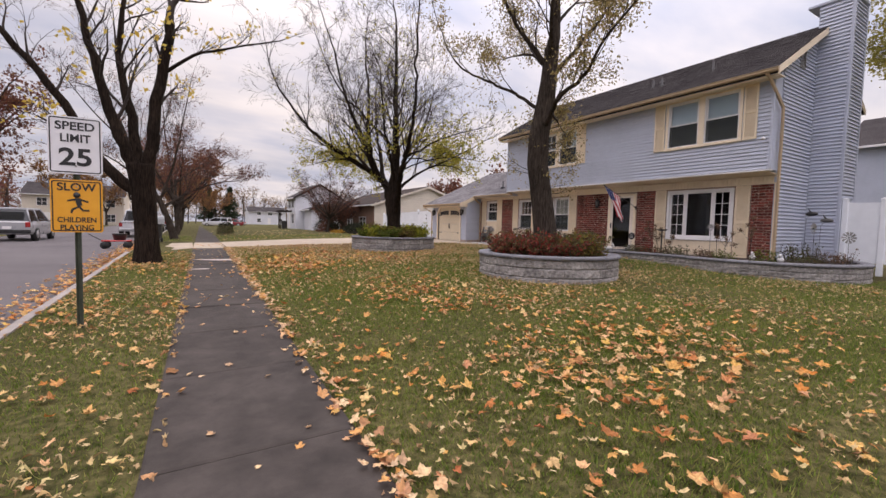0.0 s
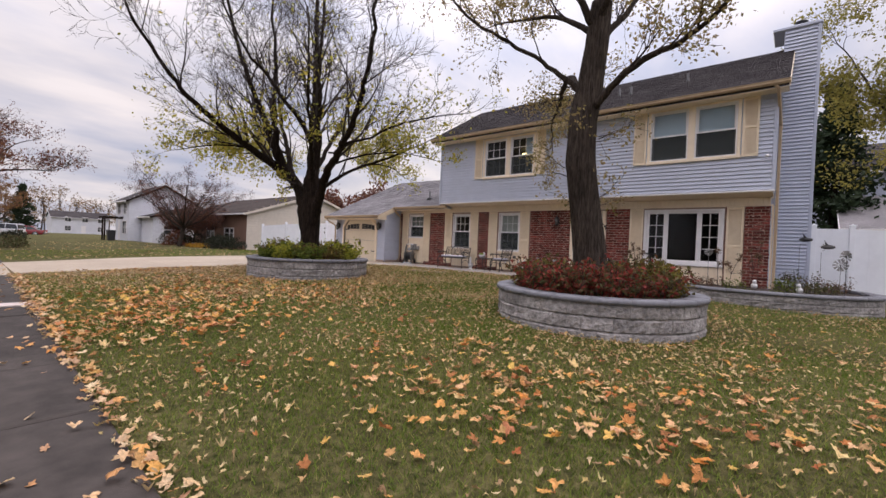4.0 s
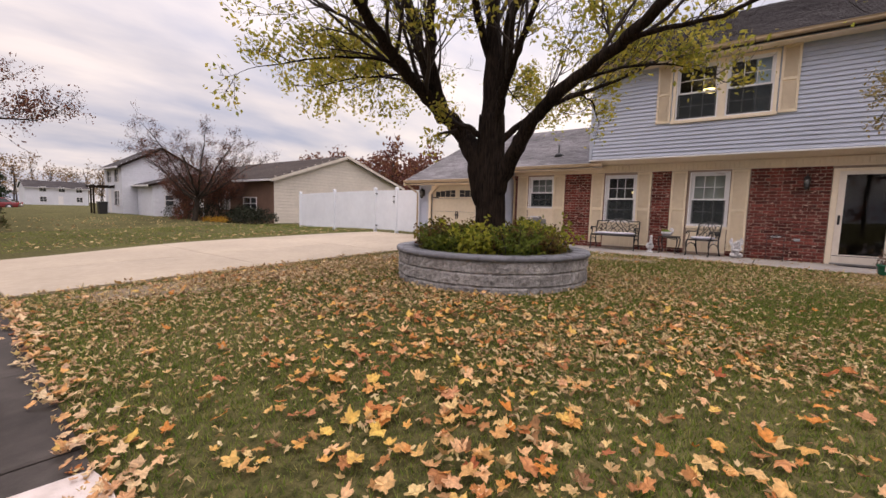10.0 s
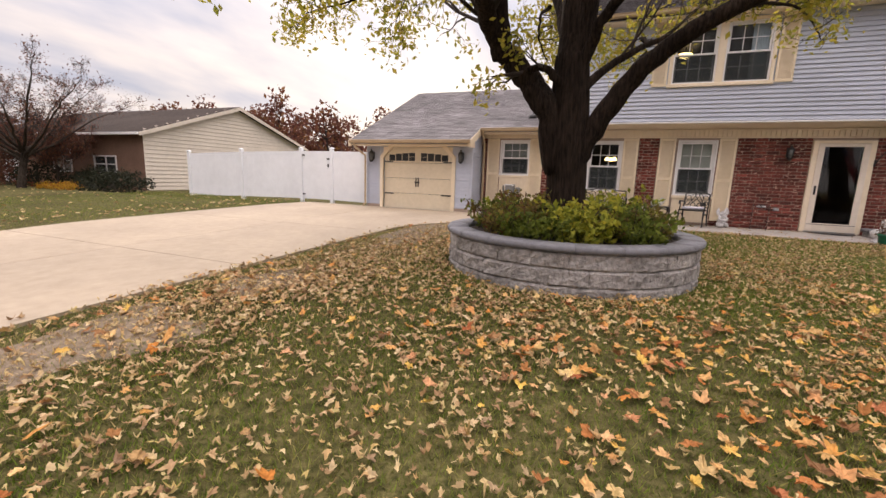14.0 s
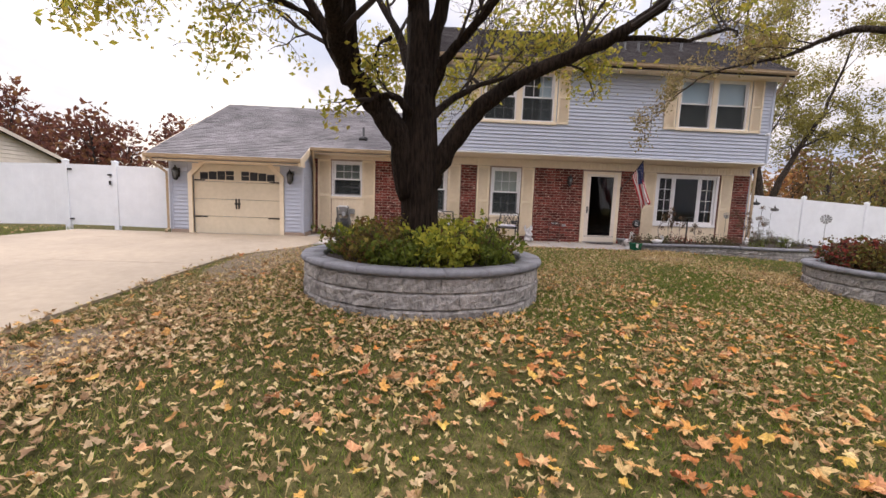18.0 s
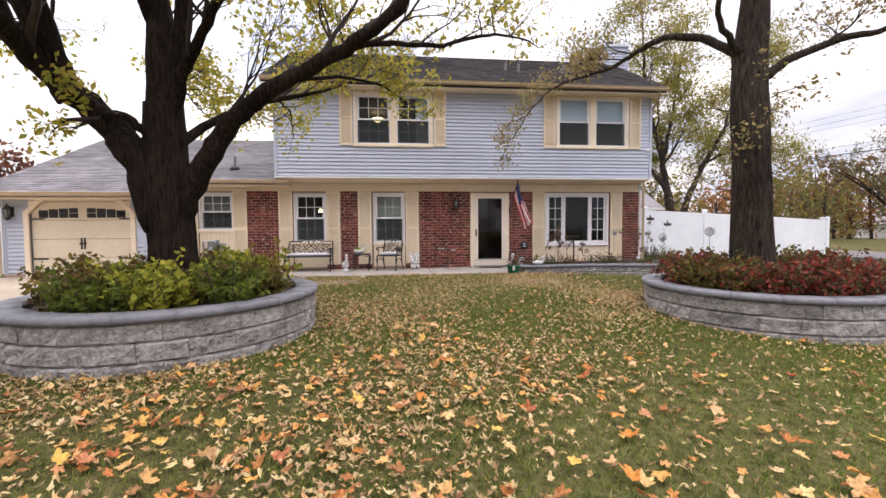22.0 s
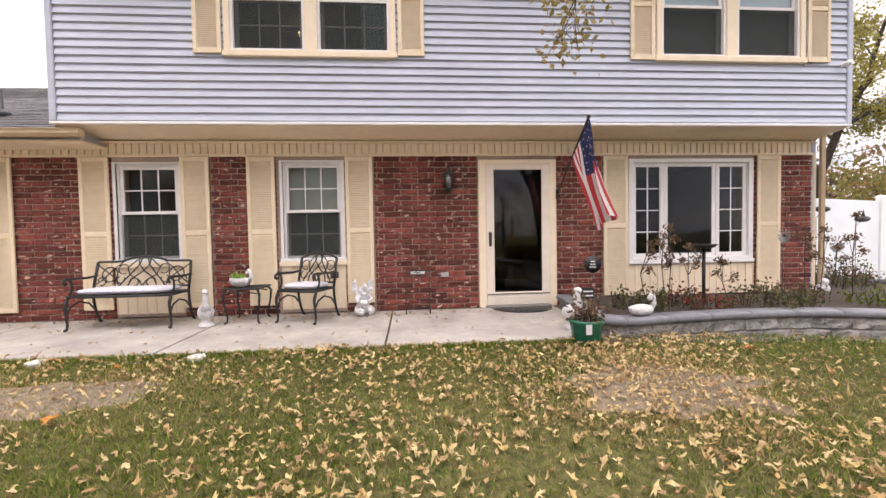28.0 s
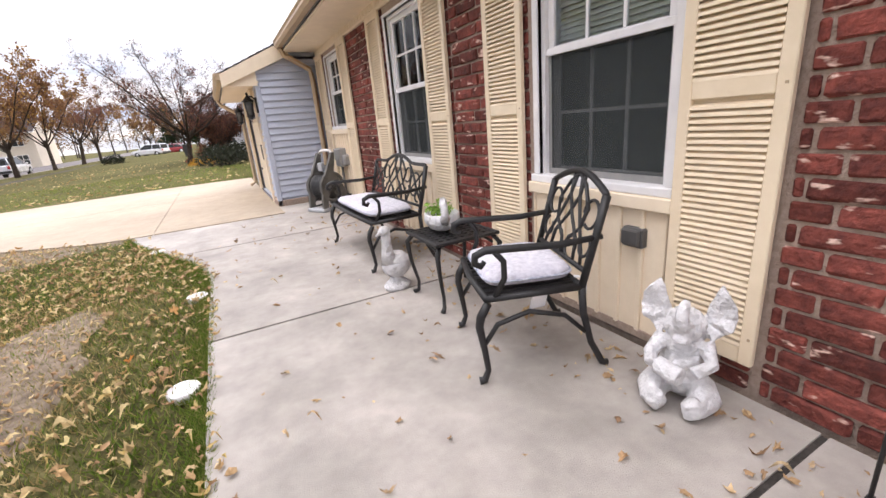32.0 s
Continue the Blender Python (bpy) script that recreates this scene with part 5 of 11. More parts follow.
downspout([(EX - 0.02, YS + 0.05, EZ - 0.10), (EX + 0.0, YS - 0.02, EZ - 0.2), (14.30, YS - 0.07, 4.95), (14.33, YS - 0.07, 4.6), (14.33, YS - 0.07, 0.62), (14.22, YS - 0.10, 0.55)])
downspout([(13.86, 19.28, 3.0), (13.9, 19.30, 2.9), (14.28, 19.36, 2.68), (14.30, 19.36, 2.5), (14.30, 19.36, 0.68), (14.15, 19.34, 0.58)])
downspout([(12.9, 23.36, 2.56), (12.95, 23.36, 2.45), (13.32, 23.20, 2.2), (13.33, 23.20, 2.0), (13.33, 23.20, 0.62), (13.2, 23.2, 0.55)])
# security camera on the upper corner
sc = thing("security_camera", (UX - 0.02, 5.45, 4.06), "small white security camera on the upper corner", "camera")
part("mount", Shape().box(-0.05, -0.03, -0.03, 0.0, 0.03, 0.03, 0.01), M_WHITE, sc)
part("camera_body", Shape().ball((-0.085, 0, 0.0), (0.06, 0.045, 0.045)), M_WHITE, sc)


def wall_lantern(at, turn, label, size=1.2):
    """A black coach lantern: plate, arm, roof, cage bars, pane."""
    la = thing("wall_lantern", at, label, "lantern", "black wall lanterns", turn)
    la.matrix_basis = la.matrix_basis @ Matrix.Scale(size, 4)
    part("plate", Shape().box(-0.02, -0.05, -0.09, 0.0, 0.05, 0.12, 0.006), M_IRON, la)
    part("arm", Shape().tube([(-0.01, 0, 0.08), (-0.06, 0, 0.14), (-0.11, 0, 0.13)], 0.010, 6), M_IRON, la)
    part("roof", Shape().lathe([(0.085, 0.07), (0.07, 0.085), (0.03, 0.13), (0.012, 0.15), (0.018, 0.17), (0.004, 0.19)], (-0.11, 0, 0), 6), M_IRON, la)
    for k in range(4):
        a = math.pi / 4 + k * math.pi / 2
        c0, s0 = math.cos(a), math.sin(a)
        part("cage_bar", Shape().tube([(-0.11 + 0.072 * c0, 0.072 * s0, 0.07), (-0.11 + 0.052 * c0, 0.052 * s0, -0.12)], 0.006, 4), M_IRON, la)
    part("base", Shape().lathe([(0.01, -0.17), (0.045, -0.14), (0.058, -0.12), (0.058, -0.115)], (-0.11, 0, 0), 6), M_IRON, la)
    p = part("pane", Shape().lathe([(0.046, -0.115), (0.064, 0.068)], (-0.11, 0, 0), 6), M_FROST, la, "smoky lantern glass")
    return la


M_FROST = surface("smoky lantern glass", (0.09, 0.09, 0.088), (0.16, 0.16, 0.155), 20, 0.15, 0.02)
wall_lantern((FX + 0.0, 11.34, 2.46), 0, "black wall lantern on the brick beside the door", 1.1)
wall_lantern((GX - 0.0, 19.78, 2.18), 0, "black wall lantern beside the garage door")
wall_lantern((GX - 0.0, 22.93, 2.18), 0, "black wall lantern beside the garage door")

# ---- walls, planters, fences ----


def wall_blocks(name, label, path, courses, course_h, top_of, closed, first_len=0.40, depth=0.24, seed=1, at=(0, 0, 0)):
    """A retaining wall of split-face blocks along a path of (x, y), with a rounded cap. top_of(i) gives the cap's underside."""
    rng = random.Random(seed)
    wall = thing(name, at, label, "planter" if closed else "retaining wall")
    inv = wall.matrix_basis.inverted()
    pts = [Vector((*p, 0)) for p in path]
    if closed:
        pts.append(pts[0].copy())
    seg = [(pts[i + 1] - pts[i]).length for i in range(len(pts) - 1)]
    total = sum(seg)

    def along(d):
        d = max(0.0, min(d, total - 1e-6))
        for i, l in enumerate(seg):
            if d <= l:
                p = pts[i].lerp(pts[i + 1], d / l)
                return p
            d -= l
        return pts[-1]

    n = int(round(total / first_len))
    step = total / n

    def block(d0, d1, z0, z1, rough, material, nm, round_edge=False, over=0.0):
        p, q = along(d0), along(d1)
        t = (q - p).normalized()
        out = Vector((t.y, -t.x, 0))
        s = Shape()
        gap = 0.001 if round_edge else 0.003
        a, b = p + t * gap, q - t * gap
        cols = 5
        rows = [0.0, 0.12, 0.5, 0.88, 1.0] if not round_edge else [0.0, 0.25, 0.5, 0.8, 1.0]
        v = []
        for j, rz in enumerate(rows):
            for i in range(cols):
                u = i / (cols - 1)
                edge = min(u, 1 - u) * 8
                lift = rng.uniform(-rough, rough) + min(1, edge) * rough * 0.8 if not round_edge else over + 0.028 * math.sin(math.pi * (0.12 + rz * 0.76)) - 0.028
                if not round_edge and j in (0, len(rows) - 1):
                    lift = -0.012
                spot, way = a.lerp(b, u), out
                if round_edge:
                    dd = d0 + gap + (d1 - d0 - 2 * gap) * u
                    spot = along(dd)
                    tt = along(min(dd + 0.05, total)) - along(max(dd - 0.05, 0.0))
                    way = Vector((tt.y, -tt.x, 0)).normalized()
                v.append(spot + way * lift + Vector((0, 0, z0 + (z1 - z0) * rz)))
        k = len(v)
        f = []
        for j in range(len(rows) - 1):
            for i in range(cols - 1):
                f.append((j * cols + i, j * cols + i + 1, (j + 1) * cols + i + 1, (j + 1) * cols + i))
        back = [a - out * depth + Vector((0, 0, z0)), b - out * depth + Vector((0, 0, z0)), b - out * depth + Vector((0, 0, z1)), a - out * depth + Vector((0, 0, z1))]
        v += back
        if round_edge:
            for e, dd in ((0, d0 + gap), (1, d1 - gap)):
                tt = along(min(dd + 0.05, total)) - along(max(dd - 0.05, 0.0))
                inward = along(dd) - Vector((tt.y, -tt.x, 0)).normalized() * depth
                back[e] = inward + Vector((0, 0, z0))
                back[3 - e] = inward + Vector((0, 0, z1))
            v[-4:] = back
        top = (len(rows) - 1) * cols
        f += [tuple(range(top, top + cols)) + (k + 2, k + 3), tuple(range(cols - 1, -1, -1)) + (k, k + 1), (k + 1, k, k + 3, k + 2)]
        f.append((0,) + tuple(cols * j for j in range(1, len(rows))) + (k + 3, k))
        f.append(tuple(cols * j + cols - 1 for j in range(len(rows) - 1, -1, -1)) + (k + 1, k + 2))
        s.add(v, f, round_edge)
        part(nm, s.turned(inv), material, wall)

    for c in range(courses):
        off = (c % 2) * 0.5
        i = -off
        while i < n - 0.01:
            d0, d1 = max(0.0, i * step), min(total, (i + 1) * step)
            if d1 - d0 > 0.03:
                zt = top_of((d0 + d1) / 2 / total) - (courses - 1 - c) * course_h
                block(d0, d1, zt - course_h + 0.004, zt, 0.014, M_BLOCK, "block")
            i += 1
    m = int(round(total / 0.52))
    for i in range(m):
        zt = top_of((i + 0.5) / m)
        block(total * i / m, total * (i + 1) / m, zt, zt + 0.075, 0.0, M_CAP, "cap_stone", True, 0.045)
    return wall


def ring(cx, cy, r, n, squash=1.0):
    return [(cx + r * math.cos(2 * math.pi * i / n), cy + r * squash * math.sin(2 * math.pi * i / n)) for i in range(n)]


def planter(cx, cy, r, top, label, seed):
    w = wall_blocks("planter", label, ring(cx, cy, r, 40), 3, 0.195, lambda u: top, True, 0.42, 0.24, seed, (cx, cy, ground_z(cx - r, cy)))
    inv = w.matrix_basis.inverted()
    s = Shape()
    rows = []
    v = [(cx, cy, top + 0.10)]
    f = []
    for j, rr in enumerate((0.4, 0.8, r - 0.16)):
        for i in range(28):
            a = 2 * math.pi * i / 28
            v.append((cx + rr * math.cos(a), cy + rr * math.sin(a), top + (0.08, 0.04, -0.02)[j] + 0.02 * noise.noise((rr * 5, a * 3, seed))))
    for i in range(28):
        k = (i + 1) % 28
        f.append((0, 1 + i, 1 + k))
        for j in range(2):
            f.append((1 + j * 28 + i, 1 + (j + 1) * 28 + i, 1 + (j + 1) * 28 + k, 1 + j * 28 + k))
    s.add(v, f, True)
    part("soil", s.turned(inv), M_SOIL, w, "dark mulch")
    return w


P1, P2 = (7.33, 15.96, 1.70), (7.57, 7.43, 1.65)
P1_TOP, P2_TOP = 0.83, 0.74
planter(P1[0], P1[1], P1[2], P1_TOP, "round grey block planter with a rounded cap round a maple", 3)
planter(P2[0], P2[1], P2[2], P2_TOP, "round grey block planter with a rounded cap round a tree", 4)

# curving bed wall before the front window
def smooth_path(pts, n):
    out = []
    for i in range(len(pts) - 1):
        p0, p1, p2, p3 = (Vector((*pts[max(0, min(len(pts) - 1, i + k))], 0)) for k in (-1, 0, 1, 2))
        for j in range(n):
            t = j / n
            q = 0.5 * ((2 * p1) + (p2 - p0) * t + (2 * p0 - 5 * p1 + 4 * p2 - p3) * t * t + (3 * p1 - p0 - 3 * p2 + p3) * t ** 3)
            out.append((q.x, q.y))
    out.append(pts[-1])
    return out


BED = [(14.25, 9.66), (13.3, 9.78), (12.62, 9.92), (12.34, 9.6), (12.42, 9.0), (12.50, 8.1), (12.45, 7.2), (12.15, 6.2), (12.15, 5.2), (12.5, 4.2), (13.2, 3.45), (14.3, 3.2), (15.4, 3.5), (16.3, 4.1)]
BED_PATH = smooth_path(BED, 5)
wall_blocks("bed_wall", "low curving retaining wall of grey blocks round the front bed", BED_PATH, 3, 0.145, lambda u: 0.62, False, 0.40, 0.22, 9, (12.4, 6.5, 0.35))
s = Shape()
inside = [(x + 0.1 if x < 16 else x, y) for x, y in BED_PATH[8:]] + [(16.6, 4.6), (16.6, 5.28), (14.36, 5.28), (14.36, 9.5)]
cx, cy = 13.5, 6.5
v = [(cx, cy, 0.65)] + [(x + (cx - x) * 0.03, y + (cy - y) * 0.03, 0.63) for x, y in inside]
s.add(v, [(0, 1 + i, 1 + (i + 1) % len(inside)) for i in range(len(inside))], True)
bed = setting("garden_bed", s, M_SOIL, "dark mulched flower bed behind the low wall", "flower bed")


def fence(name, label, posts, height, top_of, post_top=0.09, gate=None):
    """Tall white vinyl panels between posts along (x, y) places, each panel of joined boards."""
    fe = thing(name, (*posts[0], top_of(0) - height), label, "fence")
    inv = fe.matrix_basis.inverted()
    for i, (x, y) in enumerate(posts):
        zt = top_of(i)
        s = Shape().box(x - 0.065, y - 0.065, zt - height - 0.3, x + 0.065, y + 0.065, zt + post_top, 0.008)
        po = part("post", s.turned(inv), M_VINYL, fe)
        c = Shape().add([(x - 0.075, y - 0.075, zt + post_top), (x + 0.075, y - 0.075, zt + post_top), (x + 0.075, y + 0.075, zt + post_top), (x - 0.075, y + 0.075, zt + post_top), (x - 0.075, y - 0.075, zt + post_top + 0.02), (x + 0.075, y - 0.075, zt + post_top + 0.02), (x + 0.075, y + 0.075, zt + post_top + 0.02), (x - 0.075, y + 0.075, zt + post_top + 0.02), (x, y, zt + post_top + 0.06)],
                        [(0, 3, 2, 1), (0, 1, 5, 4), (1, 2, 6, 5), (2, 3, 7, 6), (3, 0, 4, 7), (4, 5, 8), (5, 6, 8), (6, 7, 8), (7, 4, 8)])
        part("post_cap", c.turned(inv), M_VINYL, po)
    for i in range(len(posts) - 1):
        p, q = Vector((*posts[i], 0)), Vector((*posts[i + 1], 0))
        t = (q - p).normalized()
        out = Vector((t.y, -t.x, 0))
        za, zb = top_of(i), top_of(i + 1)

        def slab(u0, u1, lo, hi, th, nm, parent):
            a, b = p.lerp(q, u0), p.lerp(q, u1)
            v = []
            for w, zt in ((a, za + (zb - za) * u0), (b, za + (zb - za) * u1)):
                for o in (-th, th):
                    for zz in (lo, hi):
                        v.append(w + out * o + Vector((0, 0, zt - height + zz)))
            return part(nm, Shape().add(v, [(0, 1, 3, 2), (4, 6, 7, 5), (0, 4, 5, 1), (2, 3, 7, 6), (1, 5, 7, 3), (0, 2, 6, 4)]).turned(inv), M_VINYL, parent)

        panel = slab(0.02, 0.98, 0.05, 0.19, 0.022, "bottom_rail", fe)
        slab(0.02, 0.98, height - 0.14, height, 0.022, "top_rail", fe)
        ln = (q - p).length
        n = max(2, int(ln / 0.28))
        for k in range(n):
            slab(0.02 + 0.96 * k / n + 0.0003, 0.02 + 0.96 * (k + 1) / n - 0.0003, 0.19, height - 0.14, 0.018, "board", panel)
    return fe


FY = [23.30, 25.14, 26.55, 29.6, 32.64]
fl = fence("fence", "tall white vinyl privacy fence with a gate beside the garage", [(14.02, 23.25)] + [(14.12, y) for y in FY[1:]], 1.84, lambda i: (2.34, 2.36, 2.36, 2.30, 2.20)[i])
fence("fence", "tall white vinyl privacy fence beyond the chimney", [(16.82, 4.42), (16.82, 3.6), (16.82, 1.12), (16.82, -1.5), (16.82, -4.25)], 1.80, lambda i: (2.38, 2.36, 2.24, 2.10, 1.94)[i])
fence("fence", "tall white vinyl privacy fence running back from the corner", [(17.0, -4.25), (19.6, -4.25), (22.2, -4.25), (24.8, -4.25)], 1.78, lambda i: 1.93)
inv = fl.matrix_basis.inverted()
for y, z in ((26.42, 2.18), (26.42, 0.72), (25.28, 2.05)):
    part("gate_hardware", Shape().box(14.06, y - 0.06, z, 14.09, y + 0.06, z + 0.05, 0.004).turned(inv), M_IRON, fl, "black gate hardware")
part("gate_latch", Shape().box(14.05, 25.26, 1.78, 14.09, 25.30, 1.90, 0.004).turned(inv), M_IRON, fl)

# ---- trees ----


def leaf_cluster(points, rng, size, per, spread, hang=0.0):
    """Small leaves, four-cornered and folded, round the given points, as arrays for big_mesh."""
    n = len(points) * per
    if n == 0:
        return np.zeros((0, 3)), np.zeros((0, 3), int)
    base = np.repeat(np.array(points, dtype=np.float64), per, axis=0)
    base += rng.normal(0, spread, (n, 3)) - np.array([0, 0, hang])
    a = rng.normal(0, 1, (n, 3))
    a /= np.linalg.norm(a, axis=1)[:, None]
    b = np.cross(a, rng.normal(0, 1, (n, 3)))
    b /= np.linalg.norm(b, axis=1)[:, None] + 1e-9
    c = np.cross(a, b)
    s = (size * rng.uniform(0.6, 1.3, n))[:, None]
    v = np.stack([base - a * s, base + b * s * 0.55 + c * s * 0.15, base + a * s, base - b * s * 0.55 + c * s * 0.15], 1).reshape(-1, 3)
    i = np.arange(n) * 4
    f = np.concatenate([np.stack([i, i + 1, i + 2], 1), np.stack([i, i + 2, i + 3], 1)])
    return v, f


class Grower:
    def __init__(self, seed, droop=0.0):
        self.rng = random.Random(seed)
        self.limbs, self.twigs, self.tips = [], Shape(), []
        self.droop = droop

    def wander(self, start, way, length, n, bend, rise):
        p, d = Vector(start), Vector(way).normalized()
        out = [p.copy()]
        for i in range(n):
            d = (d + Vector((self.rng.gauss(0, bend), self.rng.gauss(0, bend), self.rng.gauss(0, bend) + rise))).normalized()
            p = p + d * (length / n)
            out.append(p.copy())
        return out

    def shoot(self, start, way, length, r, level, most):
        """A branch and its side shoots; the last levels go into one mesh of twigs."""
        n = 5 if level < 2 else 4
        path = self.wander(start, way, length, n, 0.09 + 0.05 * level, 0.05 - self.droop * level)
        radii = [max(r * (1 - 0.8 * i / n), 0.0035) for i in range(n + 1)]
        sides = 6 if level < 2 else (4 if level < 3 else 3)
        self.twigs.tube(path, radii, sides, caps=False)
        if level >= most:
            self.tips.extend(path[2:])
            return
        k = self.rng.randint(3, 5) if level < most - 1 else self.rng.randint(3, 4)
        for i in range(k):
            u = self.rng.uniform(0.25, 1.0)
            j = min(int(u * n), n - 1)
            p = path[j].lerp(path[j + 1], u * n - j)
            d = (path[j + 1] - path[j]).normalized()
            side = d.orthogonal().normalized()
            side.rotate(Matrix.Rotation(self.rng.uniform(0, 6.283), 3, d))
            a = self.rng.uniform(0.38, 0.85)
            self.shoot(p, d * math.cos(a) + side * math.sin(a), length * self.rng.uniform(0.45, 0.72), max(radii[j] * 0.55, 0.004), level + 1, most)

    def limb(self, pts, r0, r1, shoots, length, most=3, first=0.25):
        """A main limb along given points, rounded, with shoots along it. Returns its shape."""
        fine = []
        P = [Vector(p) for p in pts]
        for i in range(len(P) - 1):
            q = [P[max(0, min(len(P) - 1, i + k))] for k in (-1, 0, 1, 2)]
            for j in range(4):
                t = j / 4
                fine.append(0.5 * ((2 * q[1]) + (q[2] - q[0]) * t + (2 * q[0] - 5 * q[1] + 4 * q[2] - q[3]) * t * t + (3 * q[1] - q[0] - 3 * q[2] + q[3]) * t ** 3))
        fine.append(P[-1])
        m = len(fine) - 1
        radii = [r0 + (r1 - r0) * (i / m) ** 0.8 for i in range(m + 1)]
        fine = [p + Vector((self.rng.gauss(0, 0.02), self.rng.gauss(0, 0.02), 0)) if 0 < i < m else p for i, p in enumerate(fine)]
        s = Shape().tube(fine, radii, 14)
        s.v = [tuple(Vector(q) + Vector((noise.noise((q[0] * 9, q[1] * 9, q[2] * 5)), noise.noise((q[1] * 9, q[2] * 5, q[0] * 9 + 7)), 0)) * 0.16 * radii[min(i // 14, m)]) for i, q in enumerate(s.v)]
        for i in range(shoots):
            u = first + (1 - first) * (i + self.rng.random()) / shoots
            j = min(int(u * m), m - 1)
            d = (fine[j + 1] - fine[j]).normalized()
            side = d.orthogonal().normalized()
            side.rotate(Matrix.Rotation(self.rng.uniform(0, 6.283), 3, d))
            if side.z < -0.4:
                side.z *= -0.5
            a = self.rng.uniform(0.5, 1.0)
            self.shoot(fine[j], d * math.cos(a) + side * math.sin(a) + Vector((0, 0, 0.15)), length * self.rng.uniform(0.6, 1.15) * (1.15 - 0.5 * u), max(radii[j] * 0.42, 0.012), 1, most)
        d = (fine[-1] - fine[-2]).normalized()
        self.shoot(fine[-1], d, length * 0.9, r1, 1, most)
        return s


def bark_trunk(path, radii, seed, sides=44, flare=1.35, ridge=0.085):
    """A trunk with a flared foot and upright ridges of bark."""
    P = [Vector(p) for p in path]
    fine, rad = [], []
    for i in range(len(P) - 1):
        for j in range(8):
            t = j / 8
            fine.append(P[i].lerp(P[i + 1], t))
            rad.append(radii[i] + (radii[i + 1] - radii[i]) * t)
    fine.append(P[-1])
    rad.append(radii[-1])
    v, f = [], []
    base = fine[0].z
    for p, r in zip(fine, rad):
        h = p.z - base
        for k in range(sides):
            a = 2 * math.pi * k / sides
            foot = 1 + (flare - 1) * math.exp(-h * 4.5) * (1 + 0.35 * math.sin(a * 5 + seed))
            rr = r * foot * (1 + ridge * (noise.noise((math.cos(a) * 4, math.sin(a) * 4, h * 0.7 + seed)) * 1.6 + (0.55 if k % 2 else -0.55) * (0.5 + noise.noise((a, h * 2.3, seed)))))
            v.append((p.x + rr * math.cos(a), p.y + rr * math.sin(a), p.z))
    n = len(fine)
    for i in range(n - 1):
        for k in range(sides):
            k2 = (k + 1) % sides
            f.append((i * sides + k, i * sides + k2, (i + 1) * sides + k2, (i + 1) * sides + k))
    f.append(tuple((n - 1) * sides + k for k in range(sides)))
    return Shape().add(v, f, True)


def finish_tree(tree, grower, bark, trunk, limbs, leaf_material, leaf_size, per, keep, seed, spread=0.10, tries=1):
    inv = tree.matrix_basis.inverted()
    part("trunk", trunk.turned(inv), bark, tree)
    for l in limbs:
        part("limb", l.turned(inv), bark, tree)
    tw = part("twig_spray", grower.twigs.turned(inv), M_TWIG, tree, "fine bare twigs")
    tw["kind"] = "stuff"
    rng = np.random.default_rng(seed)
    pts = [inv @ p for p in grower.tips for _ in range(tries) if rng.random() < keep(p)]
    if pts:
        v, f = leaf_cluster(pts, rng, leaf_size, per, spread, 0.03)
        cr = part("crown", big_mesh("crown", v, f, leaf_material), leaf_material, tree, "thin autumn leaves")
        cr["kind"] = "stuff"
    return tree


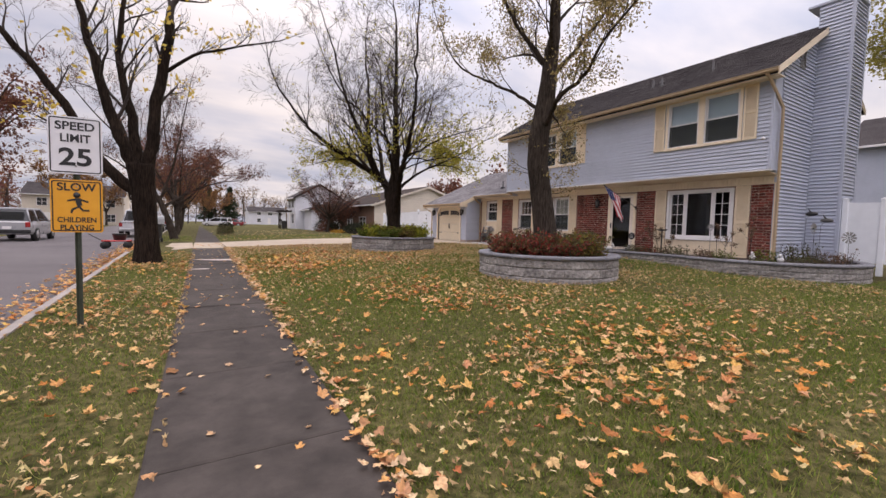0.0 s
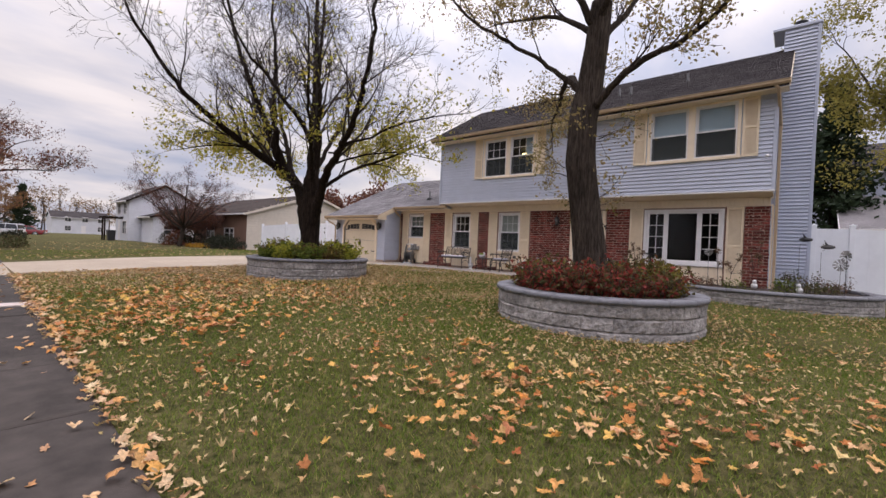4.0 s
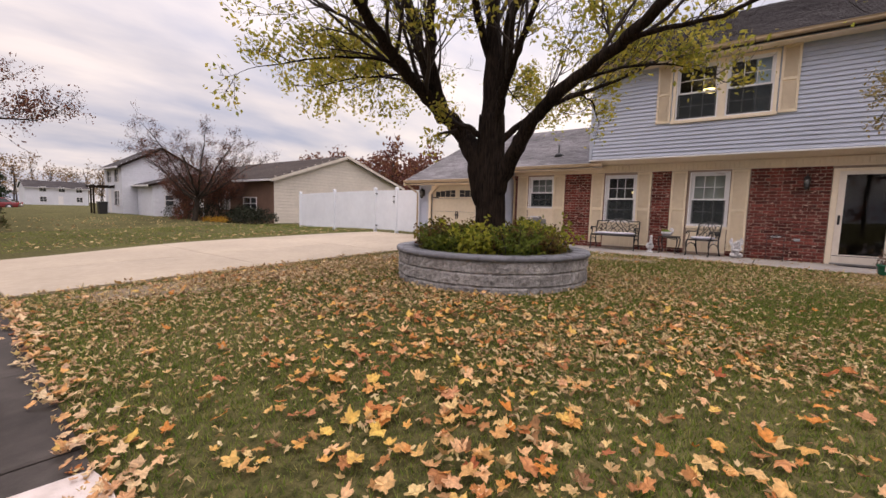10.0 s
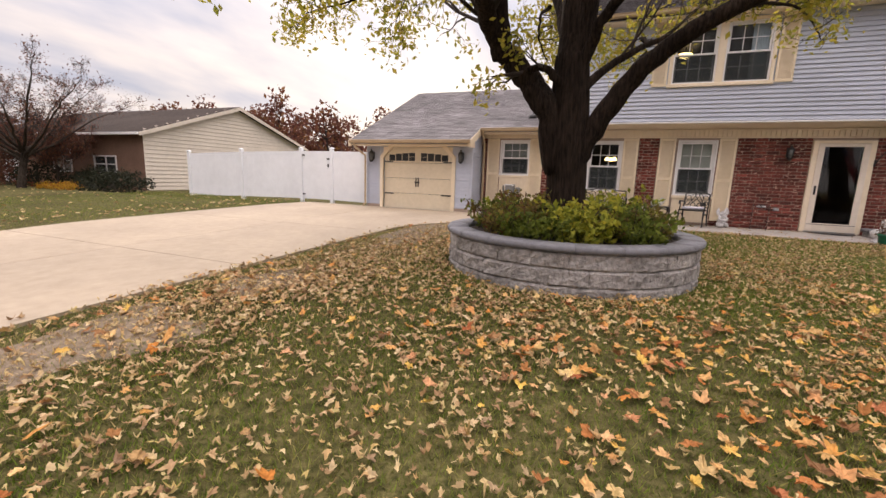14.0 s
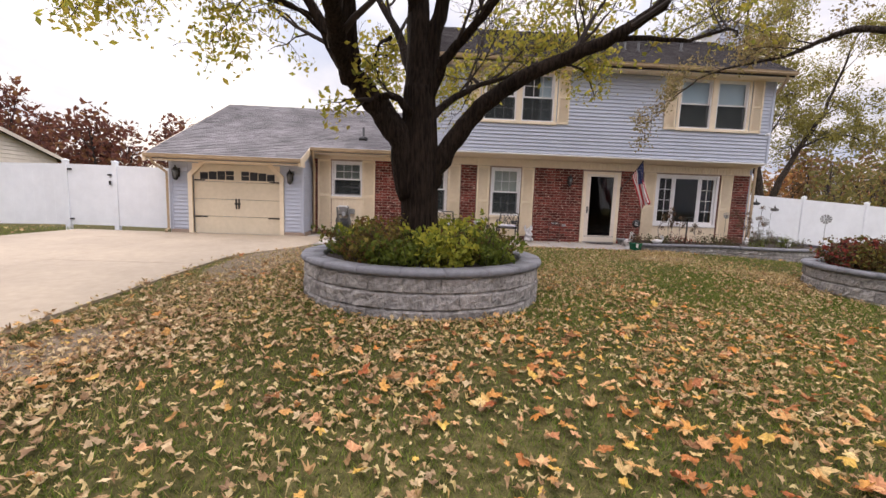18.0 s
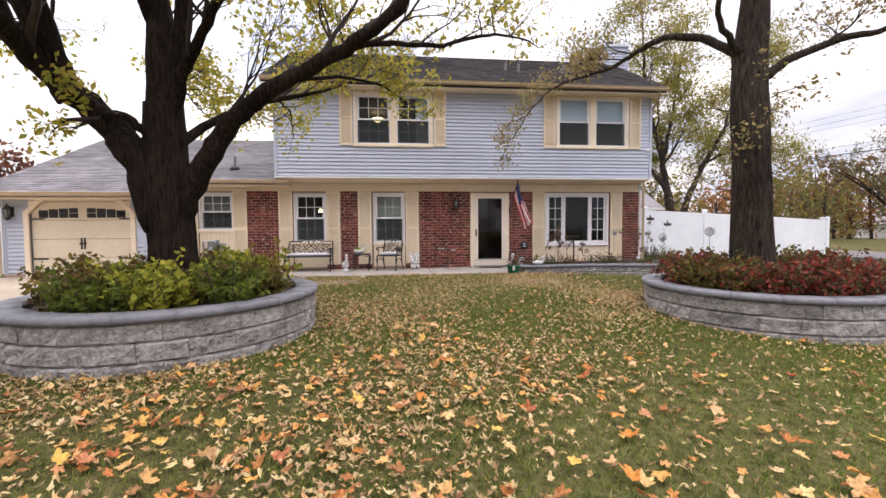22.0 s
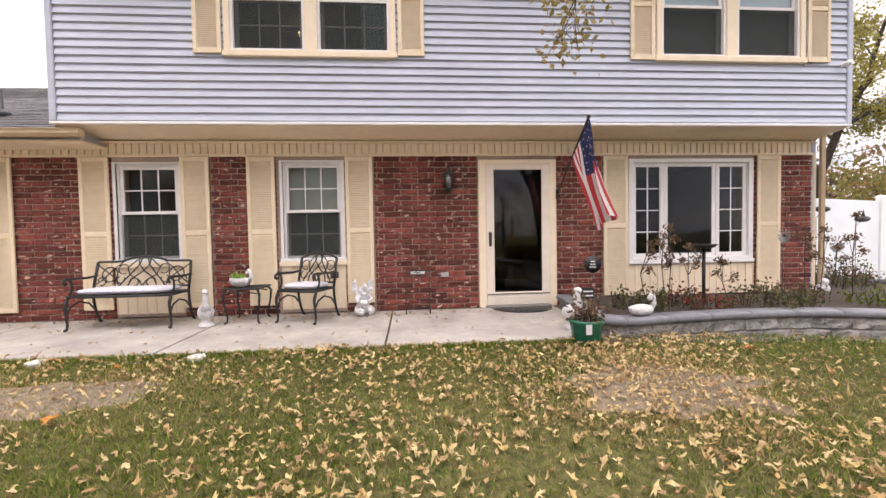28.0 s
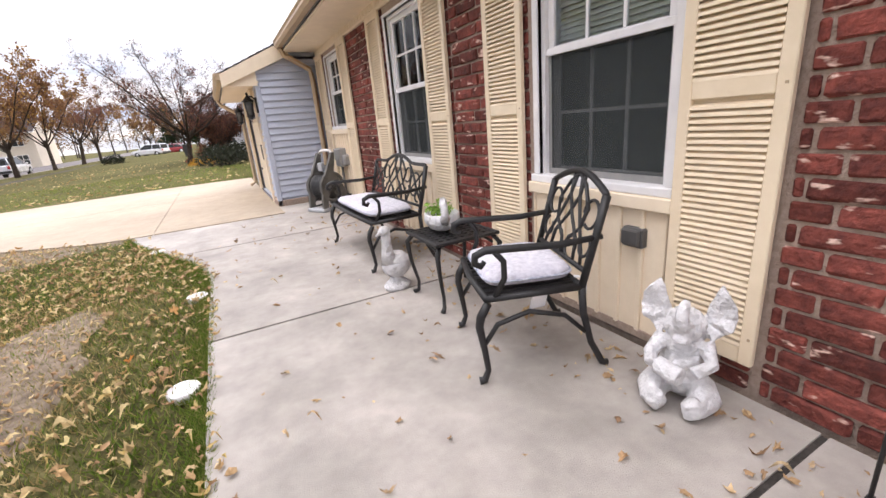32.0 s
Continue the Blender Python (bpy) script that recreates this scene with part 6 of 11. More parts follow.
def maple_in_planter():
    t = thing("maple_tree", (7.36, 16.02, P1_TOP), "tall forked maple, nearly bare with some yellow-green leaves", "tree")
    g = Grower(21)
    trunk = bark_trunk([(7.37, 16.03, P1_TOP - 0.1), (7.37, 16.03, 1.5), (7.36, 16.05, 2.1), (7.36, 16.06, 2.6), (7.40, 16.08, 3.3)], [0.285, 0.262, 0.275, 0.25, 0.22], 2.0)
    L = [
        # long limb over the lawn towards the other tree, with its thin side branch
        g.limb([(7.36, 15.98, 1.72), (7.34, 15.74, 2.28), (7.28, 15.48, 2.68), (7.16, 15.21, 3.02), (7.07, 14.84, 3.28), (6.95, 14.48, 3.50), (6.80, 14.0, 3.70), (6.64, 13.59, 3.86), (6.54, 13.1, 4.22), (6.48, 12.68, 4.80), (6.38, 12.38, 5.3), (6.2, 12.0, 6.1), (6.0, 11.6, 7.3)], 0.165, 0.03, 12, 2.2, 4, 0.45),
        g.limb([(6.66, 13.62, 3.84), (6.62, 13.1, 3.86), (6.68, 12.55, 3.90), (6.95, 11.9, 4.16), (7.42, 11.45, 4.36), (8.1, 10.9, 4.55)], 0.040, 0.010, 8, 1.0, 3, 0.2),
        # stem on the driveway side, which divides into a low sweeping limb and two steep ones
        g.limb([(7.34, 16.12, 1.75), (7.28, 16.32, 2.48), (7.32, 16.56, 2.85), (7.31, 16.83, 3.13), (7.15, 17.04, 3.40), (6.82, 17.13, 3.63), (6.46, 17.13, 3.79), (6.0, 17.05, 4.0), (5.4, 16.95, 4.27), (4.7, 16.8, 4.60), (4.0, 16.65, 5.05), (3.4, 16.45, 5.6), (2.8, 16.25, 6.3)], 0.228, 0.028, 14, 2.3, 4, 0.42),
        g.limb([(7.15, 17.0, 3.30), (6.92, 17.06, 3.72), (6.71, 17.10, 4.15), (6.52, 17.20, 4.75), (6.22, 17.24, 5.4), (5.85, 17.15, 6.1), (5.4, 17.1, 7.2), (5.0, 17.1, 8.6)], 0.165, 0.030, 11, 2.1, 4, 0.3),
        g.limb([(7.05, 17.02, 3.48), (6.76, 17.04, 4.1), (6.60, 16.95, 4.8), (6.50, 16.88, 5.55), (6.5, 16.9, 6.9), (6.4, 17.0, 8.8)], 0.145, 0.028, 10, 2.0, 4, 0.35),
        g.limb([(7.30, 16.85, 3.10), (7.32, 17.25, 3.65), (7.40, 17.65, 4.35), (7.5, 18.2, 5.4), (7.6, 18.8, 6.9)], 0.13, 0.028, 9, 2.1, 4, 0.3),
        # the main stem and the steep limbs from it
        g.limb([(7.37, 16.07, 2.7), (7.42, 16.12, 3.9), (7.46, 16.2, 5.2), (7.5, 16.3, 7.2), (7.5, 16.4, 9.8)], 0.235, 0.035, 11, 2.4, 4, 0.38),
        g.limb([(7.40, 16.04, 3.2), (7.42, 15.93, 3.9), (7.32, 15.72, 4.7), (7.12, 15.45, 5.6), (6.95, 15.2, 6.6), (6.8, 14.9, 8.4)], 0.155, 0.028, 10, 2.2, 4, 0.38),
        g.limb([(7.34, 16.0, 3.05), (7.18, 15.72, 3.60), (6.95, 15.44, 3.93), (6.66, 15.08, 4.32), (6.25, 14.55, 5.05), (5.85, 14.0, 6.3)], 0.095, 0.022, 10, 1.9, 4, 0.3),
        g.limb([(7.44, 16.18, 4.3), (6.98, 16.2, 4.95), (6.4, 16.02, 5.32), (5.75, 15.8, 5.75), (5.1, 15.6, 6.15), (4.3, 15.3, 7.1)], 0.085, 0.020, 10, 1.8, 4, 0.3),
        g.limb([(7.42, 16.02, 2.75), (7.80, 15.62, 3.22), (8.19, 15.10, 3.6), (8.9, 14.4, 4.0), (9.7, 13.8, 4.5)], 0.075, 0.018, 9, 1.7, 4, 0.3),
        g.limb([(7.42, 16.12, 3.1), (7.75, 16.3, 3.8), (8.5, 16.7, 4.8), (9.4, 17.3, 6.0), (10.1, 17.8, 7.4)], 0.10, 0.024, 9, 2.1, 4, 0.35),
        # short branch that bends back into the leaning stem
        g.limb([(7.28, 16.18, 2.82), (7.12, 16.34, 3.03), (7.08, 16.50, 3.10), (7.20, 16.72, 3.06)], 0.058, 0.045, 1, 0.5),
        # low leafy sprays
        g.limb([(6.9, 17.1, 3.6), (6.6, 17.7, 4.0), (6.3, 18.5, 4.1), (6.0, 19.3, 4.0)], 0.035, 0.009, 10, 0.8),
        g.limb([(7.4, 17.6, 4.2), (7.3, 18.4, 4.4), (7.2, 19.3, 4.35), (7.0, 20.2, 4.15)], 0.035, 0.009, 10, 0.8),
        g.limb([(8.3, 16.6, 4.3), (9.0, 16.9, 4.4), (9.8, 17.0, 4.3), (10.5, 16.9, 4.0)], 0.035, 0.009, 10, 0.8),
        g.limb([(8.2, 15.1, 3.6), (8.9, 15.2, 3.9), (9.7, 15.1, 3.9), (10.4, 15.2, 3.7)], 0.032, 0.009, 10, 0.8),
        g.limb([(7.0, 14.5, 3.5), (7.6, 13.9, 3.8), (8.4, 13.3, 3.95), (9.2, 12.8, 3.85)], 0.032, 0.009, 9, 0.7),
        g.limb([(6.0, 17.0, 4.0), (5.6, 17.6, 4.1), (5.1, 18.2, 4.05), (4.6, 18.7, 3.9)], 0.030, 0.009, 9, 0.7),
    ]
    return finish_tree(t, g, M_BARK, trunk, L, M_LEAF_YELLOW, 0.048, 1, lambda p: 0.10 if math.hypot(p.x - 7.36, p.y - 16.05) < 0.8 else (0.88 if p.y > 15.7 and p.x > 5.2 else 0.45) if p.z < (4.9 if p.y > 16.3 and p.x > 5.2 else 4.3) else max(0.012, 0.60 - 0.60 * (p.z - 4.2)), 7, 0.10, 4)


def tree_by_window():
    t = thing("maple_tree", (7.6, 7.55, P2_TOP), "slightly crooked single-trunked tree with sparse tan leaves", "tree")
    g = Grower(33)
    trunk = bark_trunk([(7.6, 7.50, P2_TOP - 0.1), (7.60, 7.56, 1.4), (7.52, 7.67, 2.27), (7.46, 7.75, 3.0), (7.50, 7.77, 3.7), (7.57, 7.71, 4.3), (7.60, 7.62, 5.0), (7.62, 7.56, 5.8)], [0.285, 0.27, 0.255, 0.245, 0.235, 0.225, 0.195, 0.165], 5.0)
    L = [
        g.limb([(7.62, 7.56, 5.7), (7.68, 7.55, 6.6), (7.65, 7.65, 8.0), (7.7, 7.8, 9.6)], 0.165, 0.035, 10, 1.5, 4),
        g.limb([(7.55, 7.85, 4.25), (7.90, 8.15, 4.66), (8.36, 8.48, 4.91), (8.69, 8.69, 4.89), (8.95, 8.85, 4.80), (9.30, 9.07, 4.71), (9.85, 9.45, 4.72), (10.39, 9.79, 4.66), (11.0, 10.05, 4.40), (11.4, 10.25, 4.0)], 0.075, 0.008, 12, 0.8, 3, 0.35),
        g.limb([(7.58, 7.85, 4.3), (7.5, 8.22, 4.64), (7.2, 8.6, 4.95), (6.75, 9.1, 5.28), (6.35, 9.5, 5.6), (6.05, 9.9, 6.2), (5.85, 10.2, 7.1)], 0.055, 0.012, 9, 1.3),
        g.limb([(7.50, 7.55, 3.95), (7.38, 7.24, 4.17), (7.10, 6.70, 4.40), (7.02, 6.2, 4.48), (6.85, 5.7, 4.7), (6.6, 5.0, 5.1), (6.5, 4.2, 5.4)], 0.075, 0.014, 10, 1.1),
        g.limb([(7.6, 7.65, 5.0), (8.3, 7.2, 6.0), (9.0, 6.6, 7.2)], 0.08, 0.016, 8, 1.3),
        g.limb([(7.6, 7.62, 5.3), (6.9, 8.0, 6.3), (6.2, 8.5, 7.8)], 0.08, 0.016, 8, 1.3),
        g.limb([(7.6, 7.58, 5.4), (7.0, 7.0, 6.3), (6.5, 6.2, 7.4)], 0.075, 0.016, 8, 1.3),
        g.limb([(7.6, 7.6, 5.2), (7.9, 8.4, 5.9), (8.3, 9.4, 6.4), (8.6, 10.6, 6.7)], 0.065, 0.014, 8, 1.2),
    ]
    # water shoots on the trunk
    for i in range(13):
        a = g.rng.uniform(0, 6.28)
        z = g.rng.uniform(2.0, 3.6)
        g.shoot((7.49 + 0.24 * math.cos(a), 7.72 + 0.24 * math.sin(a), z), (math.cos(a), math.sin(a), 0.4), 0.55, 0.010, 2, 3)
    return finish_tree(t, g, M_BARK_GREY, trunk, L, M_LEAF_TAN, 0.036, 2, lambda p: 0.75, 8, 0.10, 3)


def drooping_tree():
    """A tall tree of two leaning stems with hanging sprays of narrow leaves."""
    t = thing("tall_tree", (19.6, 0.3, 0.1), "tall drooping tree with thin olive leaves behind the fence", "tree")
    g = Grower(64, 0.05)
    trunk = bark_trunk([(19.6, 0.3, -0.1), (19.6, 0.3, 1.2), (19.65, 0.3, 2.2)], [0.36, 0.31, 0.30], 3.0, 16)
    L = [
        g.limb([(19.6, 0.35, 1.7), (19.7, 0.75, 3.2), (19.8, 1.0, 5.0), (19.9, 1.6, 7.2), (20.0, 1.8, 9.4), (20.0, 1.9, 11.2)], 0.20, 0.03, 13, 2.3, 4, 0.25),
        g.limb([(19.6, 0.2, 1.8), (19.7, -0.35, 3.2), (19.8, -1.1, 4.6), (19.9, -2.0, 6.0), (20.0, -2.7, 7.6), (20.0, -3.2, 9.4)], 0.17, 0.03, 12, 2.2, 4, 0.3),
        g.limb([(19.8, 0.95, 4.6), (20.1, 0.4, 6.4), (20.2, 0.0, 8.4), (20.2, -0.4, 10.4)], 0.11, 0.025, 10, 2.0, 4, 0.2),
        g.limb([(19.7, 0.8, 3.4), (19.9, 1.9, 5.0), (20.1, 2.8, 6.6), (20.2, 3.6, 8.4)], 0.10, 0.025, 9, 2.0, 4, 0.2),
        g.limb([(19.8, -1.2, 4.7), (20.0, -2.4, 5.2), (20.1, -3.6, 5.4), (20.2, -4.6, 5.1)], 0.07, 0.02, 8, 1.7, 4, 0.2),
        g.limb([(19.7, 0.5, 2.6), (20.4, 0.4, 4.6), (21.2, 0.2, 6.8), (21.8, 0.1, 8.8)], 0.10, 0.025, 9, 2.1, 4, 0.3),
    ]
    return finish_tree(t, g, M_BARK_GREY, trunk, L, M_LEAF_OLIVE, 0.060, 2, lambda p: 0.85, 64, 0.14, 2)


def street_tree_near():
    t = thing("street_tree", (-0.96, 14.2, 0.16), "dark many-stemmed street maple with few yellow leaves", "tree")
    g = Grower(41)
    y = 14.25
    trunk = bark_trunk([(-0.96, y, 0.05), (-0.98, y, 1.2), (-1.05, y, 2.2), (-1.1, y, 2.9)], [0.30, 0.275, 0.28, 0.32], 9.0)
    L = [
        g.limb([(-1.15, y, 2.1), (-1.55, y, 2.45), (-2.1, y + 0.1, 3.1), (-2.7, y + 0.1, 4.3), (-3.3, y + 0.1, 5.2), (-4.2, y, 6.4), (-5.0, y, 7.6)], 0.18, 0.04, 10, 1.8),
        g.limb([(-1.2, y, 2.75), (-1.55, y - 0.1, 3.6), (-1.9, y - 0.1, 4.9), (-2.15, y - 0.2, 6.2), (-2.4, y - 0.2, 7.4), (-2.6, y, 9.2)], 0.17, 0.035, 9, 1.8),
        g.limb([(-1.1, y + 0.1, 2.8), (-1.3, y + 0.3, 4.2), (-1.55, y + 0.5, 5.6), (-1.5, y + 0.7, 7.2), (-1.3, y + 0.8, 9.0)], 0.16, 0.035, 9, 1.8),
        g.limb([(-0.95, y, 2.8), (-0.82, y, 3.4), (-0.72, y, 4.4), (-0.62, y, 5.2), (-0.45, y, 6.1), (-0.38, y, 6.9)], 0.17, 0.12, 3, 1.4),
        g.limb([(-0.6, y, 5.4), (0.2, y - 0.3, 6.0), (1.2, y - 0.8, 6.3), (2.3, y - 1.2, 6.6)], 0.06, 0.015, 7, 1.0),
    ]
    return finish_tree(t, g, M_BARK, trunk, L, M_LEAF_GOLD, 0.075, 3, lambda p: 0.22 if p.z < 6.5 else 0.08, 9, 0.12)


def verge_tree(name, at, lean, height, seed, leaf_material, leafiness, label, spread=1.0, most=3, size=0.05, per=2, bark=None, limbs=7, width=0.17):
    """A street or garden tree of common shape."""
    t = thing(name, at, label, "tree")
    g = Grower(seed)
    x, y, z = at
    fork = height * 0.26
    lx, ly = lean
    trunk = bark_trunk([(x, y, z - 0.1), (x + lx * 0.5, y + ly * 0.5, z + fork * 0.5), (x + lx, y + ly, z + fork), (x + lx * 1.2, y + ly * 1.2, z + fork * 1.35)], [width, width * 0.86, width * 0.8, width * 0.6], seed, 12)
    L = []
    for i in range(limbs):
        a = 2 * math.pi * (i + g.rng.random() * 0.6) / limbs
        r = height * 0.38 * spread * g.rng.uniform(0.7, 1.15)
        s0 = Vector((x + lx, y + ly, z + fork * g.rng.uniform(0.85, 1.3)))
        e = Vector((x + lx + r * math.cos(a), y + ly + r * math.sin(a), z + height * g.rng.uniform(0.62, 0.95)))
        m1 = s0.lerp(e, 0.35) + Vector((0, 0, -height * 0.02))
        m2 = s0.lerp(e, 0.7) + Vector((0, 0, height * 0.02))
        L.append(g.limb([s0, m1, m2, e], width * 0.42, width * 0.10, 8, height * 0.19, most))
    return finish_tree(t, g, bark or M_BARK_GREY, trunk, L, leaf_material, size, per, lambda p: leafiness, seed, 0.12)


def leaning_tree():
    """The next tree along the verge: one stem leaning over the street, a low limb over the pavement."""
    x, y, z = -0.65, 29.2, 0.24
    t = thing("street_tree", (x, y, z), "leaning street tree with thin rust-brown leaves", "tree")
    g = Grower(51)
    trunk = bark_trunk([(x, y, z - 0.1), (x - 0.3, y, z + 1.0), (x - 0.6, y, z + 1.9), (x - 0.85, y, z + 2.5)], [0.21, 0.18, 0.17, 0.15], 51, 14)
    L = [
        g.limb([(x - 0.75, y, 2.4), (x - 1.5, y + 0.1, 4.0), (x - 2.3, y + 0.1, 6.1), (x - 3.2, y + 0.2, 8.4), (x - 3.7, y + 0.2, 10.4)], 0.145, 0.025, 12, 2.0, 4, 0.2),
        g.limb([(x - 0.55, y, 2.05), (x + 0.4, y + 0.1, 2.8), (x + 1.5, y + 0.3, 3.4), (x + 2.6, y + 0.6, 3.8), (x + 3.9, y + 1.0, 4.0)], 0.095, 0.018, 13, 1.5, 4, 0.15),
        g.limb([(x - 0.7, y, 2.5), (x - 0.1, y + 0.1, 4.4), (x + 0.4, y + 0.2, 6.8), (x + 0.9, y + 0.3, 9.6)], 0.085, 0.018, 11, 1.9, 4, 0.15),
        g.limb([(x - 1.45, y + 0.1, 3.9), (x - 0.7, y - 0.2, 5.8), (x - 0.1, y - 0.4, 8.2)], 0.065, 0.016, 9, 1.7, 4, 0.2),
        g.limb([(x - 0.95, y + 0.1, 3.0), (x - 2.7, y + 0.6, 4.5), (x - 4.3, y + 1.0, 5.4)], 0.075, 0.016, 9, 1.6, 4, 0.2),
        g.limb([(x - 1.95, y + 0.1, 5.2), (x - 3.5, y - 0.6, 6.9), (x - 4.5, y - 1.2, 8.4)], 0.055, 0.014, 8, 1.5, 4, 0.2),
        g.limb([(x - 0.6, y + 0.1, 2.8), (x + 0.9, y + 1.2, 4.4), (x + 2.1, y + 2.0, 5.2)], 0.06, 0.014, 9, 1.5, 4, 0.2),
    ]
    return finish_tree(t, g, M_BARK_GREY, trunk, L, M_LEAF_RUST, 0.048, 2, lambda p: 0.55 if p.x > x - 0.5 and p.z < 6.0 else 0.14, 51, 0.12)


maple_in_planter()
tree_by_window()
drooping_tree()
street_tree_near()
tb = leaning_tree()
tc = verge_tree("street_tree", (-0.75, 37.5, 0.24), (0.2, 0.2), 8.0, 52, M_LEAF_RUST, 0.8, "street tree with thin rust-brown leaves", 1.1, per=4, width=0.2)
for i, (x, y, r, k) in enumerate([(-0.8, 45.5, 80, tb), (-0.8, 73, 300, tc)]):
    copy_thing(k, pose(x, y, 0.24, 0, 0, r))
to = verge_tree("street_tree", (-0.9, 82, 0.2), (0, 0), 8.0, 53, M_LEAF_DUSK, 0.8, "street tree with dull orange-brown leaves", 1.0, per=3, size=0.10)
for x, y, r in ((-0.7, 54, 200), (-0.8, 63, 140), (-11.5, 88, 100), (3.0, 100, 30), (-12, 66, 200), (6, 118, 250)):
    copy_thing(to, pose(x, y, 0.1, 0, 0, r))

# ---- grass, fallen leaves ----


def ground_heights(x, y):
    s = 0.0128 * np.clip(y, 0, 18.5)
    q = np.clip((y - 3) / 7, 0, 1)
    e = 0.28 + 0.21 * q * q * (3 - 2 * q)
    e = e - 0.018 * np.clip(3 - y, 0, 12)
    u = np.clip((x - 1.2) / 10.3, 0, 1) ** 0.8
    return s * (1 - u) + e * u


def drive_near(x):
    q = np.clip((x - 9.0) / 2.4, 0, 1)
    return 19.72 - 1.05 * q * q * (3 - 2 * q)


def walk_front(y):
    q = np.clip((y - 15.8) / 3.1, 0, 1)
    return 12.33 - 1.0 * q * q * (3 - 2 * q)


def on_lawn(x, y, edge=0.0):
    left = -0.30 + 0.0235 * y
    ok = (x > left + WALK_W + edge) | ((x < left - edge) & (x > KERB_X + 0.03))
    ok &= ~((y > drive_near(x) - edge) & (y < 25.9 + edge) & (x < 13.5))
    ok &= ~((y > 17.4) & (y < 24.5) & (x < 1))
    ok &= ~((x > walk_front(y) - edge) & (y > 9.4) & (y < 20))
    ok &= (x - P1[0]) ** 2 + (y - P1[1]) ** 2 > (P1[2] + 0.02) ** 2
    ok &= (x - P2[0]) ** 2 + (y - P2[1]) ** 2 > (P2[2] + 0.02) ** 2
    bed_x = np.interp(y, [3.1, 3.3, 3.8, 4.5, 5.2, 6.2, 7.2, 8.1, 9.0, 10.0], [14.0, 13.4, 12.75, 12.35, 12.15, 12.15, 12.45, 12.5, 12.42, 12.4])
    ok &= ~((x > bed_x - 0.02) & (y > 3.1) & (y < 10.0))
    ok &= ~((x > 16.7) & (y < 4.5))
    return ok


def dirt(x, y):
    """Pale trodden earth against the drive, 0 to 1."""
    d = np.exp(-(((x - 9.0) / 2.5) ** 2 + ((y - 19.2) / 0.42) ** 2)) + 0.9 * np.exp(-(((x - 4.65) / 0.5) ** 2 + ((y - 18.95) / 0.35) ** 2)) + 0.9 * np.exp(-(((x - 2.9) / 0.75) ** 2 + ((y - 19.0) / 0.42) ** 2))
    return np.clip(d * (0.6 + 0.8 * patchy(x * 2.2, y * 2.2, 23)), 0, 1)


def bare(x, y):
    """Worn, leaf-strewn earth near the drive and before the house, 0 to 1."""
    a = 1.1 * dirt(x, y) + 0.6 * np.exp(-(((x - 5.6) / 2.8) ** 2 + ((y - 18.5) / 1.0) ** 2))
    b = 1.15 * np.exp(-(((x - 11.3) / 0.62) ** 2 + ((y - 14.9) / 1.3) ** 2)) + 1.15 * np.exp(-(((x - 10.95) / 0.75) ** 2 + ((y - 10.0) / 1.2) ** 2)) + 0.8 * np.exp(-(((x - 9.2) / 0.5) ** 2 + ((y - 8.9) / 0.6) ** 2))
    return np.clip((a + b) * (0.55 + 0.9 * patchy(x * 2.2, y * 2.2, 21)), 0, 1)


def blades(name, x, y, height, material, label, rng):
    n = len(x)
    z = ground_heights(x, y) - 0.02
    h = rng.uniform(height[0], height[1], n)
    a = rng.uniform(0, 6.283, n)
    w = rng.uniform(0.0028, 0.0058, n)
    lean = rng.uniform(0.2, 1.0, n) * h
    b = rng.uniform(0, 6.283, n)
    base = np.stack([x, y, z], 1)
    side = np.stack([np.cos(a), np.sin(a), np.zeros(n)], 1) * w[:, None]
    tip = base + np.stack([np.cos(b) * lean, np.sin(b) * lean, h], 1)
    v = np.stack([base - side, base + side, tip], 1).reshape(-1, 3)
    ob = new(name, big_mesh(name, v, np.arange(3 * n).reshape(-1, 3), material))
    tagged(ob, label, "grass", "", "stuff")


def make_grass():
    rng = np.random.default_rng(11)
    xs, ys = [], []
    for x0, x1, y0, y1, dens in ((-1.75, 13, -3, 20.2, 1250), (0.9, 7.5, 1, 18.5, 1300), (6.5, 12.3, 9.2, 17.5, 1500), (-1.75, 16.8, -8, -3, 350), (1.5, 14, 25.8, 34, 350), (-1.75, 0.2, 20, 34, 300), (13, 16.8, -4, 4.3, 700)):
        n = int((x1 - x0) * (y1 - y0) * dens)
        x, y = rng.uniform(x0, x1, n), rng.uniform(y0, y1, n)
        k = on_lawn(x, y, 0.01) & (rng.random(n) > 0.82 * bare(x, y))
        xs.append(x[k]); ys.append(y[k])
    blades("grass", np.concatenate(xs), np.concatenate(ys), (0.024, 0.060), M_BLADE, "short mown autumn grass blades, green with straw", rng)
    # longer grass leaning over the edge of the front walk
    n = 16000
    y = rng.uniform(10.0, 18.6, n)
    x = walk_front(y) - np.abs(rng.normal(0, 0.05, n)) + 0.015
    blades("edge_grass", x, y, (0.030, 0.062), M_BLADE, "uncut grass along the edge of the front walk", rng)
    n = 420000
    x, y = rng.uniform(2, 12.3, n), rng.uniform(7, 20, n)
    k = on_lawn(x, y, 0.01) & (rng.random(n) < bare(x, y) * (0.4 + 0.6 * patchy(x * 2, y * 2, 12)))
    blades("dry_grass", x[k], y[k], (0.026, 0.058), M_STRAW, "thin dry straw-coloured grass on worn ground", rng)


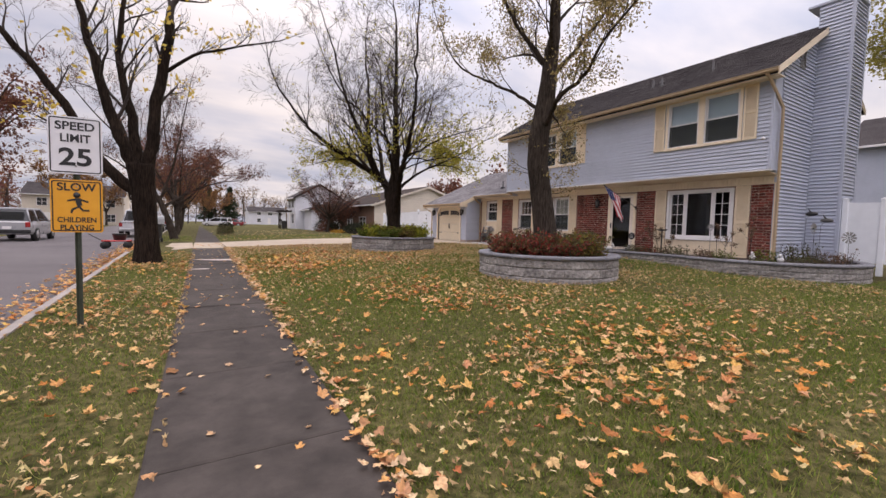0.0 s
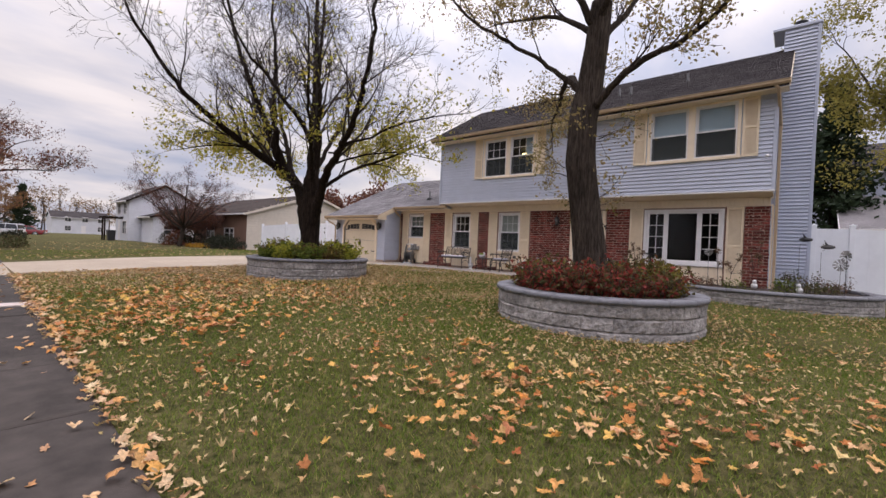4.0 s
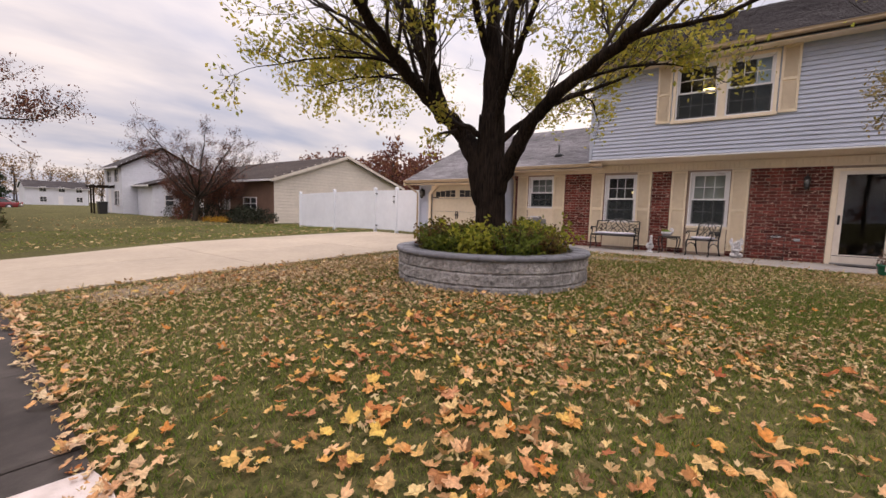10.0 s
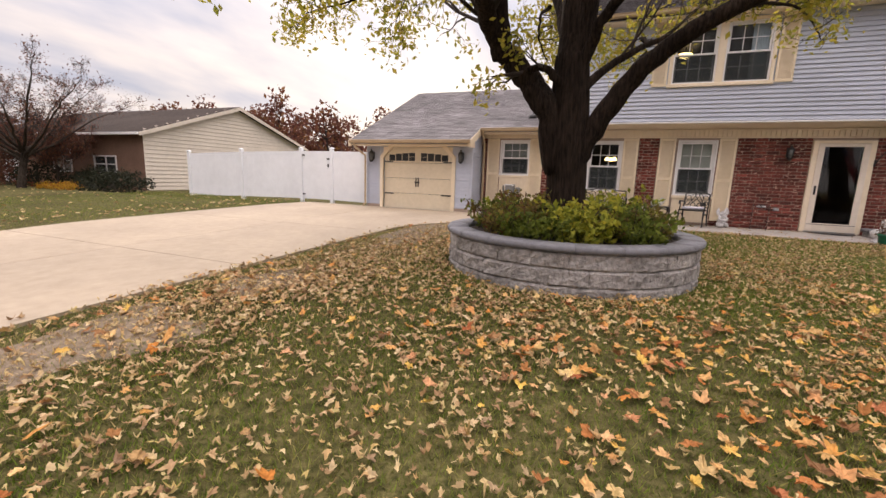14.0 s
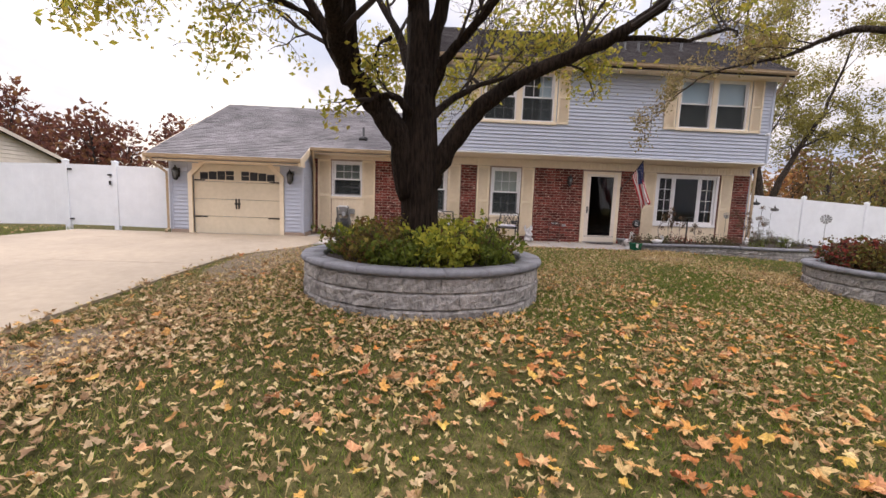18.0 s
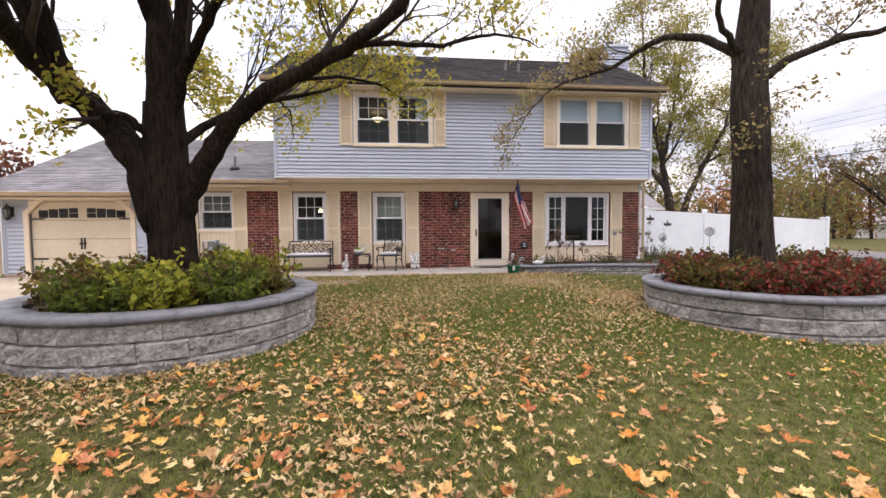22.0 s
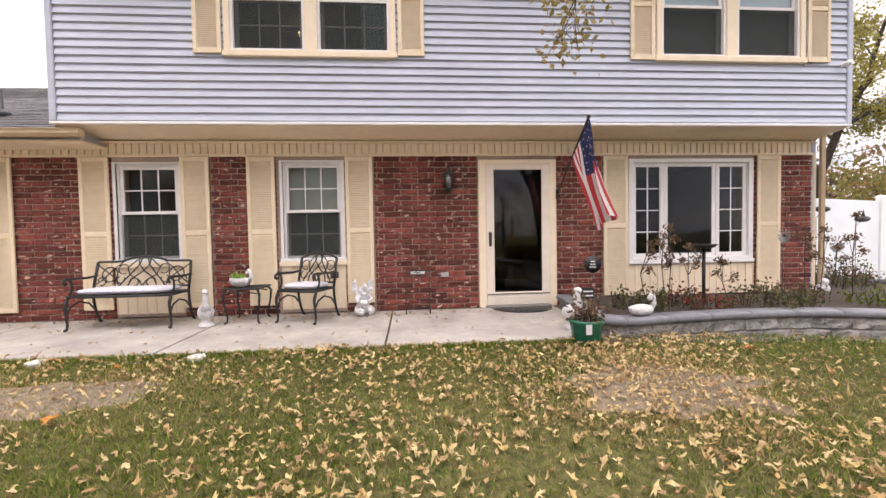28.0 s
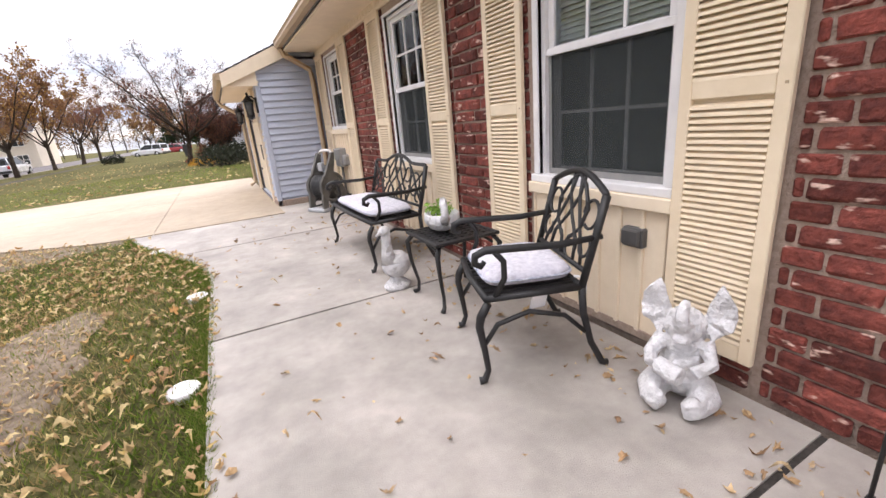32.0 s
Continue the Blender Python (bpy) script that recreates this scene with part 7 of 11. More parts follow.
def leaf_outline(lobes, rng):
    """A maple leaf in the plane: five pointed lobes and a stalk notch."""
    tips = [(-2.25, 0.62), (-1.15, 0.85), (0.0, 1.0), (1.15, 0.85), (2.25, 0.62)]
    pts = []
    for i, (a, r) in enumerate(tips):
        pts.append((a - 0.30, r * 0.80))
        pts.append((a - 0.10, r * 0.86))
        pts.append((a, r))
        pts.append((a + 0.10, r * 0.86))
        pts.append((a + 0.30, r * 0.80))
        if i < 4:
            pts.append(((a + tips[i + 1][0]) / 2, 0.46 + 0.06 * lobes))
    pts.append((3.1, 0.18))
    return np.array([(r * math.sin(a), r * math.cos(a), 0.0) for a, r in pts])


def crumb_outline(k, rng):
    """A dry leaf shrivelled to a ragged crumpled star."""
    a = np.linspace(0, 6.283, 12)[:-1] + rng.normal(0, 0.12, 11)
    r = np.where(np.arange(11) % 2 == 0, 1.0, 0.62) * (1 + rng.normal(0, 0.20, 11))
    return np.stack([np.sin(a) * r * (0.42 + 0.12 * k), np.cos(a) * r, np.zeros(11)], 1)


def scatter_leaves(name, n, place, size, material, label, seed, curl=0.5, lift=0.018, outline=leaf_outline):
    rng = np.random.default_rng(seed)
    x, y, ground = place(rng, n)
    n = len(x)
    out_v, out_f = [], []
    kinds = 4
    for k in range(kinds):
        idx = np.arange(k, n, kinds)
        o = outline(k % 3, rng) * np.array([1.0 + 0.08 * k, 1.0, 1.0])
        o = np.concatenate([[[0, 0.05, 0]], o])
        m = len(o)
        c = len(idx)
        s = rng.uniform(size[0], size[1], c) * 0.5
        P = o[None] * s[:, None, None]
        r2 = (o[:, 0] ** 2 + o[:, 1] ** 2)[None]
        cu = rng.normal(0, curl, c)[:, None]
        fold = np.abs(o[:, 0])[None] * rng.uniform(-0.1, curl * 1.1, c)[:, None]
        P[..., 2] = (r2 * cu * 0.5 + fold + rng.normal(0, 0.07, (c, m))) * s[:, None]
        a = rng.uniform(0, 6.283, c)
        ti, tj = rng.normal(0, 0.25, c), rng.normal(0, 0.25, c)
        ca, sa = np.cos(a)[:, None], np.sin(a)[:, None]
        X, Y = P[..., 0] * ca - P[..., 1] * sa, P[..., 0] * sa + P[..., 1] * ca
        Z = P[..., 2] + X * ti[:, None] + Y * tj[:, None]
        Z = Z - Z.min(1)[:, None] * 0.75
        V = np.stack([X + x[idx][:, None], Y + y[idx][:, None], Z + (ground[idx] + rng.uniform(0.4, 1.2, c) * lift)[:, None]], 2)
        base = (np.arange(c) * m)[:, None]
        tri = np.stack([np.zeros(m - 1, int), np.arange(1, m), np.roll(np.arange(1, m), -1)], 1)
        F = (base[:, :, None] + tri[None]).reshape(-1, 3)
        off = sum(len(q) for q in out_v)
        out_v.append(V.reshape(-1, 3))
        out_f.append(F + off)
    ob = new(name, big_mesh(name, np.concatenate(out_v), np.concatenate(out_f), material))
    return tagged(ob, label, "leaves", "", "stuff")


def patchy(x, y, seed):
    """Soft uneven patches, about 0 to 1."""
    r = np.random.default_rng(seed)
    v = np.zeros_like(x)
    for k in range(14):
        w = r.uniform(0.5, 2.6)
        a = r.uniform(0, 6.283)
        v += np.sin(w * (x * math.cos(a) + y * math.sin(a)) + r.uniform(0, 6.283))
    return np.clip(0.5 + v / 7.5, 0, 1)


def leaf_density(x, y):
    d = 0.34 + 0.5 * np.exp(-(((x - 5.0) / 4.0) ** 2 + ((y - 15.5) / 4.5) ** 2)) + 0.25 * np.exp(-(((x - 3.5) / 2.6) ** 2 + ((y - 6.0) / 4.0) ** 2))
    edge = -0.30 + 0.0235 * y
    d += 0.4 * np.exp(-((x - edge - WALK_W - 0.10) / 0.16) ** 2) + 0.6 * np.exp(-((x - edge + 0.10) / 0.2) ** 2)
    d += 0.8 * np.exp(-((x + 1.45) / 0.35) ** 2)
    d *= 1 - 0.94 * np.clip((x - 6.0) / 4.0, 0, 1)
    return d * (0.18 + 1.3 * patchy(x, y, 3) ** 2.0)


def crumb_density(x, y):
    near = np.clip((x - 3.0) / 3.5, 0, 1) * np.clip((y - 6.5) / 2.5, 0, 1)
    ring1 = np.exp(-((np.hypot(x - P1[0], y - P1[1]) - P1[2] - 0.15) / 0.5) ** 2)
    ring2 = np.exp(-((np.hypot(x - P2[0], y - P2[1]) - P2[2] - 0.15) / 0.4) ** 2)
    west = np.exp(-(((x - 4.0) / 3.2) ** 2 + ((y - 15.6) / 3.4) ** 2))
    thin = 1 - 0.88 * dirt(x, y)
    return thin * (0.22 + 0.36 * near + 0.40 * west + 0.4 * ring1 + 0.35 * ring2 + 0.4 * bare(x, y)) * (0.25 + 1.0 * patchy(x * 1.3, y * 1.3, 8) ** 1.5)


def lawn_places(x0, x1, y0, y1, gain, density=leaf_density):
    def place(rng, n):
        x, y = rng.uniform(x0, x1, n), rng.uniform(y0, y1, n)
        k = (rng.random(n) < gain * density(x, y)) & on_lawn(x, y, -0.10)
        return x[k], y[k], ground_heights(x[k], y[k])
    return place


make_grass()
scatter_leaves("fallen_leaves", 15500, lawn_places(-1.75, 12.3, -3, 20, 0.95), (0.050, 0.135), M_LITTER, "fallen maple leaves, orange, tan and rust, on the lawn", 1, 0.6, 0.024)
scatter_leaves("leaf_litter", 235000, lawn_places(-1.75, 12.4, -2, 20.3, 0.8, crumb_density), (0.024, 0.068), M_LITTER_OLD, "small dry curled leaves strewn through the grass", 2, 1.3, 0.022, crumb_outline)


def heap_places(rng, n):
    """Leaves blown into loose heaps on the open lawn."""
    cs = [(3.9, 2.6, 0.55), (3.0, 2.45, 0.4), (4.7, 2.5, 0.5), (3.2, 6.7, 0.5), (4.1, 6.7, 0.5), (1.9, 11.6, 0.5), (2.8, 11.0, 0.5), (2.9, 13.8, 0.6), (2.5, 12.7, 0.5), (4.8, 11.8, 0.7), (4.0, 15.4, 0.9)]
    i = rng.integers(0, len(cs), n)
    c = np.array(cs)[i]
    x, y = c[:, 0] + rng.normal(0, 1.1, n) * c[:, 2], c[:, 1] + rng.normal(0, 1.3, n) * c[:, 2]
    k = on_lawn(x, y, 0.05)
    return x[k], y[k], ground_heights(x[k], y[k])


scatter_leaves("fallen_leaves", 1150, heap_places, (0.06, 0.15), M_LITTER, "loose heaps of orange and tan maple leaves on the lawn", 9, 0.6, 0.05)


def dense_places(rng, n):
    x, y = rng.uniform(2.0, 12, n), rng.uniform(12.5, 20.4, n)
    w = np.exp(-(((x - 5.8) / 3.2) ** 2 + ((y - 18.3) / 1.25) ** 2)) * (0.2 + patchy(x * 1.5, y * 1.5, 4))
    k = (rng.random(n) < w * (1 - 0.9 * dirt(x, y))) & on_lawn(x, y, -0.25)
    return x[k], y[k], ground_heights(x[k], y[k])


scatter_leaves("leaf_litter", 20000, dense_places, (0.04, 0.10), M_LITTER_BROWN, "brown leaves lying thick along the driveway edge", 3, 0.9, 0.03, crumb_outline)


def curled_places(rng, n):
    x, y = rng.uniform(1.2, 9.5, n), rng.uniform(11.5, 19.6, n)
    w = np.exp(-(((x - 4.8) / 2.6) ** 2 + ((y - 17.4) / 2.0) ** 2)) * (0.15 + patchy(x * 1.2, y * 1.2, 17) ** 1.5)
    k = (rng.random(n) < w) & on_lawn(x, y, -0.15)
    return x[k], y[k], ground_heights(x[k], y[k])


scatter_leaves("fallen_leaves", 7500, curled_places, (0.045, 0.095), M_LITTER_BROWN, "curled brown and tan leaves lying thick before the driveway", 15, 0.9, 0.03)


def pavement_places(rng, n):
    y = rng.uniform(-2, 24, n)
    left = -0.30 + 0.0235 * y
    x = left + WALK_W * rng.random(n)
    return x, y, 0.0128 * np.clip(y, 0, 18.5) + 0.016


scatter_leaves("fallen_leaves", 170, pavement_places, (0.04, 0.11), M_LITTER_PINK, "single fallen leaves on the dark pavement", 4, 0.5, 0.004)


def edge_places(rng, n):
    y = rng.uniform(-2, 19.4, n)
    x = -0.30 + 0.0235 * y + WALK_W + rng.normal(0.03, 0.07, n)
    k = rng.random(n) < 0.25 + patchy(x * 0 + 3, y * 1.5, 31)
    return x[k], y[k], 0.0128 * np.clip(y[k], 0, 18.5) + 0.012


scatter_leaves("fallen_leaves", 650, edge_places, (0.05, 0.125), M_LITTER_PINK, "tan leaves gathered along the pavement's edge", 14, 0.6, 0.03)


def street_places(rng, n):
    y = rng.uniform(-4, 34, n)
    x = KERB_X - 0.16 - np.abs(rng.normal(0, 0.33, n))
    return x, y, ground_heights(np.zeros(n), y) - 0.135


scatter_leaves("fallen_leaves", 2400, street_places, (0.06, 0.13), M_LITTER, "orange leaves swept along the gutter of the street", 5, 0.5, 0.02)


def walk_places(rng, n):
    x, y = rng.uniform(12.4, 14.3, n), rng.uniform(9.9, 18.5, n)
    k = rng.random(n) < 0.12 + 0.9 * ((x > 13.9) | (np.abs(y - 12.21) < 0.12) * (x > 13.4))
    return x[k], y[k], np.full(k.sum(), 0.502)


scatter_leaves("leaf_litter", 1500, walk_places, (0.02, 0.065), M_LITTER_BROWN, "crumbs of dry leaf on the front walk", 6, 0.9, 0.004, crumb_outline)


def walk_edge_places(rng, n):
    x, y = rng.uniform(11.2, 12.45, n), rng.uniform(9.6, 17.5, n)
    k = (rng.random(n) < patchy(x * 2.4, y * 2.4, 44) ** 2 * 1.6) & on_lawn(x, y, 0.02)
    return x[k], y[k], ground_heights(x[k], y[k])


scatter_leaves("fallen_leaves", 480, walk_edge_places, (0.035, 0.085), M_LITTER_OLD, "pale curled leaves gathered in the grass along the walk", 27, 1.3, 0.03, crumb_outline)


def far_places(rng, n):
    x, y = rng.uniform(1.6, 15, n), rng.uniform(25.9, 48, n)
    k = rng.random(n) < 0.25 + 0.75 * (y < 28)
    return x[k], y[k], ground_heights(x[k], y[k])


scatter_leaves("fallen_leaves", 2600, far_places, (0.07, 0.14), M_LITTER_OLD, "yellow leaves scattered on the neighbouring lawn", 8, 0.6, 0.03)

# ---- by the front door ----


def arc(cx, cz, r, a0, a1, n, y=None, x=None, plane="yz"):
    out = []
    for i in range(n + 1):
        a = a0 + (a1 - a0) * i / n
        out.append((cx + r * math.cos(a), cz + r * math.sin(a)))
    return out


def cast_seat(name, label, w, at, turn):
    """A black cast-metal chair or bench: curved legs, slatted seat, arched scrollwork back, scrolled arms. Front towards -x."""
    c = thing(name, at, label, "bench" if w > 1 else "chair", "", turn)
    d = w / 2
    depth = 0.46
    seat_z = 0.43

    def back_point(y, z):
        return (0.20 + (z - seat_z) * 0.27, y, z)

    for sy in (-1, 1):
        part("front_leg", Shape().tube([(-0.24, sy * d, seat_z - 0.02), (-0.275, sy * d, seat_z - 0.08), (-0.285, sy * d, 0.30), (-0.265, sy * d, 0.16), (-0.255, sy * d, 0.07), (-0.275, sy * d, 0.02), (-0.30, sy * d, 0.018)], [0.020, 0.022, 0.019, 0.015, 0.014, 0.018, 0.020], 8), M_IRON, c)
        part("back_leg", Shape().tube([(0.20, sy * d, seat_z), (0.21, sy * d, 0.30), (0.25, sy * d, 0.14), (0.31, sy * d, 0.02), (0.335, sy * d, 0.015)], [0.018, 0.018, 0.016, 0.016, 0.018], 8), M_IRON, c)
        part("stretcher", Shape().tube([(-0.27, sy * d, 0.20), (-0.20, sy * d, 0.30), (-0.05, sy * d, 0.345), (0.12, sy * d, 0.30), (0.22, sy * d, 0.20)], 0.012, 6), M_IRON, c)
        arm = Shape().tube([(0.29, sy * d, 0.66), (0.10, sy * d, 0.645), (-0.12, sy * d, 0.655), (-0.24, sy * d, 0.66), (-0.285, sy * d, 0.64), (-0.29, sy * d, 0.605), (-0.262, sy * d, 0.59), (-0.245, sy * d, 0.61)], [0.014, 0.017, 0.018, 0.019, 0.019, 0.018, 0.016, 0.012], 8)
        part("arm", arm, M_IRON, c)
        part("arm_post", Shape().tube([(-0.20, sy * d, 0.65), (-0.16, sy * d, 0.60), (-0.16, sy * d, 0.52), (-0.21, sy * d, seat_z)], 0.014, 8), M_IRON, c)
    s = Shape().tube([(-0.245, -d, seat_z), (-0.262, 0, seat_z), (-0.245, d, seat_z)], 0.018, 8).tube([(0.20, -d, seat_z), (0.20, d, seat_z)], 0.016, 8)
    s.tube([(-0.245, -d, seat_z), (0.20, -d, seat_z)], 0.016, 8).tube([(-0.245, d, seat_z), (0.20, d, seat_z)], 0.016, 8)
    seat = part("seat_frame", s, M_IRON, c)
    n = max(5, int(w / 0.055))
    for i in range(n):
        y = -d + w * (i + 0.5) / n
        part("slat", Shape().box(-0.245, y - 0.017, seat_z - 0.006, 0.20, y + 0.017, seat_z + 0.006), M_IRON, seat)
    # back: two uprights, arched top rail, lower rail
    top = 0.90
    for sy in (-1, 1):
        part("upright", Shape().tube([back_point(sy * d, seat_z), back_point(sy * d, 0.66), back_point(sy * d * 0.985, top - 0.06)], [0.018, 0.018, 0.020], 8, 1.0), M_IRON, c)
    rail = [back_point(-d * 0.985, top - 0.065)]
    for i in range(13):
        u = -1 + 2 * i / 12
        bump = 0.07 * max(0.0, math.cos(u * 1.57 * (1.0 if w < 1 else 1.9))) if abs(u) < (1.0 if w < 1 else 0.826) else 0.0
        rail.append(back_point(u * d * 0.95, top - 0.055 + bump))
    rail.append(back_point(d * 0.985, top - 0.065))
    part("top_rail", Shape().tube(rail, 0.016, 8), M_IRON, c)
    part("lower_rail", Shape().tube([back_point(-d, 0.50), back_point(d, 0.50)], 0.013, 8), M_IRON, c)

    def scroll(pts, r=0.010):
        part("scroll", Shape().tube([back_point(y, z) for y, z in pts], r, 6, 0.8), M_IRON, c)

    sc = min(1.0, d / 0.29) if w < 1 else 1.0
    k = 1.0 if w < 1 else 1.35
    for sy in (-1, 1):
        scroll([(sy * 0.02 * k, 0.92), (sy * 0.05 * k, 0.80), (sy * 0.13 * k, 0.66), (sy * 0.20 * k, 0.56), (sy * 0.22 * k, 0.50)])
        scroll([(sy * 0.0, 0.90), (sy * 0.08 * k, 0.86), (sy * 0.16 * k, 0.76), (sy * 0.13 * k, 0.66), (sy * 0.03 * k, 0.58), (0.0, 0.50)])
        scroll([(sy * p[0], p[1]) for p in arc(0.20 * k, 0.74, 0.065, -2.2, 3.2, 14)], 0.009)
        scroll([(sy * p[0], p[1]) for p in arc(0.215 * k, 0.60, 0.05, 2.6, 7.4, 12)], 0.009)
        scroll([(sy * p[0], p[1]) for p in arc(0.08 * k, 0.56, 0.055, 0.0, 4.6, 12)], 0.009)
        scroll([(sy * 0.14 * k, 0.50), (sy * 0.12 * k, 0.60), (sy * 0.02, 0.70), (-sy * 0.05 * k, 0.80), (-sy * 0.06 * k, 0.90)])
        if w > 1:
            scroll([(sy * 0.30, 0.50), (sy * 0.36, 0.62), (sy * 0.50, 0.72), (sy * (d - 0.02), 0.80)])
            scroll([(sy * 0.28, 0.84), (sy * 0.40, 0.74), (sy * 0.50, 0.62), (sy * (d - 0.02), 0.54)])
            scroll([(sy * p[0], p[1]) for p in arc(0.44, 0.67, 0.10, 0, 6.28, 18)], 0.009)
            scroll([(sy * p[0], p[1]) for p in arc(0.53, 0.58, 0.055, 0, 5.0, 12)], 0.009)
    return c


def cushion(label, w, at, turn, tag):
    cu = thing("cushion", at, label, "cushion", "", turn)
    hx, hy, hz = 0.215, w / 2 - 0.02, 0.038
    v, f = [], []
    n, m = 28, 8
    for j in range(m + 1):
        b = -math.pi / 2 + math.pi * j / m
        for i in range(n):
            a = 2 * math.pi * i / n
            cx, sx = math.cos(a), math.sin(a)
            e = 0.35
            r = abs(math.cos(b)) ** 0.45
            x = hx * r * math.copysign(abs(cx) ** e, cx)
            y = hy * r * math.copysign(abs(sx) ** e, sx)
            z = hz * math.copysign(abs(math.sin(b)) ** 0.6, math.sin(b))
            z += 0.010 * noise.noise((x * 9, y * 9, 3.1)) * (1 if z > 0 else 0.2)
            v.append((x - 0.02, y, z + hz + 0.006))
    for j in range(m):
        for i in range(n):
            k = (i + 1) % n
            f.append((j * n + i, j * n + k, (j + 1) * n + k, (j + 1) * n + i))
    part("cover", Shape().add(v, f, True), M_CUSHION, cu)
    s = Shape()
    loop = [(hx * math.copysign(abs(math.cos(a)) ** 0.35, math.cos(a)) * 1.01 - 0.02, hy * math.copysign(abs(math.sin(a)) ** 0.35, math.sin(a)) * 1.005, hz + 0.006) for a in [2 * math.pi * i / 40 for i in range(41)]]
    s.tube(loop, 0.006, 5)
    part("piping", s, M_PRINT, cu, "blue grey patterned edge")
    if tag:
        part("tag", Shape().box(-0.10, -hy - 0.03, 0.0, -0.02, -hy - 0.026, 0.075).turned(pose(0, 0, 0, 20, 0, 12)), M_WHITE, cu, "white paper tag")
    for sy in (-1, 1):
        part("tie", Shape().tube([(0.18, sy * hy, 0.03), (0.23, sy * (hy + 0.02), 0.02), (0.22, sy * (hy + 0.03), -0.06)], 0.007, 5), M_WHITE, cu, "white tie ribbon")
    return cu


M_PRINT = surface("blue grey printed cloth", (0.16, 0.19, 0.30), (0.62, 0.62, 0.68), 45, 0.9, 0.3, 160, 0.08)
B_AT, B_TURN = (13.88, 15.65, 0.50), 0.5
cast_seat("garden_bench", "black cast-metal bench with scrollwork back on the walk", 1.25, B_AT, B_TURN)
cushion("long white printed cushion on the black bench", 1.20, (B_AT[0], B_AT[1], 0.942), B_TURN, False)
C_AT, C_TURN = (13.88, 13.354, 0.50), -20.4
cast_seat("garden_chair", "black cast-metal armchair with scrollwork back beside the table", 0.58, C_AT, C_TURN)
cushion("white printed cushion with a paper tag on the chair", 0.54, (C_AT[0], C_AT[1], 0.942), C_TURN, True)

# side table with swan planter
T = (13.93, 14.17)
tb = thing("side_table", (*T, 0.50), "small square black cast-metal side table", "table")
s = Shape()
for a in (-1, 1):
    s.box(a * 0.225 - 0.012, -0.24, 0.455, a * 0.225 + 0.012, 0.24, 0.478, 0.004).box(-0.24, a * 0.225 - 0.012, 0.456, 0.24, a * 0.225 + 0.012, 0.477, 0.004)
top = part("top_frame", s, M_IRON, tb)
for i in range(8):
    u = -0.19 + 0.38 * i / 7
    part("lattice_bar", Shape().box(-0.22, u - 0.013, 0.460, 0.22, u + 0.013, 0.472), M_IRON, top)
    part("lattice_bar", Shape().box(u - 0.013, -0.22, 0.458, u + 0.013, 0.22, 0.470), M_IRON, top)
for sx in (-1, 1):
    for sy in (-1, 1):
        part("leg", Shape().tube([(sx * 0.20, sy * 0.20, 0.455), (sx * 0.235, sy * 0.235, 0.40), (sx * 0.225, sy * 0.225, 0.26), (sx * 0.195, sy * 0.195, 0.10), (sx * 0.20, sy * 0.20, 0.03), (sx * 0.225, sy * 0.225, 0.016)], [0.016, 0.018, 0.014, 0.012, 0.014, 0.017], 8), M_IRON, tb)
    part("stretcher", Shape().tube([(sx * 0.20, -0.2, 0.40), (sx * 0.20, 0, 0.44), (sx * 0.20, 0.2, 0.40)], 0.009, 6), M_IRON, tb)


def swan_bowl(at, turn, label, size=1.0, plant=True):
    sw = thing("swan_planter" if plant else "swan_ornament", at, label, "planter" if plant else "ornament", "", turn)
    s = Shape()
    if plant:
        s.lathe([(0.05, 0.0), (0.09, 0.02), (0.125, 0.07), (0.12, 0.12), (0.11, 0.125), (0.10, 0.09), (0.02, 0.08)], (0, 0, 0), 18, (1.25, 1.0))
    else:
        s.ball((0, 0, 0.065), (0.15, 0.085, 0.065), 10, 16)
        s.ball((0.11, 0, 0.09), (0.06, 0.03, 0.025), 6, 10)
    body = part("body", s.turned(Matrix.Scale(size, 4)), M_CERAMIC, sw)
    neck = Shape().tube([(-0.13, 0, 0.08), (-0.175, 0, 0.14), (-0.165, 0, 0.20), (-0.13, 0, 0.225), (-0.105, 0, 0.20), (-0.115, 0, 0.17)], [0.035, 0.026, 0.023, 0.024, 0.022, 0.016], 10)
    neck.ball((-0.115, 0, 0.195), (0.032, 0.026, 0.026), 6, 10)
    part("neck", neck.turned(Matrix.Scale(size, 4)), M_CERAMIC, sw)
    if plant:
        rng = np.random.default_rng(4)
        v, f = leaf_cluster([(rng.uniform(-0.09, 0.11), rng.uniform(-0.08, 0.08), rng.uniform(0.10, 0.17)) for _ in range(60)], rng, 0.022, 2, 0.012)
        p = part("succulent", big_mesh("succulent", v, f, M_SPROUT), M_SPROUT, sw, "bright green succulents")
        p["kind"] = "stuff"
    return sw


M_SPROUT = leafy("bright green succulent", [(0.20, 0.36, 0.06), (0.32, 0.48, 0.10), (0.14, 0.26, 0.05)], 0.3)
swan_bowl((T[0] - 0.02, T[1] + 0.08, 0.979), 70, "white swan planter with green succulents on the table")


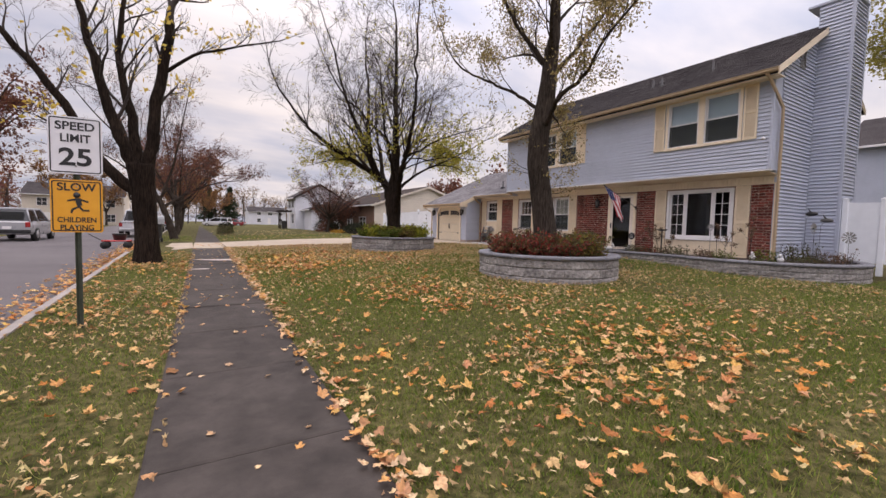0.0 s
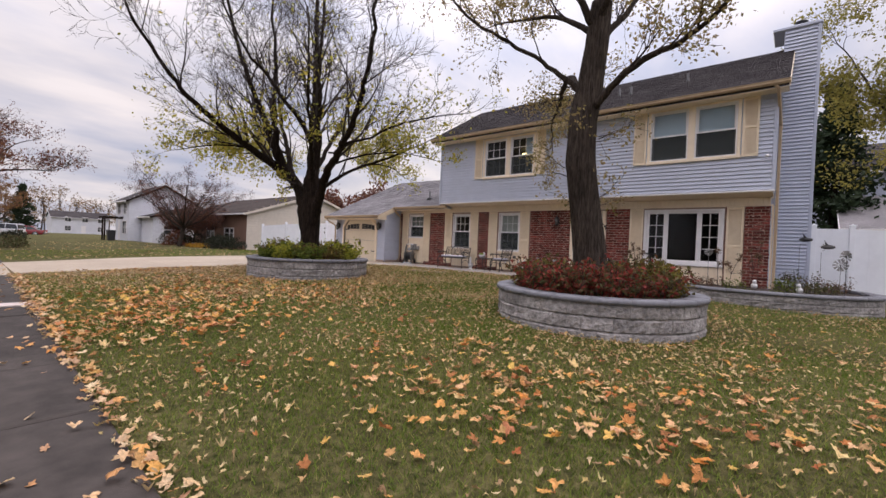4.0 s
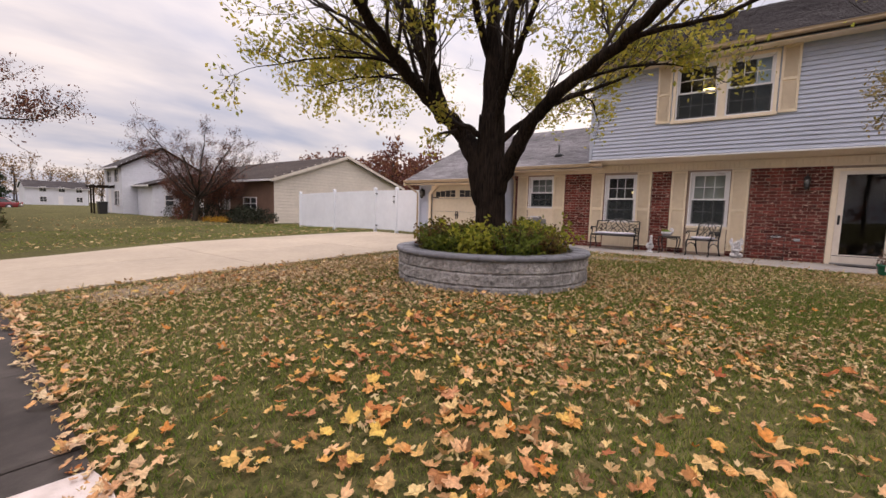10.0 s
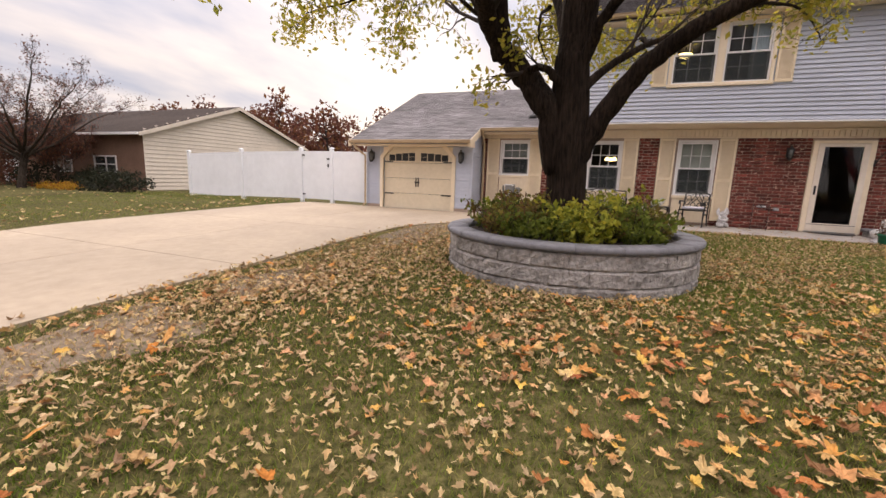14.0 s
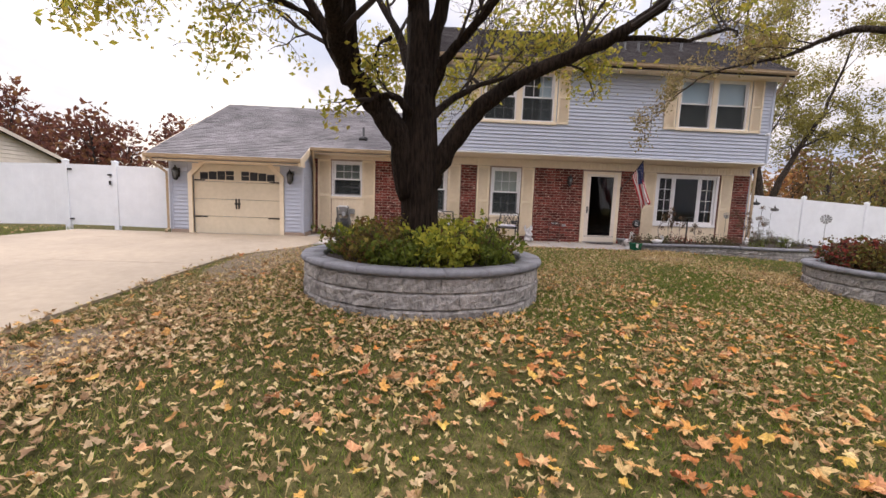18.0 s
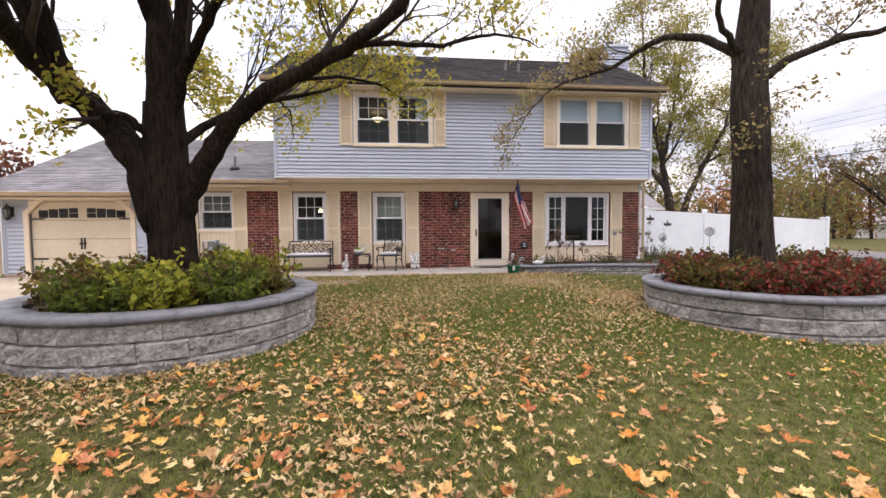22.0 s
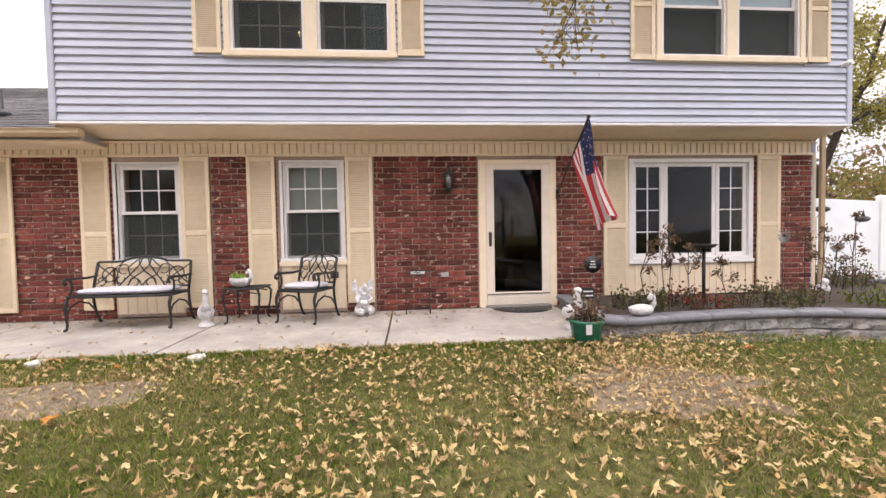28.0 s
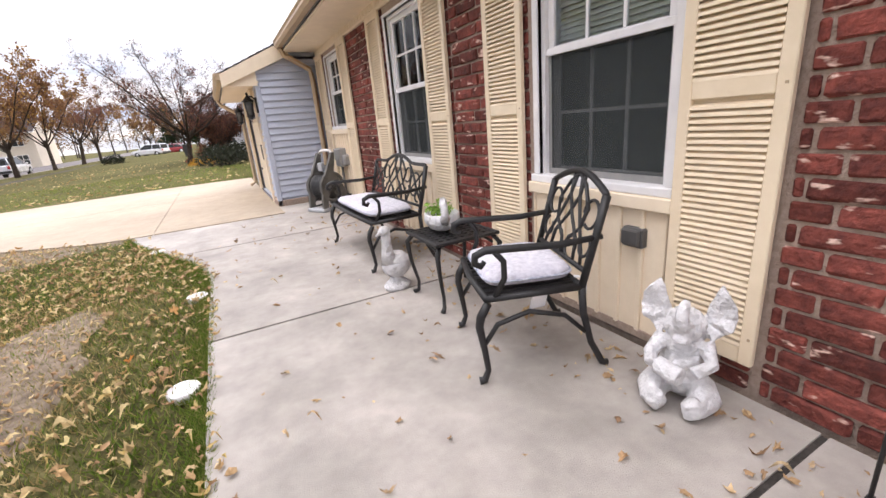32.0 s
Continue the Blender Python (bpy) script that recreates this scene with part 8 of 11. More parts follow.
def goose(at, turn, label):
    s = Shape()
    s.lathe([(0.10, 0.0), (0.105, 0.02), (0.09, 0.04), (0.05, 0.07), (0.05, 0.10)], (0, 0, 0), 18, (1.1, 0.9))
    s.ball((0.015, 0, 0.185), (0.125, 0.10, 0.105), 10, 16)
    s.ball((0.10, 0, 0.20), (0.07, 0.03, 0.03), 6, 10)
    s.tube([(-0.05, 0, 0.22), (-0.065, 0, 0.30), (-0.06, 0, 0.40), (-0.06, 0, 0.45)], [0.065, 0.045, 0.036, 0.036], 12)
    s.ball((-0.07, 0, 0.465), (0.05, 0.038, 0.04), 8, 12)
    s.tube([(-0.11, 0, 0.462), (-0.155, 0, 0.45)], [0.020, 0.008], 8, 0.7)
    ob = new("goose_statue", s.mesh("goose_statue", M_CERAMIC))
    ob.matrix_basis = pose(*at, 0, 0, turn)
    tagged(ob, label, "statue")


goose((13.65, 14.60, 0.50), 25, "white painted goose statue standing on the walk")
goose((12.80, 10.02, 0.50), 30, "white goose statue with a painted head near the step")


def fused(shape, name, material, grain):
    """Overlapping bodies grown together into one closed, softly rounded skin."""
    rough = bpy.data.objects.new(name, shape.mesh(name, material))
    scene.collection.objects.link(rough)
    m = rough.modifiers.new("skin", "REMESH")
    m.mode, m.voxel_size, m.use_smooth_shade = "VOXEL", grain, True
    bpy.context.view_layer.update()
    me = bpy.data.meshes.new_from_object(rough.evaluated_get(bpy.context.evaluated_depsgraph_get()))
    bpy.data.objects.remove(rough)
    me.name = name
    if not me.materials:
        me.materials.append(material)
    return me


def elephant(at, turn):
    """A seated elephant figure with large fluted ears, one plain mesh."""
    s = Shape()
    s.ball((0.02, 0, 0.17), (0.12, 0.125, 0.17), 14, 22)
    s.ball((0.0, 0, 0.33), (0.095, 0.10, 0.11), 10, 16)
    s.ball((-0.03, 0, 0.435), (0.095, 0.10, 0.095), 10, 16)
    s.tube([(-0.08, 0, 0.46), (-0.135, 0, 0.475), (-0.155, 0.0, 0.515), (-0.135, 0, 0.555), (-0.09, 0, 0.575)], [0.055, 0.045, 0.036, 0.030, 0.024], 10)
    s.ball((-0.095, 0, 0.385), (0.055, 0.05, 0.026), 8, 12)
    for sy in (-1, 1):
        s.tube([(0.0, sy * 0.09, 0.09), (-0.09, sy * 0.13, 0.07), (-0.19, sy * 0.10, 0.06)], [0.085, 0.08, 0.055], 10)
        s.ball((-0.20, sy * 0.09, 0.065), (0.045, 0.055, 0.062), 8, 12)
        s.tube([(-0.02, sy * 0.10, 0.34), (-0.09, sy * 0.15, 0.27), (-0.15, sy * 0.10 + 0.03, 0.23)], [0.045, 0.040, 0.036], 10)
        # fluted ear
        k = len(s.v)
        v, f = [], []
        for j in range(6):
            u = j / 5
            for i in range(9):
                a = -1.75 + 2.9 * i / 8
                r = 0.128 * u * (1 + 0.30 * math.cos(a - 0.7))
                v.append((0.03 + 0.026 * math.sin(i * 2.6) * u - 0.05 * u, sy * (0.075 + r * math.cos(a) * 0.95), 0.455 + r * math.sin(a) * 1.1 + 0.03 * u))
        nn = len(v)
        v += [(x + 0.030, y, z) for x, y, z in v]
        for j in range(5):
            for i in range(8):
                q = (j * 9 + i, j * 9 + i + 1, (j + 1) * 9 + i + 1, (j + 1) * 9 + i)
                f += [q, tuple(w + nn for w in q[::-1])]
        for i in range(8):
            f.append((45 + i, 45 + i + 1, 45 + i + 1 + nn, 45 + i + nn))
        for j in range(5):
            for e in (0, 8):
                f.append((j * 9 + e, (j + 1) * 9 + e, (j + 1) * 9 + e + nn, j * 9 + e + nn))
        s.add(v, f, True)
    s.tube([(-0.15, 0.10, 0.235), (-0.21, -0.02, 0.225)], [0.05, 0.05], 10)
    s.v = [tuple(Vector(p) + Vector((0.018 * noise.noise(Vector(p) * 26), 0.016 * noise.noise(Vector(p) * 26 + Vector((5, 0, 0))), 0.010 * noise.noise(Vector(p) * 22 + Vector((0, 7, 0)))))) for p in s.v]
    s.v = [(x * 0.74, y * 0.74, z * 0.80) for x, y, z in s.v]
    low = min(p[2] for p in s.v)
    s.v = [(x, y, z - low) for x, y, z in s.v]
    ob = new("elephant_statue", fused(s, "elephant_statue", M_CERAMIC, 0.0065))
    ob.matrix_basis = pose(*at, 0, 0, turn)
    tagged(ob, "white seated elephant statue with large fluted ears", "statue")


elephant((14.15, 12.63, 0.50), 24)


def lettering(words, size, material, parent, m, name="lettering", depth=0.002, width=None):
    """Raised words in the built-in font, facing the pose's +z, as a mesh."""
    cu = bpy.data.curves.new(name, "FONT")
    cu.body, cu.size, cu.extrude, cu.offset = words, size, depth, size * 0.022
    cu.align_x, cu.align_y = "CENTER", "CENTER"
    tmp = bpy.data.objects.new(name, cu)
    me = bpy.data.meshes.new_from_object(tmp)
    bpy.data.objects.remove(tmp)
    me.materials.clear()
    me.materials.append(material)
    if width:
        xs = [v.co.x for v in me.vertices]
        k = width / (max(xs) - min(xs))
        for v in me.vertices:
            v.co.x *= k
    ob = new(name, me)
    ob.parent = parent
    ob.matrix_basis = m
    return ob


ws = thing("welcome_sign", (14.04, 11.83, 0.50), "thin black metal stand with a small oval welcome plate", "sign", "", -1.0)
for sy in (-1, 1):
    part("upright", Shape().tube([(0, sy * 0.172, 0.0), (0, sy * 0.172, 0.66)], 0.006, 6), M_IRON, ws)
    part("foot", Shape().box(-0.012, sy * 0.172 - 0.008, -0.0, 0.012, sy * 0.172 + 0.008, 0.10), M_IRON, ws)
part("top_bar", Shape().tube([(0, -0.172, 0.615), (0, -0.09, 0.65), (0, 0, 0.66), (0, 0.09, 0.65), (0, 0.172, 0.615)], 0.005, 6), M_IRON, ws)
part("lower_bar", Shape().tube([(0, -0.172, 0.57), (0, -0.09, 0.535), (0, 0, 0.525), (0, 0.09, 0.535), (0, 0.172, 0.57)], 0.005, 6), M_IRON, ws)
part("bottom_bar", Shape().tube([(0, -0.172, 0.08), (0, 0.172, 0.08)], 0.005, 6), M_IRON, ws)
plate = part("plate", Shape().prism([(0.125 * math.cos(i * math.pi / 12), 0.60 + 0.042 * math.sin(i * math.pi / 12)) for i in range(24)], -0.006, 0.004, "x"), M_BLACK, ws)
lettering("WELCOME", 0.055, M_WHITE, plate, pose(-0.008, 0, 0.60, 90, 0, -90), width=0.205)
for k in range(7):
    part("wire_scroll", Shape().tube([(0, -0.15 + k * 0.045, 0.08), (0.0, -0.13 + k * 0.045, 0.11 + 0.02 * (k % 2)), (0, -0.105 + k * 0.045, 0.085)], 0.003, 5), M_IRON, ws)

# wall boxes, hose reel
ob = thing("outlet_box", (FX + 0.015, 13.07, 1.07), "grey weatherproof outlet box on the cream panel", "outlet")
part("housing", Shape().box(-0.045, -0.06, -0.05, 0.0, 0.06, 0.05, 0.008), M_DARKGREY, ob)
part("lid", Shape().box(-0.066, -0.052, -0.036, -0.045, 0.052, 0.044, 0.008), M_DARKGREY, ob)
ob = thing("outlet_box", (FX - 0.004, 11.41, 1.03), "flat grey outlet cover set in the red brick", "outlet")
part("cover_plate", Shape().box(-0.012, -0.062, -0.036, 0.0, 0.062, 0.036, 0.004), M_GREYLIGHT, ob)
for y in (-0.03, 0.03):
    part("socket_lid", Shape().box(-0.022, y - 0.024, -0.026, -0.012, y + 0.024, 0.026, 0.004), M_GREYLIGHT, ob)
mb = thing("utility_meter_box", (FX + 0.015, 18.45, 1.28), "grey plastic utility box on the wall", "meter box")
part("housing", Shape().box(-0.12, -0.15, -0.15, 0.0, 0.15, 0.13, 0.015), M_GREY, mb)
part("lid", Shape().box(-0.135, -0.14, -0.05, -0.12, 0.14, 0.12, 0.006), M_GREY, mb)
part("conduit", Shape().tube([(-0.05, 0.05, -0.15), (-0.05, 0.05, -0.70)], 0.02, 8), M_GREY, mb)
part("vent_hood", Shape().box(-0.10, -0.33, -0.12, 0.0, -0.17, 0.04, 0.02), M_GREY, mb)
rl = thing("hose_reel", (14.05, 18.42, 0.50), "grey plastic hose reel with coiled dark hose by the wall", "hose reel", "", 25)
M_REEL = surface("weathered grey plastic", (0.075, 0.072, 0.066), (0.15, 0.142, 0.13), 8, 0.6, 0.2, 60, 0.1)
FRONT_LEG = [(-0.27, 0.0), (-0.255, 0.20), (-0.20, 0.42), (-0.11, 0.62), (-0.02, 0.78), (0.03, 0.87), (0.08, 0.87), (0.07, 0.76), (0.02, 0.58), (-0.03, 0.47), (-0.10, 0.36), (-0.16, 0.18), (-0.18, 0.0)]
BACK_LEG = [(-0.06, 0.47), (0.02, 0.58), (0.13, 0.42), (0.22, 0.24), (0.29, 0.16), (0.29, 0.06), (0.18, 0.06), (0.11, 0.18), (0.02, 0.34)]
for sy in (-1, 1):
    side = part("side_frame", Shape().prism([(x, z) for x, z in FRONT_LEG], sy * 0.165 - 0.022, sy * 0.165 + 0.022, "y"), M_REEL, rl)
    part("back_leg", Shape().prism([(x, z) for x, z in BACK_LEG], sy * 0.165 - 0.018, sy * 0.165 + 0.018, "y"), M_REEL, side)
    rim = [(-0.03 + 0.21 * math.cos(a), sy * 0.165, 0.36 + 0.21 * math.sin(a)) for a in [0.3 + 0.22 * i for i in range(22)]]
    part("arch", Shape().tube(rim, 0.026, 8), M_REEL, side)
    part("wheel", Shape().tube([(0.25, sy * 0.20 - 0.02, 0.10), (0.25, sy * 0.20 + 0.02, 0.10)], 0.10, 18), M_BLACK, rl)
    part("drum_flange", Shape().tube([(-0.03, sy * 0.12 - 0.010, 0.36), (-0.03, sy * 0.12 + 0.010, 0.36)], 0.20, 24), M_DARKGREY, rl)
    part("hub", Shape().lathe([(0.002, -0.02), (0.085, -0.016), (0.085, 0.016), (0.002, 0.02)], (0, 0, 0), 18).turned(pose(-0.03, sy * 0.145, 0.36, 90, 0, 0)), M_REEL, rl)
    for q in range(5):
        a = q * 1.2566 + 0.3
        part("spoke", Shape().tube([(-0.03 + 0.07 * math.cos(a), sy * 0.142, 0.36 + 0.07 * math.sin(a)), (-0.03 + 0.20 * math.cos(a), sy * 0.142, 0.36 + 0.20 * math.sin(a))], 0.024, 6), M_REEL, rl)
part("base", Shape().box(-0.30, -0.20, 0.0, -0.17, 0.20, 0.055, 0.014), M_GREYLIGHT, rl)
part("grip", Shape().tube([(0.055, -0.165, 0.85), (0.075, -0.10, 0.90), (0.075, 0.10, 0.90), (0.055, 0.165, 0.85)], 0.022, 8), M_WHITE, rl)
part("crossbar", Shape().tube([(-0.02, -0.165, 0.66), (-0.02, 0.165, 0.66)], 0.028, 8), M_REEL, rl)
part("hose_guide", Shape().box(-0.09, -0.05, 0.60, -0.02, 0.05, 0.73, 0.012), M_GREYLIGHT, rl)
for k in range(7):
    part("hose_turn", Shape().tube([(-0.03 + 0.165 * math.cos(a * 0.4189), -0.105 + k * 0.035, 0.36 + 0.165 * math.sin(a * 0.4189)) for a in range(16)], 0.019, 6), M_BLACK, rl)
part("crank", Shape().tube([(-0.03, -0.16, 0.36), (-0.03, -0.24, 0.36), (-0.03, -0.24, 0.46), (-0.03, -0.31, 0.46)], 0.012, 6), M_BLACK, rl)
part("loose_hose", Shape().tube([(-0.1, 0.12, 0.2), (-0.2, 0.25, 0.05), (-0.05, 0.36, 0.02), (0.10, 0.38, 0.02), (0.16, 0.25, 0.02)], 0.014, 6), M_BLACK, rl)

# doormat
mat_ob = thing("doormat", (14.30, 10.24, 0.502), "half-round black rubber doormat before the door", "doormat")
o = [(0.0, -0.46), (0.0, 0.46)] + [(-0.44 * math.sin(a), 0.46 * math.cos(a)) for a in [math.pi * i / 18 for i in range(1, 18)]]
part("mat", Shape().prism(o, 0.0, 0.014, "z"), M_BLACK, mat_ob)
for r in (0.40, 0.30, 0.20):
    part("rib", Shape().tube([(-r * 0.95 * math.sin(a) - 0.01, r * math.cos(a), 0.015) for a in [0.08 + (math.pi - 0.16) * i / 20 for i in range(21)]], 0.006, 5), M_BLACK, mat_ob)

# green pot with dry plant
P = (12.24, 10.10)
pt = thing("plant_pot", (*P, 0.47), "green glazed pot with a wilted plant and price tag", "pot")
part("pot", Shape().lathe([(0.125, 0.0), (0.14, 0.03), (0.165, 0.20), (0.18, 0.235), (0.18, 0.265), (0.16, 0.265), (0.15, 0.22), (0.05, 0.20)], (0, 0, 0), 24), M_GREEN, pt)
part("soil", Shape().lathe([(0.155, 0.215), (0.02, 0.235)], (0, 0, 0), 16), M_SOIL, pt)
part("tag", Shape().box(-0.184, 0.02, 0.14, -0.180, 0.08, 0.24), M_WHITE, pt, "white price tag")
# flag on its pole
fl_ob = thing("flag", (FX - 0.02, 9.64, 2.24), "red and white striped flag, starred blue field, on a pole", "flag")
part("bracket", Shape().box(-0.02, -0.02, -0.08, 0.0, 0.02, 0.08, 0.004).tube([(-0.01, 0, -0.02), (-0.12, 0.015, 0.05)], 0.018, 8), M_IRON, fl_ob)
TIP = Vector((12.74, 9.84, 2.98)) - Vector((FX - 0.02, 9.64, 2.24))
part("pole", Shape().tube([(0, 0, 0), TIP], 0.012, 8).ball(tuple(TIP), 0.024), M_IRON, fl_ob)
M_FRED = surface("red flag cloth", (0.42, 0.035, 0.045), (0.52, 0.05, 0.06), 6, 0.8, 0.1, 200, 0.06, through_light=0.25)
M_FWHITE = surface("white flag cloth", (0.66, 0.62, 0.62), (0.76, 0.72, 0.72), 6, 0.8, 0.1, 200, 0.06, through_light=0.25)
M_FBLUE = surface("blue flag cloth", (0.020, 0.030, 0.10), (0.035, 0.045, 0.14), 6, 0.8, 0.1, 200, 0.06, through_light=0.15)


def cloth_at(u, v):
    """u: from the tip end down the pole (0..1), v: along the flag from pole to fly end (0..1)."""
    p = TIP.lerp(TIP * 0.54, u)
    hang = v * 1.40
    gather = 1 - 0.62 * ease(v * 1.25)
    c = TIP.lerp(TIP * 0.54, 0.62)
    q = c + (p - c) * gather
    q = Vector((q.x, q.y, p.z - (p.z - c.z) * ease(v * 1.1) * 0.75))
    fold = 0.055 * ease(v * 2) * math.sin(u * 12.5 + v * 1.5)
    return q + Vector((0.05 * v + 0.02 * math.sin(v * 5), fold - 0.38 * v * (1 + 0.2 * math.sin(u * 6)), -hang * (0.68 + 0.10 * u)))


def cloth_part(nm, u0, u1, v0, v1, material, lift=0.0):
    n, m = max(2, int((u1 - u0) * 40)), max(4, int((v1 - v0) * 24))
    v = [cloth_at(u0 + (u1 - u0) * i / n, v0 + (v1 - v0) * j / m) + Vector((0, lift, 0)) for j in range(m + 1) for i in range(n + 1)]
    f = [(j * (n + 1) + i, j * (n + 1) + i + 1, (j + 1) * (n + 1) + i + 1, (j + 1) * (n + 1) + i) for j in range(m) for i in range(n)]
    return part(nm, Shape().add(v, f, True), material, fl_ob)


for k in range(13):
    cloth_part("stripe", k / 13, (k + 1) / 13, 0.42 if k < 7 else 0.0, 1.0, M_FWHITE if k % 2 else M_FRED)
canton = cloth_part("canton", 0.0, 7 / 13, 0.0, 0.42, M_FBLUE)
for r in range(5):
    for k in range(5):
        for side in (-1, 1):
            p = cloth_at(0.05 + r * 0.11, 0.04 + k * 0.08 + 0.02 * (r % 2))
            s = Shape().add([(p.x + 0.016 * (1 if i % 2 else 0.45) * math.cos(i * math.pi / 5), p.y + 0.003 * side, p.z + 0.016 * (1 if i % 2 else 0.45) * math.sin(i * math.pi / 5)) for i in range(10)], [tuple(range(10))])
            part("star", s, M_FWHITE, canton)
# white lids in the lawn
for x, y in ((12.22, 14.02), (12.24, 15.50), (11.76, 17.52)):
    ld = new("drain_lid", Shape().lathe([(0.074, -0.03), (0.080, 0.012), (0.076, 0.018), (0.064, 0.019), (0.060, 0.015), (0.01, 0.016)], (0, 0, 0), 20).mesh("drain_lid", M_WHITE))
    ld.matrix_basis = pose(x, y, ground_z(x, y) - 0.0)
    tagged(ld, "round white plastic lid set in the lawn edge", "lid")

# ---- shrubs and bed ----


def shrub_mass(name, label, at, places, height, material, seed, leaf=0.035, per=11, loose=0.045):
    """A low planting: stems fanning up, leaves crowded along them."""
    sh = thing(name, at, label, "shrub")
    rng = random.Random(seed)
    stem, pts = Shape(), []
    for x, y, z in places:
        h = height * rng.choice((0.45, 0.7, 0.85, 0.95, 1.12)) * rng.uniform(0.85, 1.12)
        a, l = rng.uniform(0, 6.28), rng.uniform(0.05, 0.35 if loose < 0.05 else 0.95) * height
        p = [(x, y, z - 0.03), (x + l * 0.4 * math.cos(a), y + l * 0.4 * math.sin(a), z + h * 0.5), (x + l * math.cos(a), y + l * math.sin(a), z + h)]
        stem.tube(p, [0.006, 0.005, 0.003], 3, caps=False)
        for k in range(7):
            t = 0.2 + 0.8 * k / 6
            i = 0 if t < 0.5 else 1
            q = Vector(p[i]).lerp(Vector(p[i + 1]), t * 2 - i)
            pts.append(q + Vector((rng.gauss(0, loose), rng.gauss(0, loose), rng.gauss(0, 0.02))))
    inv = sh.matrix_basis.inverted()
    st = part("stem_clump", stem.turned(inv), M_TWIG, sh)
    st["kind"] = "stuff"
    nr = np.random.default_rng(seed)
    v, f = leaf_cluster([inv @ p for p in pts], nr, leaf, max(1, per // 4), 0.035)
    lf = part("leaves", big_mesh("leaves", v, f, material), material, sh)
    lf["kind"] = "stuff"
    return sh


def in_ring(cx, cy, r0, r1, n, seed, z, sector=None):
    rng = random.Random(seed)
    out = []
    while len(out) < n:
        a = rng.uniform(*(sector or (0, 6.283)))
        r = math.sqrt(rng.uniform(r0 * r0, r1 * r1))
        out.append((cx + r * math.cos(a), cy + r * math.sin(a), z))
    return out


# planter shrubs: uneven clumps, some tall and yellowing, some low and brown
pick = random.Random(12)
for k in range(20):
    ring_k = k % 2
    a = k * 0.31416 + pick.uniform(-0.1, 0.1)
    withered = math.sin(a) > 0.15
    m = pick.choice((M_SHRUB_BROWN, M_SHRUB_GREEN, M_SHRUB_BROWN, M_SHRUB_BROWN, M_SHRUB_YELLOW) if withered else (M_SHRUB_GREEN, M_SHRUB_YELLOW, M_SHRUB_YELLOW, M_SHRUB_GREEN, M_SHRUB_BROWN))
    h = pick.uniform(0.34, 0.48) * (1.08 if m is M_SHRUB_YELLOW else 1.0)
    r = 1.06 if ring_k else 0.68
    label = ("bushy olive-green shrub in the planter", "tall yellow-green leafy shrub in the planter", "brown withering shrub in the planter")[(M_SHRUB_GREEN, M_SHRUB_YELLOW, M_SHRUB_BROWN).index(m)]
    x, y = P1[0] + r * math.cos(a), P1[1] + r * math.sin(a)
    shrub_mass("shrub", label, (x, y, P1_TOP), in_ring(x, y, 0.0, 0.30, 22, 60 + k, P1_TOP), h, m, 70 + k, 0.046 if m is M_SHRUB_YELLOW else 0.038, 30, loose=0.07)
for k, (m, h, n) in enumerate(((M_SHRUB_BROWN, 0.44, 66), (M_SHRUB_RED, 0.44, 66), (M_SHRUB_BROWN, 0.46, 66), (M_SHRUB_RED, 0.40, 66), (M_SHRUB_RED, 0.46, 66), (M_SHRUB_RED, 0.42, 66), (M_SHRUB_BROWN, 0.48, 66), (M_SHRUB_DULL, 0.46, 66))):
    a = k * 0.785 + 0.2
    label = "low dark red autumn shrub in the planter" if m is M_SHRUB_RED else "dull green shrub among the red ones in the planter"
    shrub_mass("shrub", label, (P2[0] + 0.8 * math.cos(a), P2[1] + 0.8 * math.sin(a), P2_TOP), in_ring(P2[0], P2[1], 0.42, 1.28, n, 80 + k, P2_TOP, (a - 0.45, a + 0.45)), h, m, 90 + k, 0.038, 26, loose=0.075)
M_DRY = leafy("dried brown flower stalks", [(0.10, 0.055, 0.04), (0.16, 0.09, 0.06), (0.20, 0.13, 0.08), (0.09, 0.09, 0.04)], 0.2)
Z_BED = 0.63
for k, (x, y, n, w, hgt, m) in enumerate(((13.3, 8.9, 30, 0.35, 0.22, M_SHRUB_DULL), (13.2, 8.1, 26, 0.4, 0.25, M_SHRUB_RED), (13.0, 7.3, 34, 0.4, 0.28, M_SHRUB_DULL), (13.5, 6.6, 26, 0.4, 0.22, M_DRY), (13.0, 5.9, 14, 0.28, 0.24, M_SHRUB_GREEN), (13.2, 5.0, 20, 0.26, 0.34, M_SHRUB_GREEN), (13.6, 4.3, 18, 0.3, 0.24, M_SHRUB_DULL), (15.0, 4.2, 36, 0.5, 0.30, M_DRY), (14.6, 4.7, 40, 0.5, 0.44, M_SHRUB_DULL), (12.24, 10.10, 22, 0.12, 0.22, M_DRY))):
    shrub_mass("garden_plant" if k < 9 else "potted_plant", "low autumn perennials in the mulched bed" if k < 9 else "wilted brown plant in the green pot", (x, y, Z_BED if k < 9 else 0.69), in_ring(x, y, 0, w, n, 100 + k, Z_BED if k < 9 else 0.69), hgt, m, 110 + k, 0.028, 10)
